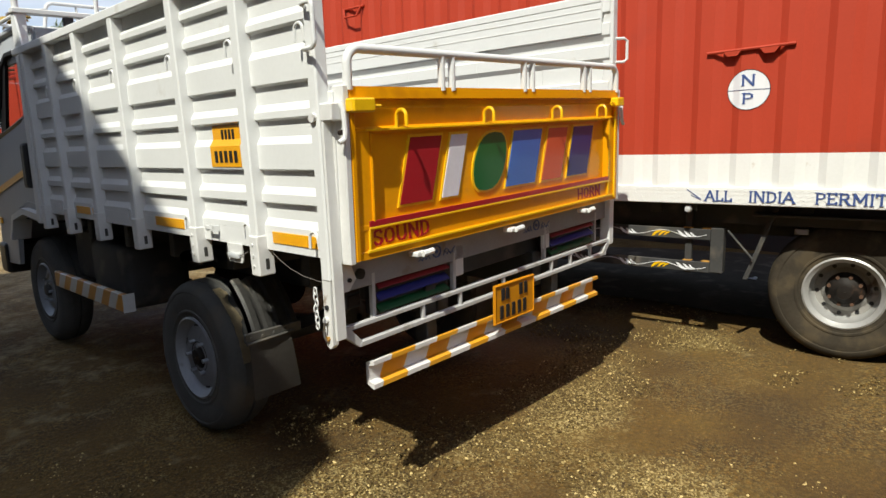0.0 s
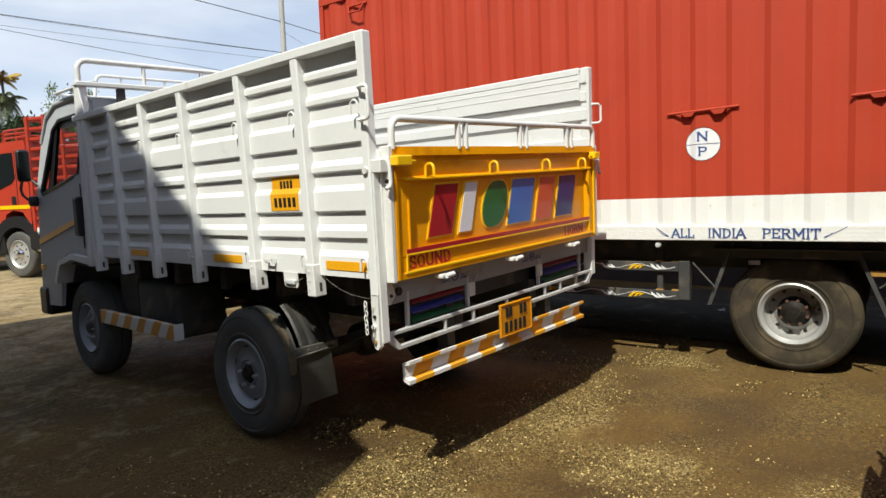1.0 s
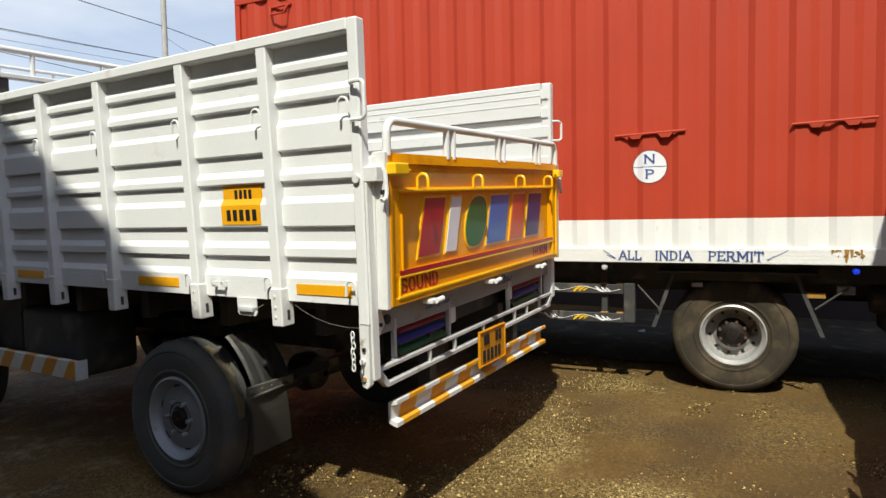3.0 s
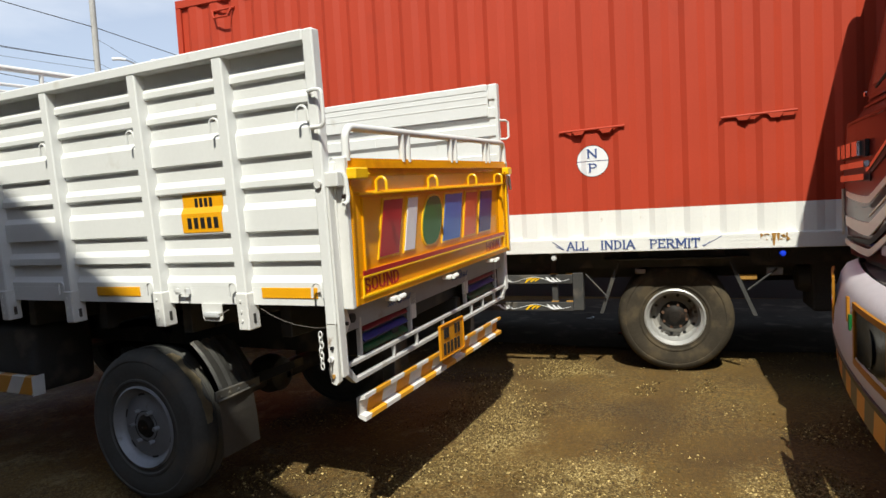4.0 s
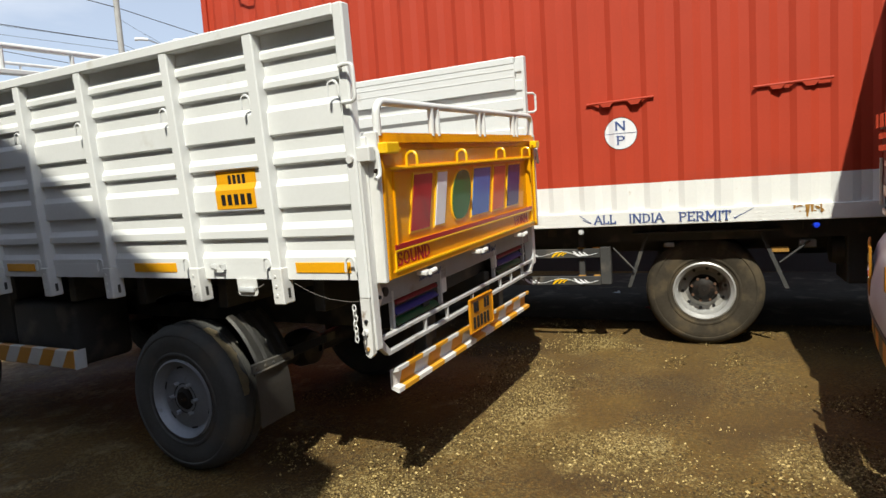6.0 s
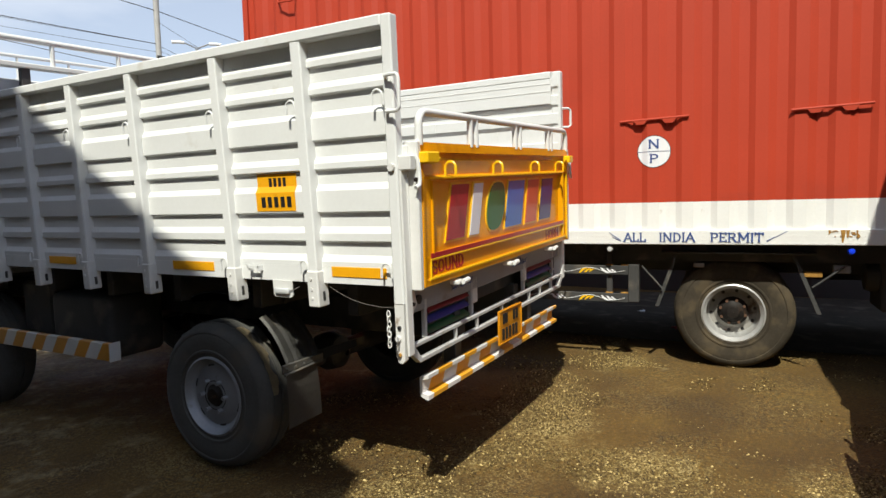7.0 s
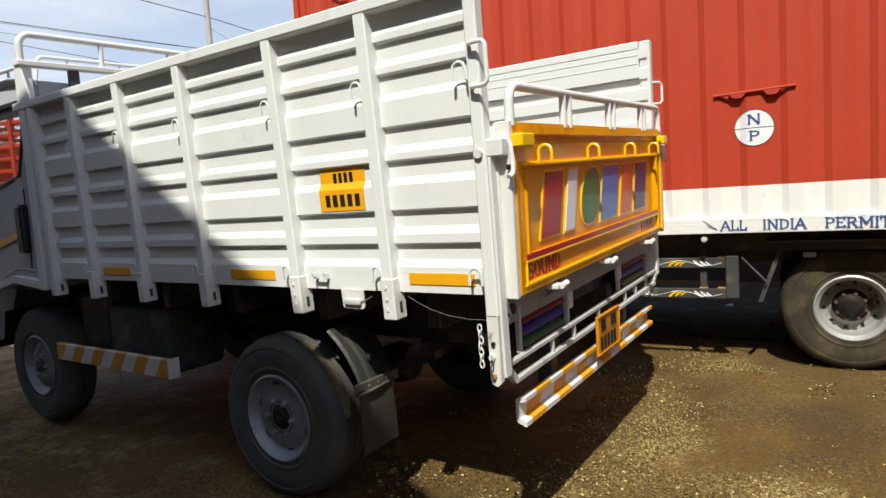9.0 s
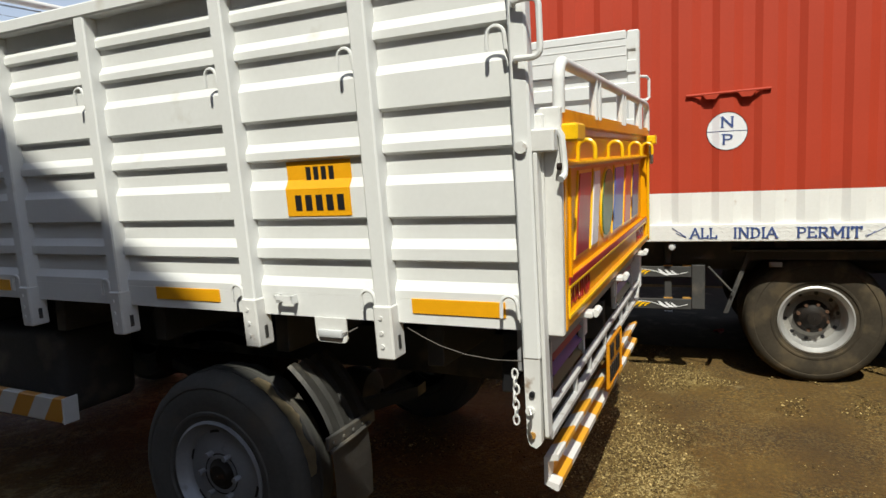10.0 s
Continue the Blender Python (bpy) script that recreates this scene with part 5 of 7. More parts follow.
def round_paint(s0, z0, r0, r1, proud):
    """A round or ring of paint that follows the ribs of the side."""
    def y_at(s):
        return rib_depth(s) - proud
    bm = bmesh.new()
    radii = [r0 + (r1 - r0) * i / 12 for i in range(13)] if r0 == 0 else [r0, r1]
    rings = [[bm.verts.new((s0 + r * math.cos(2 * math.pi * j / 72), y_at(s0 + r * math.cos(2 * math.pi * j / 72)), z0 + r * math.sin(2 * math.pi * j / 72))) for j in range(72)] for r in radii if r > 0]
    for u, v in zip(rings, rings[1:]):
        for j in range(72):
            bm.faces.new((u[j], u[j - 1], v[j - 1], v[j]))
    if r0 == 0:
        mid = bm.verts.new((s0, y_at(s0), z0))
        for j in range(72):
            bm.faces.new((mid, rings[0][j - 1], rings[0][j]))
    bmesh.ops.recalc_face_normals(bm, faces=bm.faces[:])
    bmesh.ops.solidify(bm, geom=bm.faces[:], thickness=0.001)
    return bm


def build_container():
    side = part("container_side", corrugated(B2, TOP - 0.08, 0.0, S0 + 0.06, S1 - 0.06), RED, BOX, "corrugated red steel container side")
    part("white_band", corrugated(B1, B2, 0.0, S0 + 0.06, S1 - 0.06), BAND, BOX, "lower ribs painted white, flaking")
    sill = part("side_sill", box((S0, -0.012, B0), (S1, 0.05, B1 + 0.004), 0.004), BAND, BOX, "white chequer-plate sill with blue lettering")
    # raised lozenges of the chequer plate
    rng = random.Random(8)
    for row in range(4):
        bm = bmesh.new()
        n = 130
        for i in range(n):
            s = -1.6 + 3.6 * i / n + (0.014 if row % 2 else 0)
            a = 0.7 if (i + row) % 2 else -0.7
            bmesh.ops.create_cube(bm, size=1.0, matrix=Matrix.LocRotScale((s, -0.0125, B0 + 0.014 + 0.026 * row), Euler((0, a, 0)), (0.024, 0.003, 0.005)))
        tagged(part("chequer_relief", bm, BAND, sill), kind="stuff")
    part("top_rail", box((S0, -0.008, TOP - 0.08), (S1, 0.06, TOP), 0.006), RED, BOX)
    for s in (S0, S1 - 0.06):
        part("corner_post", box((s, -0.008, B1), (s + 0.06, 0.07, TOP - 0.08), 0.006), RED, BOX)
    part("roof", box((S0, 0.06, TOP - 0.03), (S1, 2.36, TOP - 0.005)), RED, BOX)
    part("far_side", box((S0, 2.33, B0), (S1, 2.38, TOP)), RED, BOX)
    part("end_wall", box((S0, 0.06, B0), (S0 + 0.04, 2.33, TOP - 0.03)), RED, BOX)
    part("end_wall", box((S1 - 0.04, 0.06, B0), (S1, 2.33, TOP - 0.03)), RED, BOX)
    part("container_floor", box((S0, 0.05, B0), (S1, 2.33, B0 + 0.05)), BLACK, BOX)
    # bow-shaped rope rails
    for s0, s1 in ((-0.245, 0.255), (0.93, 1.425)):
        z = 1.945
        bm = tube([(s0, -0.012, z), (s1, -0.012, z + 0.012)], 0.010, n=8)
        L = s1 - s0
        for c in (0.30, 0.72):
            w = 0.11
            out = [(s0 + L * (c - w), z + 0.004), (s0 + L * (c + w), z + 0.004), (s0 + L * (c + w * 0.5), z - 0.030), (s0 + L * (c - w * 0.5), z - 0.030)]
            prism(out, "y", -0.020, 0.028, bm)
        part("rope_rail", bm, RED, side)
    # climbing rungs near the end of the box
    for k in range(5):
        z, a, b = 3.372 - 0.362 * k, -3.50, -3.26
        bm = tube([(a, 0.012, z + 0.028), (a + 0.012, -0.030, z + 0.026), (a + 0.045, -0.056, z - 0.052), (b - 0.045, -0.056, z - 0.052), (b - 0.012, -0.030, z + 0.026), (b, 0.012, z + 0.028)], 0.010, n=8)
        rung = part("rung", bm, RED, side)
        part("rung_bar", tube([(a - 0.012, -0.008, z + 0.030), (b + 0.012, -0.008, z + 0.034)], 0.011, n=8), RED, rung)
    # round permit sign
    sign = part("round_sign", round_paint(0.003, 1.705, 0.0, 0.121, 0.0015), SIGN_WHITE, BOX, "white round painted sign with blue letters")
    part("sign_rim", round_paint(0.003, 1.705, 0.120, 0.124, 0.0025), TAPE_BLACK, sign)
    bm = bmesh.new()
    cols = [(bm.verts.new((s, rib_depth(s) - 0.0032, 1.7037)), bm.verts.new((s, rib_depth(s) - 0.0032, 1.7073))) for s in (-0.117 + 0.004 * i for i in range(61))]
    for (a, b), (c, d) in zip(cols, cols[1:]):
        bm.faces.new((a, c, d, b))
    bmesh.ops.solidify(bm, geom=bm.faces[:], thickness=-0.001)
    part("divider", bm, SIGN_BLUE, sign)
    for ch, z in (("N", 1.732), ("P", 1.622)):
        painted_word(ch, 0.064, 0.094 if ch == "N" else 0.074, axes((0.003, -0.0035, z), (1, 0, 0), (0, 0, 1)), SIGN_BLUE, sign, 0.20)
    # permit lettering on the sill
    for w, c, wd in (("ALL", -0.137, 0.170), ("INDIA", 0.172, 0.262), ("PERMIT", 0.588, 0.362)):
        painted_word(w, 0.067, wd, axes((c, -0.0155, 1.008), (1, 0, 0), (0, 0, 1)), SIGN_BLUE, sill, 0.17)
    for s, d, strokes in ((-0.245, -1, (((0, 0.016), (0.045, 0.045), (0.090, 0.076)), ((0, 0.010), (0.035, 0.026), (0.065, 0.040)))),
                          (0.785, 1, (((0, 0.014), (0.06, 0.040), (0.135, 0.084)), ((0.005, 0.006), (0.03, 0.024), (0.050, 0.044))))):
        for line in strokes:
            part("flourish", tube([(s + d * u, -0.0145, 1.003 + v) for u, v in line], 0.0022, n=5), SIGN_BLUE, sill)
    # rust patch
    rng = random.Random(4)
    for i in range(14):
        s, z = 1.17 + 0.19 * rng.random(), 1.088 - 0.050 * rng.random() ** 1.6
        wide, tall = rng.uniform(0.004, 0.016), rng.uniform(0.004, 0.016)
        out = [(s + wide * rng.uniform(0.5, 1) * math.cos(t), min(1.097, z + tall * rng.uniform(0.5, 1) * math.sin(t))) for t in (2 * math.pi * j / 9 for j in range(9))]
        part("rust_patch", prism(out, "y", -0.0155 - 0.0003 * i, -0.011), RUST_PATCH, sill, "ochre rust patch")
    for i, (s, w, z) in enumerate(((1.262, 0.016, 1.002), (1.290, 0.011, 1.036), (1.345, 0.006, 1.030))):
        out = [(s - w, 1.094), (s + w, 1.094), (s + 0.7 * w, 1.060), (s + 0.1 * w, z), (s - 0.5 * w, z + 0.006), (s - 0.6 * w, 1.055)]
        part("rust_streak", prism(out, "y", -0.0150 - 0.0003 * i, -0.011), RUST_PATCH, sill, "ochre rust streak")


build_container()


def build_container_chassis():
    for y in (0.72, 1.50):
        part("chassis_rail", box((-5.6, y, 0.70), (S1, y + 0.09, 0.97), 0.004), BLACK, BOX)
    for s in (-3.6, -2.6, -1.6, -0.6, 0.35, 1.3, 2.3):
        part("cross_bearer", box((s - 0.04, 0.16, 0.90), (s + 0.04, 2.33, 0.983), 0.003), BLACK, BOX)
    # Black strip stands in for the shade below the sill; no such part exists.
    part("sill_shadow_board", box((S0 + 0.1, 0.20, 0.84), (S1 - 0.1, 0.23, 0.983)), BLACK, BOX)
    part("rear_axle", tube([(0.588, 0.40, 0.45), (0.588, 2.0, 0.45)], 0.07, n=12), BLACK, BOX, smooth=True)
    # side guard: two painted boards on stays, set back from the sill
    g0 = 0.118
    guard = part("side_guard", box((-2.6, g0, 0.724), (-0.207, g0 + 0.025, 0.799), 0.003), BLACK, BOX, "black side guard boards with white and yellow motifs")
    part("guard_board", box((-2.6, g0, 0.496), (-0.207, g0 + 0.025, 0.569), 0.003), BLACK, guard)
    part("guard_end", box((-0.205, g0 - 0.01, 0.503), (-0.120, g0 + 0.06, 0.812), 0.004), BLACK, guard)
    for s in (-0.36, -1.4, -2.4):
        part("guard_stay", box((s - 0.024, g0 + 0.028, 0.48), (s + 0.024, g0 + 0.055, 0.95), 0.004), BLACK, guard)
    for s in (-0.36, -0.235):
        for z in (0.806, 0.575):
            part("guard_clip", box((s - 0.03, g0 + 0.004, z - 0.006), (s + 0.03, g0 + 0.05, z + 0.002), 0.002), RUST_PATCH, guard, "rusty edge of the bracket")
    for z in (0.761, 0.532):
        wave = [(-2.55 + 0.0195 * i, g0 - 0.003, z + 0.019 * math.cos((-2.55 + 0.0195 * i + 0.527) * 2 * math.pi / 0.39)) for i in range(120)]
        part("painted_wave", tube(wave, 0.0022, n=5), SIGN_WHITE, guard)
        for c in (-0.55, -1.33, -2.11):
            for at, lift, paint in ((-0.225, -1, SIGN_WHITE), (0.015, 1, YELLOW), (0.195, -1, SIGN_WHITE)):
                for k in range(3):
                    a, g = c + at + (0.040 - 0.004 * k) * (k - 1), 1.0 - 0.2 * k
                    out = [(a + g * u, z - 0.004 + lift * g * v) for u, v in ((-0.034, -0.026), (-0.014, -0.020), (0.004, -0.004), (0.036, 0.014), (0.040, 0.021), (0.020, 0.021), (-0.006, 0.011), (-0.022, -0.006))]
                    part("painted_leaf", prism(out, "y", g0 - 0.0040 - 0.0003 * k, g0 + 0.001), paint, guard)
    # lamps under the sill
    lamp = part("marker_lamp", lathe([(0.001, -0.03), (0.018, -0.026), (0.026, -0.010), (0.026, 0.0), (0.02, 0.03), (0.001, 0.03)], (-0.335, 0.03, 0.945), "y", 16), LENS, BOX, "round clear marker lamp", smooth=True)
    part("lamp_bracket", box((-0.385, 0.045, 0.935), (-0.285, 0.06, 0.985)), BLACK, lamp)
    lamp = part("marker_lamp", lathe([(0.001, -0.03), (0.018, -0.026), (0.026, -0.010), (0.026, 0.0), (0.02, 0.03), (0.001, 0.03)], (1.32, 0.03, 0.942), "y", 16), LENS_BLUE, BOX, "round blue marker lamp", smooth=True)
    # mudguard struts
    for (sa, za), (sb, zb) in (((0.190, 0.985), (0.015, 0.472)), ((0.945, 0.985), (1.150, 0.462))):
        d = 0.015
        part("mudguard_strut", prism([(sa - d, za), (sa + d, za), (sb + d, zb), (sb - d, zb)], "y", 0.150, 0.172), BLACK, BOX)
    part("tie_rod", tube([(-0.10, 0.12, 0.80), (0.06, 0.12, 0.62)], 0.008), BLACK, BOX)
    part("tie_rod", tube([(1.30, 0.14, 0.82), (1.10, 0.14, 0.66)], 0.008), BLACK, BOX)
    part("air_tank", lathe([(0.002, -0.30), (0.10, -0.28), (0.12, -0.22), (0.12, 0.22), (0.10, 0.28), (0.002, 0.30)], (1.75, 0.42, 0.72), "x", 18), BLACK, BOX, smooth=True)
    part("tool_box", box((1.55, 0.25, 0.48), (2.25, 0.65, 0.93), 0.01), BLACK, BOX)
    part("bracket", box((1.045, 0.150, 0.735), (1.165, 0.185, 0.775), 0.004), RUST_PATCH, BOX, "rusty bracket behind the wheel")
    part("junction_box", box((1.235, 0.165, 0.765), (1.345, 0.215, 0.825), 0.006), GREY_SILL, BOX, "small grey junction box")
    part("junction_box", box((0.285, 0.185, 0.79), (0.365, 0.215, 0.825), 0.004), GREY_SILL, BOX)
    # boards added on the far side to keep light out from under the box
    for sa, sb in ((-3.2, -0.9), (1.25, 2.6)):
        part("far_guard", box((sa, 2.25, 0.46), (sb, 2.28, 0.84), 0.003), BLACK, BOX, "black board added on the far side to block light")
    # flat boards over the rear wheel
    part("wheel_board", box((0.05, 0.10, 0.905), (1.12, 0.62, 0.92), 0.003), BLACK, BOX)
    for cy, o in ((0.22, -1), (0.50, -1), (2.15, 1), (1.87, 1)):
        tyre(0.575, cy, o)
    for cy, o in ((0.34, -1), (2.05, 1)):
        tyre(-4.85, cy, o)


def tyre(s, y, o):
    """A lorry wheel whose axle runs across the lorry."""
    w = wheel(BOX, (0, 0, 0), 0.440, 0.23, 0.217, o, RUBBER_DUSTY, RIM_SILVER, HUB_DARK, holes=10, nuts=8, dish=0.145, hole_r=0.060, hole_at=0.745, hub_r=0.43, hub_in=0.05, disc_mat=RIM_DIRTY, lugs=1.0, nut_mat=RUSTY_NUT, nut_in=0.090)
    w.matrix_basis = Matrix.Translation((s, y, 0.428)) @ Matrix.Rotation(radians(90), 4, "Z") @ Matrix.Rotation(radians(17), 4, "X")


build_container_chassis()


def build_container_cab():
    cab = part("cab", box((-5.75, 0.08, 0.75), (-4.15, 2.30, 2.75), 0.08, segments=3), RED, BOX, "red lorry cab", smooth=True)
    part("cab_window", box((-5.2, 0.070, 1.75), (-4.5, 0.085, 2.4), 0.003), DARK_GLASS, cab)
    part("windscreen", box((-5.765, 0.25, 1.7), (-5.745, 2.13, 2.5), 0.003), DARK_GLASS, cab)
    part("bumper", box((-5.85, 0.05, 0.45), (-5.60, 2.33, 0.80), 0.03, segments=2), BLACK, cab)
    part("step", box((-4.4, 0.1, 0.5), (-4.15, 0.5, 0.75), 0.01), BLACK, cab)


build_container_cab()

# ---- red lorry that noses in beside the container ----
TURN = Matrix.Translation((4.21, -0.05, 0)) @ Matrix.Rotation(radians(2.5), 4, "Z") @ Matrix.Translation((-4.21, 0.05, 0))      # it stands askew
NOSE = thing("red_lorry", TURN @ pose(2.95, -1.2, 0), "dark red lorry front with silver bumper and cream waves", "lorry", at=(2.95, -1.2, 0))
NC, NW = 2.95, 1.26                                # middle and half width


def front_y(x, y_front, bow=0.05, corner=0.24, inset=0.0):
    """How far forward the bowed front stands at x."""
    w, d = NW - inset - corner, abs(x - NC)
    if d <= w:
        return y_front - bow * (d / w) ** 2
    return y_front - bow - corner + math.sqrt(max(0.0, corner ** 2 - (d - w) ** 2))


def plan(y_front, bow=0.05, corner=0.24, inset=0.0, back=-2.2):
    """The lorry's outline from above: a bowed front with round corners."""
    w = NW - inset
    xs = [NC + w - corner + corner * math.cos(radians(9 * i)) for i in range(11)]
    mid = [NC + (w - corner) * (1 - i / 6) for i in range(1, 12)]
    left = [2 * NC - x for x in xs[::-1]]
    return [(x, front_y(x, y_front, bow, corner, inset)) for x in xs + mid + left] + [(NC - w, back), (NC + w, back)]


def loft(levels):
    bm = bmesh.new()
    rings = [[bm.verts.new((x, y, z)) for x, y in pts] for z, pts in levels]
    for a, b in zip(rings, rings[1:]):
        for i in range(len(a)):
            j = (i + 1) % len(a)
            bm.faces.new((a[i], a[j], b[j], b[i]))
    bm.faces.new(rings[0][::-1])
    bm.faces.new(rings[-1])
    return bm


def shell(levels, thick):
    """An open band that follows the front."""
    bm = bmesh.new()
    rings = [[bm.verts.new((x, y, z)) for x, y in pts[:-2]] for z, pts in levels]
    for a, b in zip(rings, rings[1:]):
        for i in range(len(a) - 1):
            bm.faces.new((a[i], a[i + 1], b[i + 1], b[i]))
    bmesh.ops.recalc_face_normals(bm, faces=bm.faces)
    bmesh.ops.solidify(bm, geom=bm.faces[:], thickness=thick)
    return bm


def patch(top, low, xa, xb, yf, proud, inset=0.0, n=14, thick=0.012):
    """A piece that lies on the bowed front between two heights, each a function of 0 to 1 along it."""
    bm = bmesh.new()
    rows = []
    for i in range(n + 1):
        f = i / n
        x = xa + (xb - xa) * f
        y = front_y(x, yf, inset=inset)
        rows.append([bm.verts.new((x, y + proud, top(f))), bm.verts.new((x, y + proud, low(f))), bm.verts.new((x, y + proud - thick, low(f))), bm.verts.new((x, y + proud - thick, top(f)))])
    for a, b in zip(rows, rows[1:]):
        for k in range(4):
            bm.faces.new((a[k], a[(k + 1) % 4], b[(k + 1) % 4], b[k]))
    bm.faces.new(rows[0])
    bm.faces.new(rows[-1][::-1])
    return bm


def corner_piece(s, z0, z1, xa0, xb0, xa1, xb1, proud, n=8, thick=0.02):
    """A piece on the raked corner of the screen; its sides run from one offset below to another above."""
    bm = bmesh.new()
    def row(f, back):
        z = z0 + (z1 - z0) * f
        a, b = xa0 + (xa1 - xa0) * f, xb0 + (xb1 - xb0) * f
        xs = [NC + s * (a + (b - a) * i / n) for i in range(n + 1)]
        return [bm.verts.new((x, front_y(x, -0.145 - 0.196 * (z - 1.93), 0.05, 0.12, 0.06) + proud - back, z)) for x in xs]
    rows = [(row(f, 0.0), row(f, thick)) for f in (0.0, 0.5, 1.0)]
    for (f0, b0), (f1, b1) in zip(rows, rows[1:]):
        for i in range(n):
            bm.faces.new((f0[i], f0[i + 1], f1[i + 1], f1[i]))
            bm.faces.new((b0[i + 1], b0[i], b1[i], b1[i + 1]))
        for i, j in ((0, 0), (n, n)):
            bm.faces.new((f0[i], f1[i], b1[j], b0[j]))
    for f0, b0 in (rows[0], rows[-1]):
        for i in range(n):
            bm.faces.new((f0[i], f0[i + 1], b0[i + 1], b0[i]))
    bmesh.ops.recalc_face_normals(bm, faces=bm.faces[:])
    return bm


def slew(v):
    """The cab stands a few degrees askew of its bumper."""
    return Vector((v.x, v.y - 0.055 - 0.10 * (NC + NW - v.x), v.z))


def bent(v):
    """The bumper is knocked askew: one end in, the other out."""
    return Vector((v.x, v.y - 0.055 + 0.085 * (NC + NW - v.x), v.z))


def slew_top(v):
    return Vector((v.x, v.y - 0.05 * (NC + NW - v.x), v.z))


def build_nose():
    cab = part("cab", loft([(0.98, plan(-0.02, inset=0.04)), (1.25, plan(0.010, inset=0.03)), (1.60, plan(0.0, inset=0.03)), (1.765, plan(-0.008, inset=0.03)), (1.80, plan(-0.055, inset=0.05, corner=0.22)), (1.89, plan(-0.12, inset=0.06, corner=0.20)), (1.95, plan(-0.135, inset=0.06, corner=0.18))]), LORRY_RED, NOSE, "dark red glossy cab front", smooth=True, bend=slew)
    part("cab_top", loft([(2.88, plan(-0.31, 0.03, 0.06, 0.05)), (3.10, plan(-0.365, 0.03, 0.06, 0.05)), (3.19, plan(-0.46, 0.03, 0.10, 0.07))]), LORRY_RED, cab, smooth=True, bend=slew_top)
    # unseen roof piece, added to carry the shadow edge up the container
    part("roof_deflector", loft([(3.12, plan(-0.43, 0.03, 0.06, 0.05)), (3.92, plan(-0.662, 0.03, 0.08, 0.05)), (3.97, plan(-0.75, 0.03, 0.10, 0.10))]), LORRY_RED, cab, smooth=True, bend=slew_top)
    part("windscreen", loft([(1.93, plan(-0.145, 0.05, 0.15, 0.06)), (2.90, plan(-0.335, 0.04, 0.10, 0.06))]), DARK_GLASS, cab, "dark tinted windscreen", smooth=True, bend=slew)
    for s in (-1, 1):
        # red piece stands for the container's reflection in the screen; dark wedge, bright wiper
        corner = part("corner_panel", corner_piece(s, 1.94, 2.90, 1.185, 0.52, 1.185, 0.98, 0.012), LORRY_RED, cab, bend=slew)
        part("quarter_pane", corner_piece(s, 1.99, 2.62, 1.00, 0.68, 1.02, 0.96, 0.016), DARK_GLASS, corner, bend=slew)
        part("screen_seal", tube([(NC + s * u, front_y(NC + s * u, -0.145 - 0.196 * (z - 1.93), 0.05, 0.12, 0.06) + 0.016, z) for u, z in ((0.515, 1.945), (0.74, 2.40), (0.975, 2.88))], 0.009, n=6), CHROME, corner, smooth=True, bend=slew)
    one = lambda z: (lambda f: z)
    part("wiper_cowl", patch(one(1.930), one(1.905), NC - 1.1, NC + 1.16, -0.128, 0.016, 0.06), LORRY_RED, cab, bend=slew)
    part("wiper_cowl", patch(one(1.868), one(1.856), NC - 1.1, NC + 1.16, -0.098, 0.012, 0.06), LORRY_RED, cab, bend=slew)
    part("wiper_arm", tube([(NC + 0.55, -0.06, 1.92), (NC + 0.15, -0.10, 2.10), (NC - 0.2, -0.12, 2.16)], 0.008, n=6), TAPE_BLACK, cab, bend=slew)
    part("washer_jet", disc(0.014, 0.012, (NC + 0.86, front_y(NC + 0.86, -0.10) + 0.03, 1.925), "y", 10), CHROME, cab, bend=slew)
    part("crease", patch(lambda f: 1.792 - 0.02 * f, lambda f: 1.777 - 0.02 * f, NC - 1.1, NC + 1.16, -0.012, 0.010, 0.03), LORRY_RED, cab, bend=slew)
    # chrome name, as plain blocks on a dark plate, and the bars under it
    part("badge_plate", patch(one(1.645), one(1.555), NC + 0.50, NC + 1.09, 0.0, 0.022, 0.03, thick=0.02), TAPE_BLACK, cab, bend=slew)
    for i in range(4):
        a = NC + 0.56 + 0.130 * i
        part("badge_block", patch(one(1.640), one(1.560), a, a + 0.105, 0.0, 0.046, 0.03, n=3, thick=0.03), CHROME, cab, "chrome badge block", bend=slew)
    for z in (1.512, 1.442):
        part("chrome_bar", patch(one(z + 0.018), one(z - 0.016), NC + 0.50, NC + 1.12, 0.004, 0.026, 0.03, thick=0.03), CHROME, cab, bend=slew)
    part("bar_recess", patch(one(1.494), one(1.418), NC + 0.46, NC + 1.12, 0.004, 0.008, 0.03), TAPE_BLACK, cab, bend=slew)
    climb = lambda u, k: k * max(0.0, 0.50 - abs(u)) ** 1.15
    for s in (-1, 1):
        # a chrome sweep that climbs to the middle, over a dark slot
        up = lambda f: climb(0.52 * f, 0.50)
        part("chrome_sweep", patch(lambda f: 1.492 + up(f), lambda f: 1.470 + up(f), NC, NC + s * 0.52, 0.001, 0.014, 0.03, n=20), CHROME, cab, bend=slew)
        part("sweep_slot", patch(lambda f: 1.468 + up(f), lambda f: 1.415 + 0.035 * f + up(f), NC, NC + s * 0.52, 0.001, 0.008, 0.03, n=20), TAPE_BLACK, cab, bend=slew)
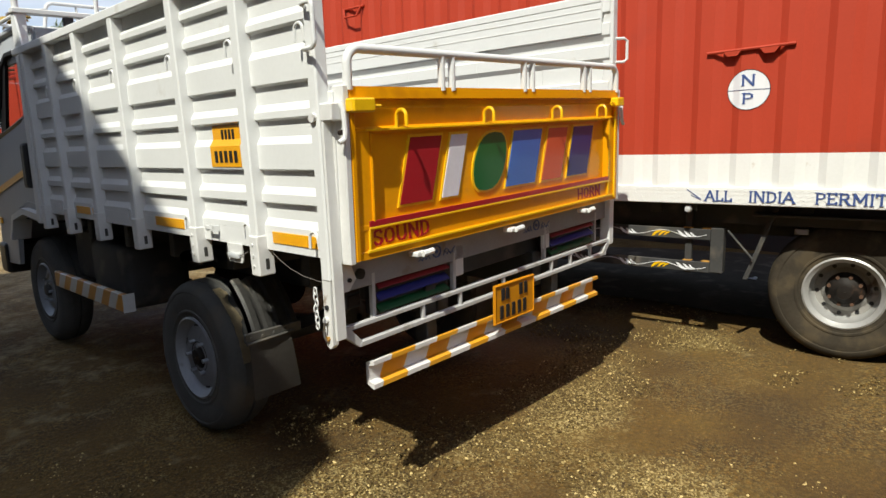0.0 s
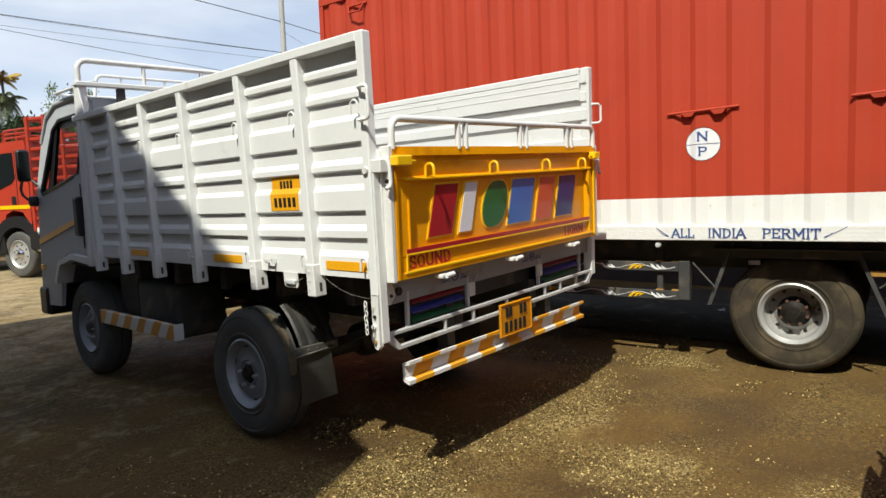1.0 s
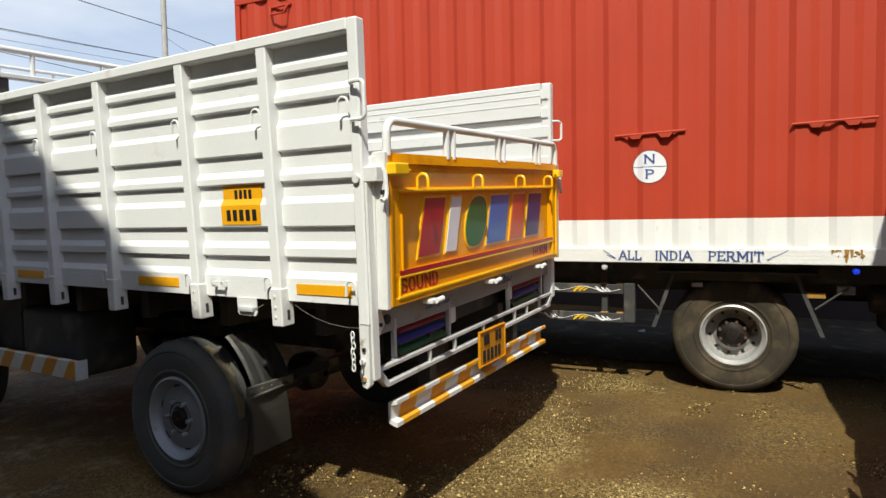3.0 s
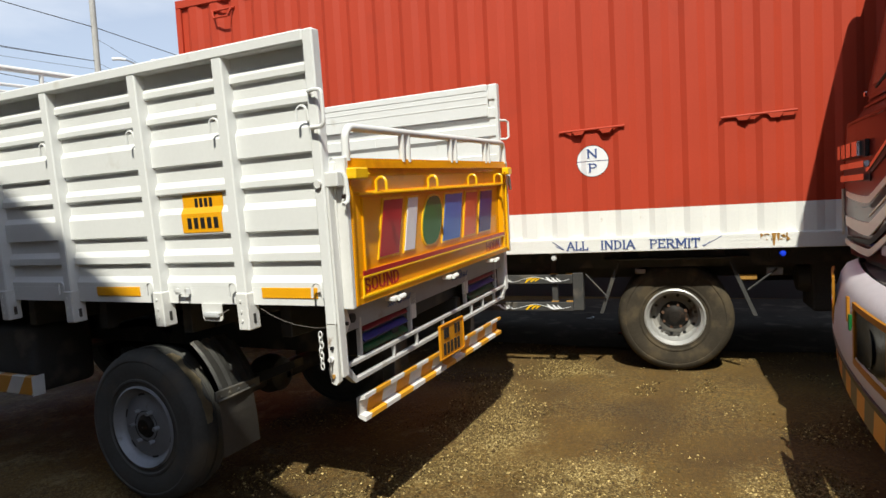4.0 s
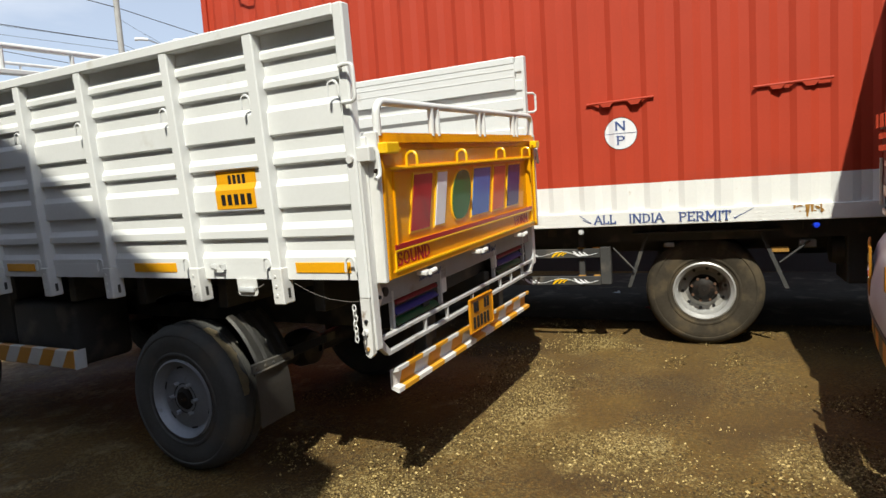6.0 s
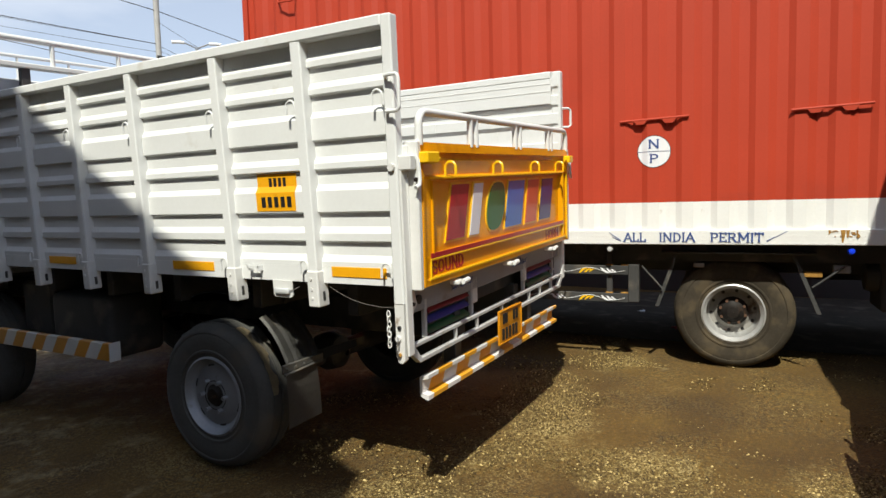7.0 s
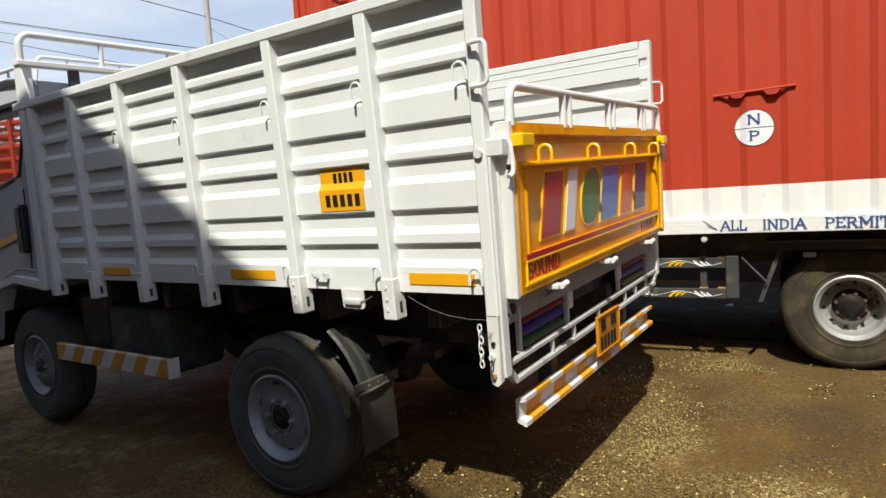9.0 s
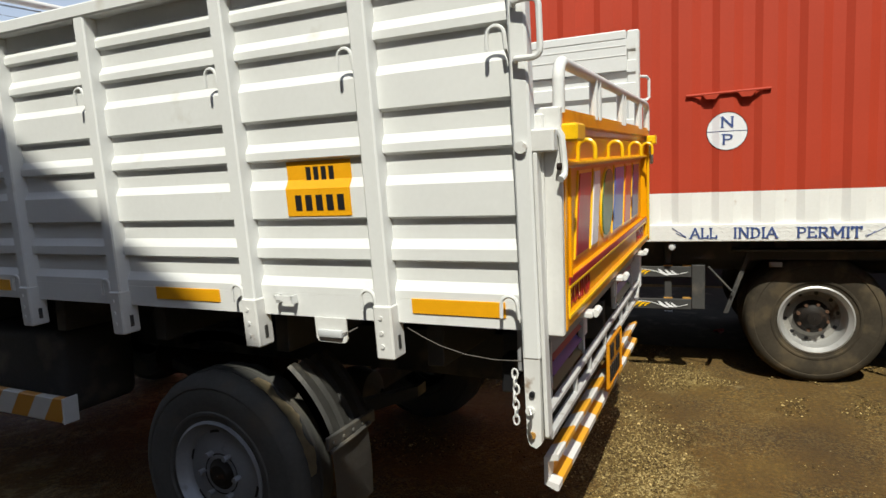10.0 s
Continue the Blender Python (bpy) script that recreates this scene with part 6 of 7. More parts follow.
        # cream bands, level towards the corner and climbing to the middle
        for z, wide, k, out in ((1.318, 0.020, 0.44, 0.98), (1.158, 0.036, 0.48, 1.00), (1.030, 0.020, 0.44, 1.02)):
            band = lambda f, z=z, k=k, out=out: z + climb(out * f, k) + 0.035 * max(0.0, (f - 0.55) / 0.45) ** 1.5
            part("painted_wave", patch(lambda f, band=band, wide=wide: band(f) + wide * (0.75 + 0.25 * math.sin(f * math.pi)), lambda f, band=band, wide=wide: band(f) - wide * (0.75 + 0.25 * math.sin(f * math.pi)), NC, NC + s * out, 0.008, 0.003, 0.03, n=26, thick=0.006), LORRY_CREAM, cab, bend=slew)
        # dark grille slots between them
        for z, h, k, ua, ub in ((1.264, 0.022, 0.46, 0.06, 0.80), (1.086, 0.018, 0.46, 0.06, 0.98)):
            slot = lambda f, z=z, k=k, ua=ua, ub=ub: z + climb(ua + (ub - ua) * f, k)
            part("grille_slot", patch(lambda f, slot=slot, h=h: slot(f) + h * (1 - 0.5 * f * f), lambda f, slot=slot, h=h: slot(f) - h * (1 - 0.8 * f * f), NC + s * ua, NC + s * ub, 0.007, 0.002, 0.03, n=20, thick=0.006), HUB_DARK, cab, bend=slew)
        part("slot_lip", patch(lambda f: 1.232 + climb(0.48 * f, 0.46), lambda f: 1.222 + climb(0.48 * f, 0.46), NC, NC + s * 0.48, 0.008, 0.005, 0.03, n=16, thick=0.006), LORRY_CREAM, cab, bend=slew)
        part("corner_strip", patch(one(1.385), one(1.10), NC + s * 1.03, NC + s * 1.10, 0.010, 0.014, 0.03, n=6), LORRY_CREAM, cab, "pale corner strip", bend=slew)
    for i in range(3):
        a = NC + 0.05 + 0.10 * i
        part("lettering_bar", patch(one(1.085), one(1.035), a, a + 0.07, -0.008, 0.010, 0.03, n=2), BUMPER_SILVER, cab, bend=slew)
    bump = part("front_bumper", shell([(0.575, plan(0.030, inset=0.065)), (0.62, plan(0.043, inset=0.07)), (0.74, plan(0.035, inset=0.085)), (0.88, plan(0.0, inset=0.11)), (0.935, plan(-0.03, inset=0.13)), (0.965, plan(-0.085, inset=0.16))], 0.03), BUMPER_SILVER, NOSE, "silver-lilac painted front bumper", smooth=True, bend=bent)
    part("lower_valance", shell([(0.430, plan(0.022, inset=0.055)), (0.580, plan(0.032, inset=0.060))], 0.02), HAZARD_DARK, bump, "orange and black striped valance", smooth=True, bend=bent)
    part("bumper_lip", shell([(0.560, plan(0.038, inset=0.062)), (0.590, plan(0.044, inset=0.062))], 0.012), TAPE_BLACK, bump, smooth=True, bend=bent)
    for s in (-1, 1):
        lamp = part("headlamp", patch(one(0.885), one(0.675), NC + s * 0.47, NC + s * 0.97, 0.029, 0.010, 0.09), DARK_GLASS, bump, "headlamp in an orange surround", bend=bent)
        for za, zb, fa, fb in ((0.885, 0.910, 0.44, 1.00), (0.650, 0.675, 0.44, 1.00), (0.675, 0.885, 0.44, 0.47), (0.675, 0.885, 0.97, 1.00)):
            part("headlamp_surround", patch(one(zb), one(za), NC + s * fa, NC + s * fb, 0.029, 0.016, 0.09, n=8), LAMP_AMBER, lamp, bend=bent)
        x = NC + s * 0.72
        part("reflector_bowl", lathe([(0.02, -0.035), (0.06, -0.02), (0.078, 0.0)], (x, front_y(x, 0.040, inset=0.09), 0.775), "y", 20), CHROME, lamp, smooth=True, bend=bent)
    for u, za, zb, paint in ((-0.22, 0.79, 0.90, LAMP_AMBER), (-0.28, 0.76, 0.83, GREEN)):
        part("painted_flash", patch(one(zb), one(za), NC + u - 0.018, NC + u + 0.018, 0.026, 0.010, 0.09, n=4), paint, bump, "small painted flash", bend=bent)
    # deck added to stop the sun between bumper and cab
    part("step_deck", loft([(0.880, plan(-0.12, inset=0.17)), (0.945, plan(-0.12, inset=0.17))]), BLACK, NOSE, "black deck added to stop sunlight behind the bumper", bend=bent)
    # tray made deeper to keep light off the ground beneath
    part("under_tray", box((NC - 0.9, -2.2, 0.34), (NC + 0.9, -0.20, 1.0), 0.01), BLACK, NOSE)
    part("lorry_body", box((NC - 1.2, -8.2, 0.95), (NC + 1.2, -2.35, 3.1), 0.02), LORRY_RED, NOSE, "red load body")
    part("chassis", box((NC - 0.5, -8.0, 0.65), (NC + 0.5, -2.2, 0.95)), BLACK, NOSE)
    for y in (-1.25, -6.2):
        for x, o in ((NC - 1.16, -1), (NC + 1.16, 1)):
            wheel(NOSE, (x, y, 0.50), 0.50, 0.26, 0.28, o, RUBBER, RIM, RUST, holes=8, nuts=8, dish=0.05)


build_nose()


# ---- far side of the yard ----
def build_far_truck():
    """An open red stake-sided lorry, its cab away to the side."""
    t = thing("stake_truck", pose(3.46, 16.3, 0, 0, 0, -71), "bright red slatted stake-bed truck with chrome hub", "truck")
    # own axes: x along the truck from the nose, y away across it
    out = [(0.10, 0.95), (0.10, 1.55), (0.16, 1.75), (0.34, 2.62), (0.44, 2.80), (0.62, 2.88), (1.36, 2.90), (1.40, 2.7), (1.40, 1.12), (1.36, 0.98), (1.30, 1.22), (1.14, 1.40), (0.86, 1.45), (0.62, 1.36), (0.50, 0.95)]
    cab = part("cab", prism(out, "y", 0.0, 2.2), FAR_RED, t, "red lorry cab with yellow line")
    part("lower_skirt", prism([(0.08, 0.52), (0.08, 0.98), (0.48, 0.98), (0.56, 0.52)], "y", -0.015, 2.215), TAPE_BLACK, cab)
    part("cab_step", box((1.30, -0.01, 0.62), (1.50, 0.3, 0.97), 0.01), TAPE_BLACK, cab)
    part("door_window", prism([(0.24, 1.82), (0.42, 2.56), (0.50, 2.64), (0.98, 2.66), (1.0, 2.12), (0.90, 2.02)], "y", -0.012, 0.02), DARK_GLASS, cab)
    part("windscreen", prism([(0.09, 1.72), (0.31, 2.62), (0.35, 2.62), (0.13, 1.72)], "y", 0.15, 2.05), DARK_GLASS, cab)
    part("yellow_line", box((0.12, -0.012, 1.47), (1.39, 0.0, 1.55)), YELLOW, cab)
    part("door_gap", box((1.03, -0.006, 1.45), (1.045, 0.0, 2.70)), TAPE_BLACK, cab)
    part("wing_mirror", box((-0.22, -0.30, 1.70), (-0.04, -0.16, 2.30), 0.04, segments=2), TAPE_BLACK, cab)
    part("mirror_arm", tube([(-0.13, -0.22, 2.30), (0.05, -0.12, 2.52), (0.40, -0.01, 2.62)], 0.02, n=6), TAPE_BLACK, cab)
    part("front_bumper", box((0.02, 0.0, 0.45), (0.46, 2.2, 0.74), 0.03), TAPE_BLACK, cab)
    part("door_handle", box((0.86, -0.02, 1.56), (0.98, 0.0, 1.74), 0.01), TAPE_BLACK, cab)
    part("arch", prism([(p[0], p[2]) for p in arc((0.90, 0, 0.52), 0.80, 8, 172, "xz", 12)] + [(p[0], p[2]) for p in arc((0.90, 0, 0.52), 0.57, 172, 8, "xz", 12)], "y", -0.03, 0.3), TAPE_BLACK, cab)
    stripe = stripes("yellow_white_guard_stripes", (0.75, 0.73, 0.7), (0.80, 0.45, 0.01), "X", 0.09)
    g = part("side_guard", box((1.50, -0.01, 0.98), (3.4, 0.03, 1.07)), stripe, t, "yellow and white striped guard")
    part("guard_bar", box((1.50, -0.01, 0.58), (3.4, 0.03, 0.68)), stripe, g)
    part("guard_end", box((1.50, -0.01, 0.68), (1.58, 0.03, 0.98)), stripe, g)
    part("chassis", box((0.3, 0.7, 0.6), (4.1, 1.5, 0.95)), BLACK, t)
    bed = part("stake_bed", box((1.46, 0.0, 1.0), (4.2, 2.25, 1.15)), FAR_RED, t, "red slatted timber and steel bed")
    for y in (0.0, 2.2):
        for i in range(11):
            part("slat", box((1.46, y, 1.22 + 0.205 * i), (4.2, y + 0.04, 1.290 + 0.205 * i), 0.012), FAR_RED, bed)
        for i in range(6):
            part("stake", box((1.48 + 0.50 * i, y - 0.03, 1.0), (1.55 + 0.50 * i, y + 0.05, 3.36)), FAR_RED, bed)
    for i in range(11):
        part("slat", box((1.42, 0.0, 1.22 + 0.205 * i), (1.46, 2.2, 1.290 + 0.205 * i)), FAR_RED, bed)
    # low rack over the cab
    for y in (0.06, 2.14):
        for z in (2.96, 3.04, 3.12):
            part("over_rail", tube([(0.62, y, z - 0.06), (0.70, y, z), (1.46, y, z + 0.02)], 0.022, n=6), FAR_RED, bed)
        for x in (0.72, 1.08):
            part("over_post", tube([(x, y, 2.86), (x, y, 3.13)], 0.02, n=6), FAR_RED, bed)
    for z in (3.04, 3.12):
        part("over_rail", tube([(0.64, 0.06, z - 0.03), (0.64, 2.14, z - 0.03)], 0.022, n=6), FAR_RED, bed)
    for y in (0.5, 1.1, 1.7):
        part("over_rail", tube([(1.46, y, 3.36), (2.8, y, 3.44), (4.2, y, 3.36)], 0.02, n=6), FAR_RED, bed)
    for x, y, o in ((0.90, 0.02, -1), (0.90, 2.18, 1), (3.45, 0.02, -1), (3.45, 2.18, 1)):
        w = wheel(t, (0, 0, 0), 0.50, 0.27, 0.29, o, RUBBER, RIM_SILVER, CHROME, holes=8, nuts=8, dish=0.03)
        w.matrix_basis = Matrix.Translation((x, y, 0.50)) @ Matrix.Rotation(radians(90), 4, "Z")


build_far_truck()


def build_car():
    c = thing("parked_car", pose(3.66, 17.6, 0, 0, 0, -64) @ Matrix.Scale(1.24, 4), "dark blue parked hatchback car", "car")
    def taper(v):
        """The upper body leans in to the roof and the nose rounds off."""
        k = max(0.0, v.z - 0.92) * 0.34
        nose = 0.16 * max(0.0, (v.x + 0.55) / 0.55) ** 2
        return Vector((v.x - nose * ((v.y - 0.825) / 0.825) ** 2, v.y + (k + 0.4 * nose) * (1 if v.y < 0.825 else -1), v.z))
    out = [(-3.6, 0.35), (-3.62, 0.70), (-3.58, 0.98), (-3.45, 1.10), (-3.2, 1.44), (-2.9, 1.53), (-1.75, 1.54), (-1.55, 1.49), (-0.98, 1.09), (-0.55, 1.03), (-0.15, 0.93), (-0.04, 0.82), (0.0, 0.66), (0.0, 0.42), (-0.05, 0.30), (-0.42, 0.30), (-0.46, 0.50), (-0.60, 0.62), (-0.90, 0.62), (-1.04, 0.50), (-1.08, 0.28), (-2.60, 0.28), (-2.66, 0.50), (-2.80, 0.62), (-3.10, 0.62), (-3.24, 0.50), (-3.28, 0.32)]
    body = part("body", prism(out, "y", 0.0, 1.65), CAR_BLUE, c, "dark blue car body", bend=taper)
    part("side_window", prism([(-3.05, 1.10), (-2.85, 1.46), (-1.75, 1.48), (-1.20, 1.11)], "y", -0.008, 1.658), DARK_GLASS, body, bend=taper)
    part("windscreen", prism([(-1.02, 1.105), (-1.56, 1.485), (-1.545, 1.505), (-0.98, 1.115)], "y", 0.06, 1.59), DARK_GLASS, body, bend=taper)
    for y in (0.02, 1.33):
        part("headlamp", box((-0.36, y - 0.03, 0.68), (0.012, y + 0.30, 0.84), 0.05, segments=2), LENS, body, "clear headlamp", smooth=True, bend=taper)
    part("grille", box((-0.02, 0.45, 0.45), (0.02, 1.2, 0.68)), TAPE_BLACK, body)
    part("wing_mirror", box((-1.30, -0.16, 1.06), (-1.16, 0.02, 1.18), 0.03, segments=2), CAR_BLUE, body, smooth=True)
    for s in (-0.75, -2.95):
        for y, o in ((0.0, -1), (1.65, 1)):
            w = wheel(c, (0, 0, 0), 0.30, 0.18, 0.19, o, RUBBER, RIM_SILVER, RIM, holes=5, nuts=4, dish=0.02)
            w.matrix_basis = Matrix.Translation((s, y, 0.30)) @ Matrix.Rotation(radians(90), 4, "Z")


build_car()


def leaf_cloud(rng, centre, size, count, leaf, verts, faces):
    """Leaves in clumps that fill an uneven blob."""
    clumps = []
    for _ in range(max(6, count // 70)):
        v = Vector((rng.gauss(0, 1), rng.gauss(0, 1), rng.gauss(0, 1))).normalized() * rng.uniform(0.45, 1.0)
        clumps.append((Vector(centre) + Vector((v.x * size[0], v.y * size[1], v.z * size[2])), rng.uniform(0.16, 0.34) * min(size)))
    for _ in range(count):
        c, r = rng.choice(clumps)
        p = c + Vector((rng.gauss(0, r), rng.gauss(0, r), rng.gauss(0, r * 0.8)))
        q = Euler((rng.random() * 6.3, rng.random() * 6.3, rng.random() * 6.3)).to_matrix()
        s = leaf * rng.uniform(0.6, 1.4)
        k = len(verts)
        for a, b in ((-1, 0), (0, -0.45), (1, 0), (0, 0.45)):
            verts.append(p + q @ Vector((a * s, b * s, 0.1 * s * a)))
        faces.append((k, k + 1, k + 2, k + 3))


def tree(x, y, height, spread, seed, label, leaf=0.13, count=12000, airy=1.0, material=None):
    rng = random.Random(seed)
    t = thing("tree", pose(x, y, 0), label, "tree", group="trees beyond the yard")
    bm = tube([(0, 0, -0.1), (0.1, 0.05, height * 0.3), (0.05, 0.1, height * 0.55)], 0.16)
    tips = []
    for i in range(8):
        a = 2 * math.pi * i / 8 + rng.random()
        r = spread * rng.uniform(0.4, 0.8)
        tip = (r * math.cos(a), r * math.sin(a), height * rng.uniform(0.55, 0.9))
        tube([(0.08, 0.05, height * rng.uniform(0.3, 0.5)), (tip[0] * 0.5, tip[1] * 0.5, (height * 0.45 + tip[2]) / 2), tip], 0.05, bm, n=6)
        tips.append(tip)
    part("trunk", bm, BARK, t, smooth=True)
    verts, faces = [], []
    for tip in tips + [(0, 0, height * 0.8)]:
        leaf_cloud(rng, tip, (spread * 0.5 * airy, spread * 0.5 * airy, height * 0.2), count // 9, leaf, verts, faces)
    me = bpy.data.meshes.new("crown")
    me.from_pydata([tuple(v) for v in verts], [], faces)
    me.materials.append(material or LEAF)
    crown = new("crown", me)
    crown.parent = t
    crown["kind"] = "stuff"
    return t


def palm(x, y, height, seed):
    rng = random.Random(seed)
    t = thing("coconut_palm", pose(x, y, 0), "coconut palm with green and yellowing fronds", "palm tree", group="trees beyond the yard")
    top = Vector((-0.5, 0.0, height))
    part("trunk", tube([(0.5, 0, -0.1), (0.25, 0, height * 0.35), (-0.15, 0, height * 0.7), tuple(top), (-0.55, 0, height + 2.2)], 0.13, n=8), BARK, t, smooth=True)
    for tier, (n, dz, dry) in enumerate(((17, 0.0, False), (14, 0.5, False), (14, 2.2, True))):
        for i in range(n):
            a = 2 * math.pi * (i + 0.5 * tier + 0.3 * rng.random()) / n
            length, lift = (rng.uniform(1.3, 2.4), rng.uniform(-1.1, 2.0)) if tier < 2 else (rng.uniform(1.0, 1.8), rng.uniform(-0.3, 1.5))
            bm = bmesh.new()
            base = top + Vector((0, 0, dz))
            pts = []
            for k in range(9):
                f = k / 8
                pts.append(base + Vector((math.cos(a) * length * f, math.sin(a) * length * f, lift * f * 1.2 - 1.9 * f * f * (1.0 if tier < 2 else 0.55))))
            tube([tuple(p) for p in pts], 0.018, bm, n=5)
            side = Vector((-math.sin(a), math.cos(a), 0))
            for k in range(1, 26):
                f = k / 26 * 8
                j = min(7, int(f))
                p = pts[j].lerp(pts[j + 1], f - j)
                d = (pts[j + 1] - pts[j]).normalized()
                ll = 0.62 * math.sin(math.pi * (0.12 + 0.80 * k / 26))
                for s in (-1, 1):
                    tip = p + (side * s * 0.75 + d * 0.5 + Vector((0, 0, -0.55 - 0.2 * rng.random()))).normalized() * ll
                    vs = [bm.verts.new(q) for q in (p, p + d * 0.10, tip + d * 0.03, tip)]
                    bm.faces.new(vs)
            part("frond", bm, LEAF_DRY if dry else LEAF_PALM, t)


def polar(az, dist, base=(-0.45, -0.1)):
    return base[0] + dist * math.sin(radians(az)), base[1] + dist * math.cos(radians(az))


palm(*polar(15.4, 80), 13.0, 2)
for az, d, h, sp, sd in ((11.9, 60, 9.6, 3.0, 11), (13.0, 52, 7.2, 2.4, 12), (16.0, 66, 8.0, 1.1, 13), (14.5, 46, 5.4, 2.6, 14), (12.6, 44, 6.6, 2.6, 16), (16.6, 46, 6.9, 2.4, 15), (10.0, 50, 7.0, 3.0, 18), (7.0, 50, 7.0, 3.0, 20),
                       (19.5, 50, 4.8, 2.6, 22), (23.5, 40, 4.2, 3.0, 17), (28.5, 45, 4.4, 3.2, 19)):
    x, y = polar(az, d)
    tree(x, y, h, sp, sd, "broad-leaved green tree behind the yard")
x, y = polar(19.6, 40)
tree(x, y, 8.1, 1.7, 21, "thin airy tree with sparse light crown", leaf=0.085, count=3600, material=LEAF_LIGHT)


def hedge():
    rng = random.Random(31)
    verts, faces = [], []
    for i in range(26):
        x, y = polar(4 + 0.9 * i, 26 + 1.5 * math.sin(i))
        leaf_cloud(rng, (x, y, 0.7), (0.8, 0.8, 0.7), 420, 0.10, verts, faces)
    for i in range(15):
        x, y = polar(5.5 + 0.85 * i, 42 + 2.5 * math.sin(2.1 * i))
        leaf_cloud(rng, (x, y, 2.4 + 0.5 * math.sin(1.7 * i)), (1.3, 1.3, 2.2), 1500, 0.15, verts, faces)
    me = bpy.data.meshes.new("bushes")
    me.from_pydata([tuple(v) for v in verts], [], faces)
    me.materials.append(LEAF_OLIVE)
    tagged(new("bushes", me), "low green bushes along the edge of the yard", "bushes", kind="stuff")


hedge()


def build_lines():
    px, py = polar(36.0, 24.45)
    pole = thing("utility_pole", pose(px, py, 0), "grey concrete utility pole with cross arm and cables", "utility pole")
    part("pole_shaft", tube([(0, 0, -0.2), (0, 0, 11.4)], 0.095, n=12), CONCRETE, pole, smooth=True)
    part("cross_arm", box((-0.8, -0.05, 10.7), (0.8, 0.05, 10.8)), STEEL, pole)
    for sx in (-0.7, 0.0, 0.7):
        part("insulator", disc(0.05, 0.14, (sx, 0, 10.88), "z", 10), SIGN_WHITE, pole)
    part("cable_box", box((-0.16, -0.14, 6.25), (0.16, -0.08, 6.55), 0.02), BLACK, pole)

    def span(az0, el0, d0, az1, el1, d1, sag, r=0.02):
        a, b = polar(az0, d0), polar(az1, d1)
        p, q = Vector((*a, 1.38 + d0 * math.tan(radians(el0)))), Vector((*b, 1.38 + d1 * math.tan(radians(el1))))
        pts = []
        for i in range(15):
            f = i / 14
            v = p.lerp(q, f)
            v.z -= sag * 4 * f * (1 - f)
            pts.append(tuple(v))
        tagged(part("overhead_cable", tube(pts, r, n=5), WIRE), "thin black overhead cable", "cable", "overhead cables")

    span(2, 20.6, 24.5, 36.1, 15.3, 24.42, 0.15, 0.015)
    span(36.1, 15.3, 24.42, 62, 7.0, 40, 0.05, 0.014)
    span(2, 14.6, 24.5, 36.0, 12.85, 24.42, 0.05, 0.013)
    span(2, 14.75, 24.6, 36.0, 12.85, 24.42, 0.12, 0.006)
    span(2, 13.9, 24.5, 36.0, 12.25, 24.42, 0.08, 0.006)
    span(2, 14.6, 20.5, 45, 8.9, 20.5, 0.10, 0.008)
    span(36.1, 14.5, 24.42, 46, 9.5, 34, 0.15, 0.006)
    span(36.0, 12.75, 24.42, 50, 7.5, 36, 0.20, 0.007)
    span(36.0, 12.4, 24.42, 52, 7.0, 36, 0.25, 0.006)
    lx, ly = polar(39.17, 30.36)
    lamp = thing("street_lamp", pose(lx, ly, 0), "twin-arm street lamp post with grey heads", "street lamp")
    part("lamp_post", tube([(0, 0, -0.2), (0, 0, 8.3)], 0.07), STEEL, lamp)
    for s in (-1, 1):
        u = Vector((math.cos(radians(-40)), math.sin(radians(-40)), 0)) * s
        arm = part("lamp_arm", tube([(0, 0, 8.25), tuple(u * 0.45 + Vector((0, 0, 8.45))), tuple(u * 0.55 + Vector((0, 0, 8.47)))], 0.03, n=6), STEEL, lamp)
        part("lamp_head", tube([tuple(u * 0.5 + Vector((0, 0, 8.47))), tuple(u * 0.75 + Vector((0, 0, 8.49))), tuple(u * 1.02 + Vector((0, 0, 8.47)))], 0.07, n=8), SIGN_WHITE, arm)


build_lines()


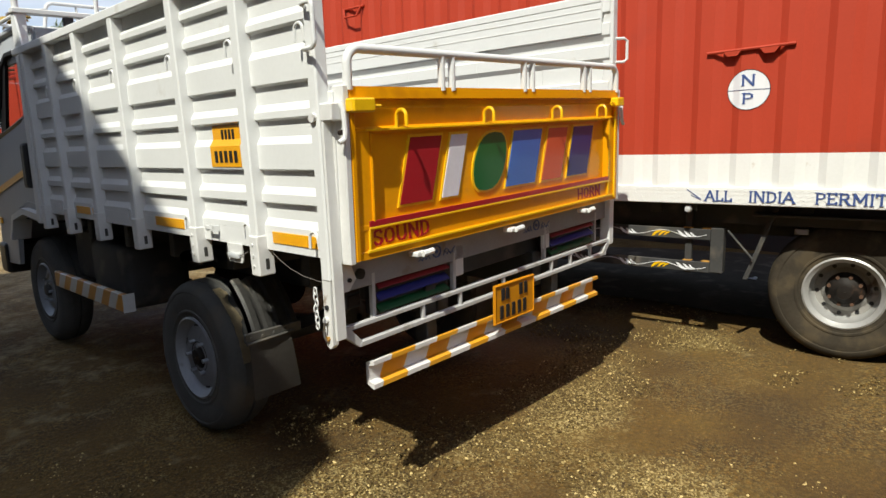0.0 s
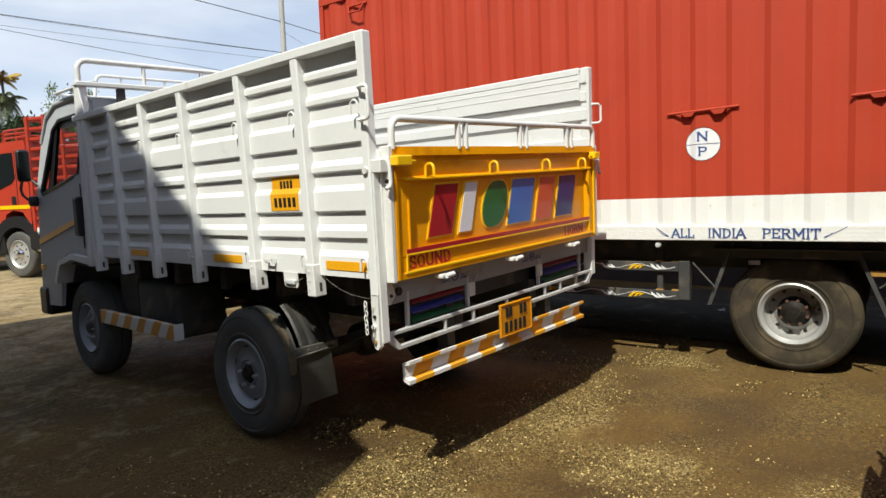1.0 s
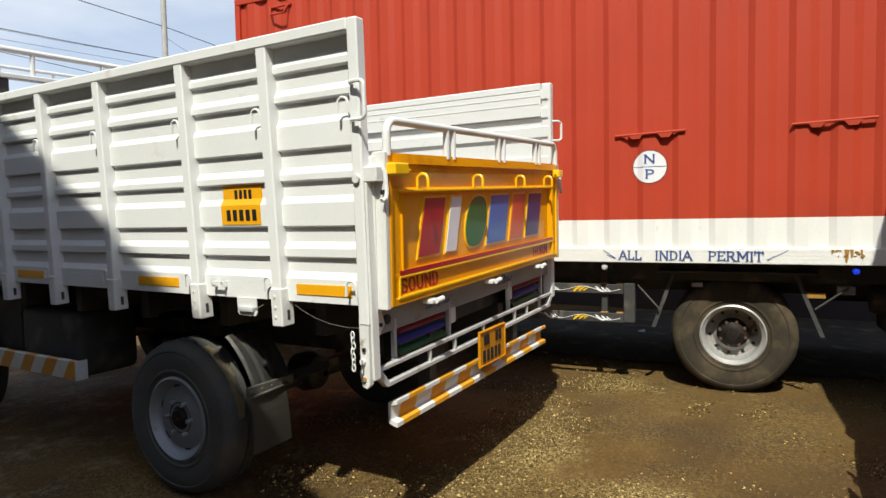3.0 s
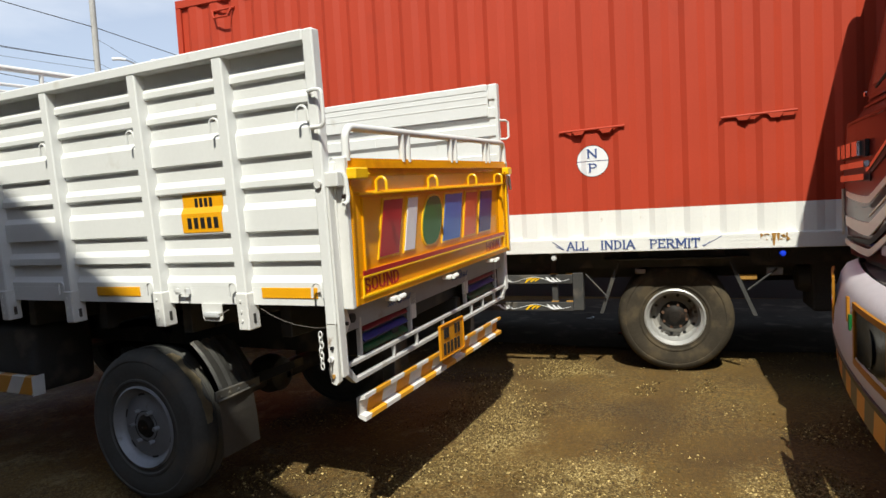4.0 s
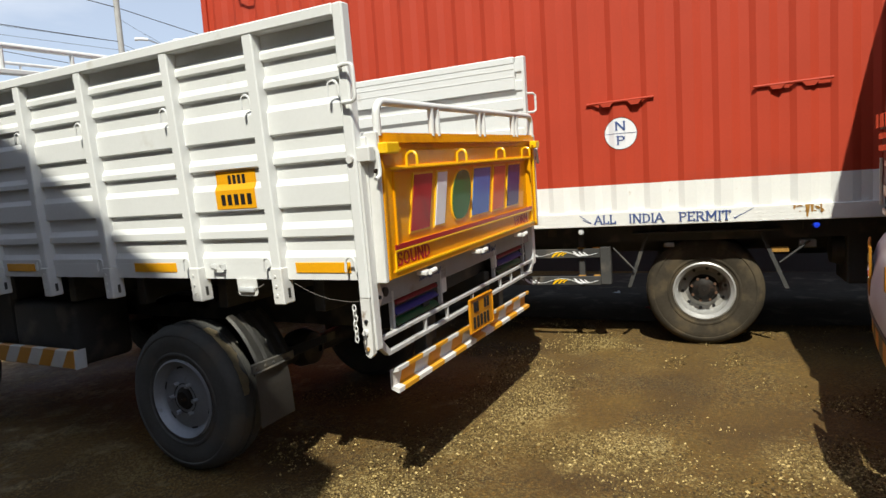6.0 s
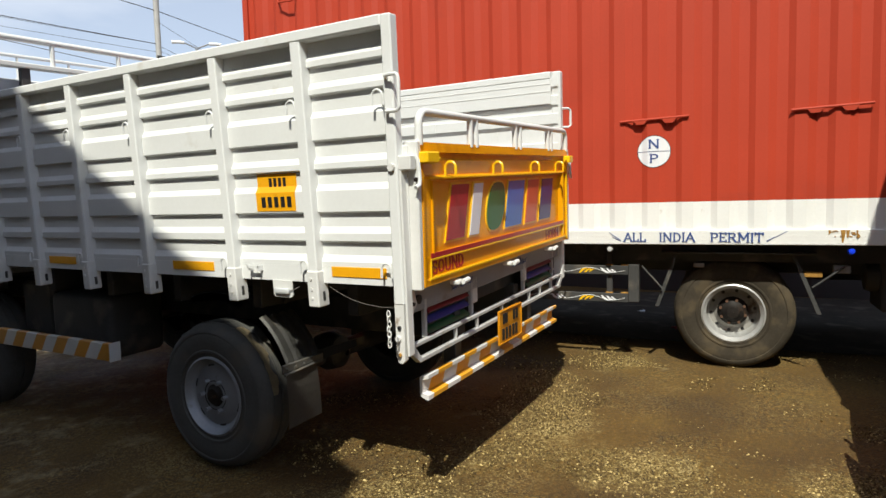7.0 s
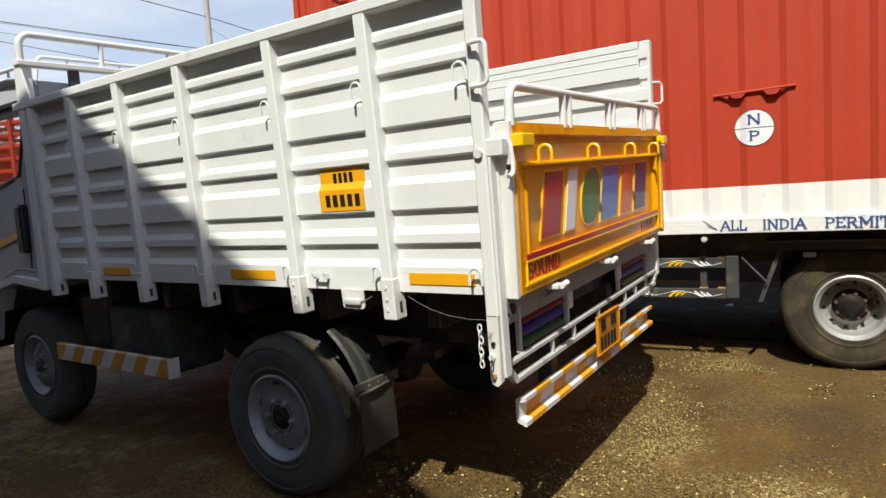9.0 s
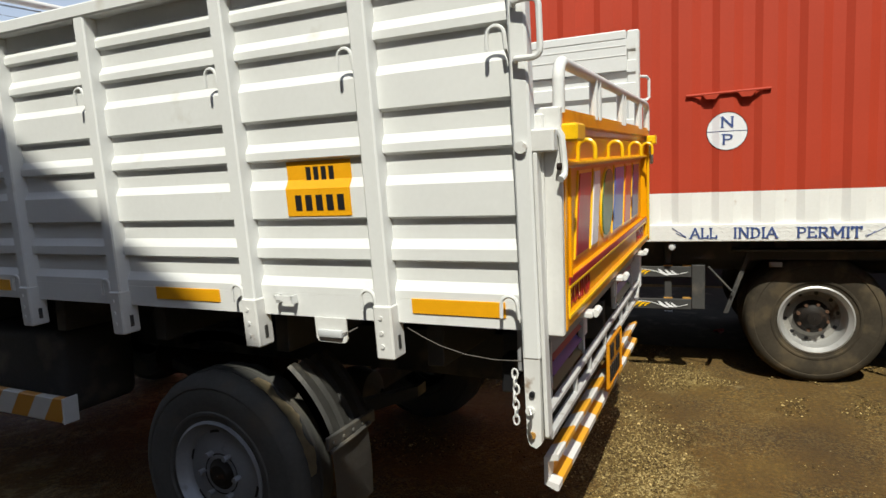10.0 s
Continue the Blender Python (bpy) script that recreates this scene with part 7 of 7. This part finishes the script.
# ---- east wall, and unseen blocks added against sun and sky ----
def build_walls():
    wall = part("wall_east", box((8.6, -14, -0.1), (8.85, 7.0, 2.6)), WALLPALE)
    tagged(wall, "grey rendered yard wall behind the lorries", "wall", kind="structure")
    # Unseen wall, added to cut the low sky fill from the west.
    tall = part("wall_far_west", box((-9.2, -13.0, -0.1), (-8.9, 46.0, 7.6)), WALLPAINT)
    tagged(tall, "unseen tall grey wall added to block low western sky light", "wall", kind="structure")
    # Unseen southern wall, added for weaker fill and darker reflections.
    south = part("wall_south", box((-8.9, -13.0, -0.1), (8.6, -12.7, 4.5)), WALLPAINT)
    tagged(south, "unseen grey wall added to block low southern sky light", "wall", kind="structure")
    # Unseen block, added so that its roofline casts the truck's shadow.
    plan_pts = [(-2.75, 0.72), (-1.50, 3.66), (-1.50, 4.0), (-1.50, 8.32), (-5.2, 8.32), (-5.2, 4.0), (-5.2, 0.52)]
    bm = bmesh.new()
    tops = [6.545, 6.42, 6.37, 4.35, 4.35, 6.37, 6.545]
    low = [bm.verts.new((x, y, -0.05)) for x, y in plan_pts]
    high = [bm.verts.new((x, y, z)) for (x, y), z in zip(plan_pts, tops)]
    for i in range(7):
        j = (i + 1) % 7
        bm.faces.new((low[i], low[j], high[j], high[i]))
    bm.faces.new(low[::-1])
    for q in ((0, 1, 2), (0, 2, 5), (0, 5, 6), (2, 3, 4), (2, 4, 5)):
        bm.faces.new([high[k] for k in q])
    shade_block = part("wall_west", bm, WALLPALE)
    tagged(shade_block, "unseen grey block added to cast the shadow on the truck", "wall", kind="structure")
    # Unseen lower block, added to hold sky light off the cab.
    low = part("wall_west_low", box((-1.495, 5.0, -0.05), (-0.05, 8.2, 3.86)), WALLPAINT)
    tagged(low, "unseen lower block added to keep sky light off the cab", "wall", kind="structure")


build_walls()


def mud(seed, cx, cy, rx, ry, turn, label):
    """A flat sheet of black mud, darkened as shade, with a ragged outline."""
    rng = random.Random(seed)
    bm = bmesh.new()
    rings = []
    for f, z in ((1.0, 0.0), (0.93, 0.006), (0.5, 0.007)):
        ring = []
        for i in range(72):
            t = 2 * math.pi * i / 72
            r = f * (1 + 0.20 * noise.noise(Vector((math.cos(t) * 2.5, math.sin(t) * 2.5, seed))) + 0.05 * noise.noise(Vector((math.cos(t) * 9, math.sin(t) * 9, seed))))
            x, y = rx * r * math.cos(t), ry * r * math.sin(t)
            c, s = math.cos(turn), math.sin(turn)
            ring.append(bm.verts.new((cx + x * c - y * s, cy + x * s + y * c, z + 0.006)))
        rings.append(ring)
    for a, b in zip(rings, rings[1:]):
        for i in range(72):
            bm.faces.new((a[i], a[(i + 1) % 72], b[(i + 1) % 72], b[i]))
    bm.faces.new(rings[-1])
    tagged(part("oily_mud", bm, SHADED_MUD, smooth=True), label, "ground", kind="structure")


# Lies along the container's shadow: wet mud plus shade painted black.
mud(3, 6.85, 1.2, 1.55, 4.8, 0.09, "black oily mud under the container lorry, its shade put into the colour")


def scrap(x, y, z, size, material, label, seed):
    """A crumpled bit of wrapper."""
    rng = random.Random(seed)
    bm = bmesh.new()
    grid = [[bm.verts.new((x + size * (i - 1.5) * 0.4 + rng.uniform(-1, 1) * size * 0.1, y + size * (j - 1.5) * 0.3, z + size * 0.25 * rng.random())) for i in range(4)] for j in range(4)]
    for a, b in zip(grid, grid[1:]):
        for i in range(3):
            bm.faces.new((a[i], a[i + 1], b[i + 1], b[i]))
    bmesh.ops.solidify(bm, geom=bm.faces[:], thickness=0.001)
    tagged(part("litter_scrap", bm, material), label, "litter")


scrap(5.95, 1.55, 0.012, 0.10, CRIMSON, "crumpled red wrapper on black mud", 1)
scrap(6.75, 2.05, 0.012, 0.09, SIGN_WHITE, "crumpled white paper scrap on black mud", 2)
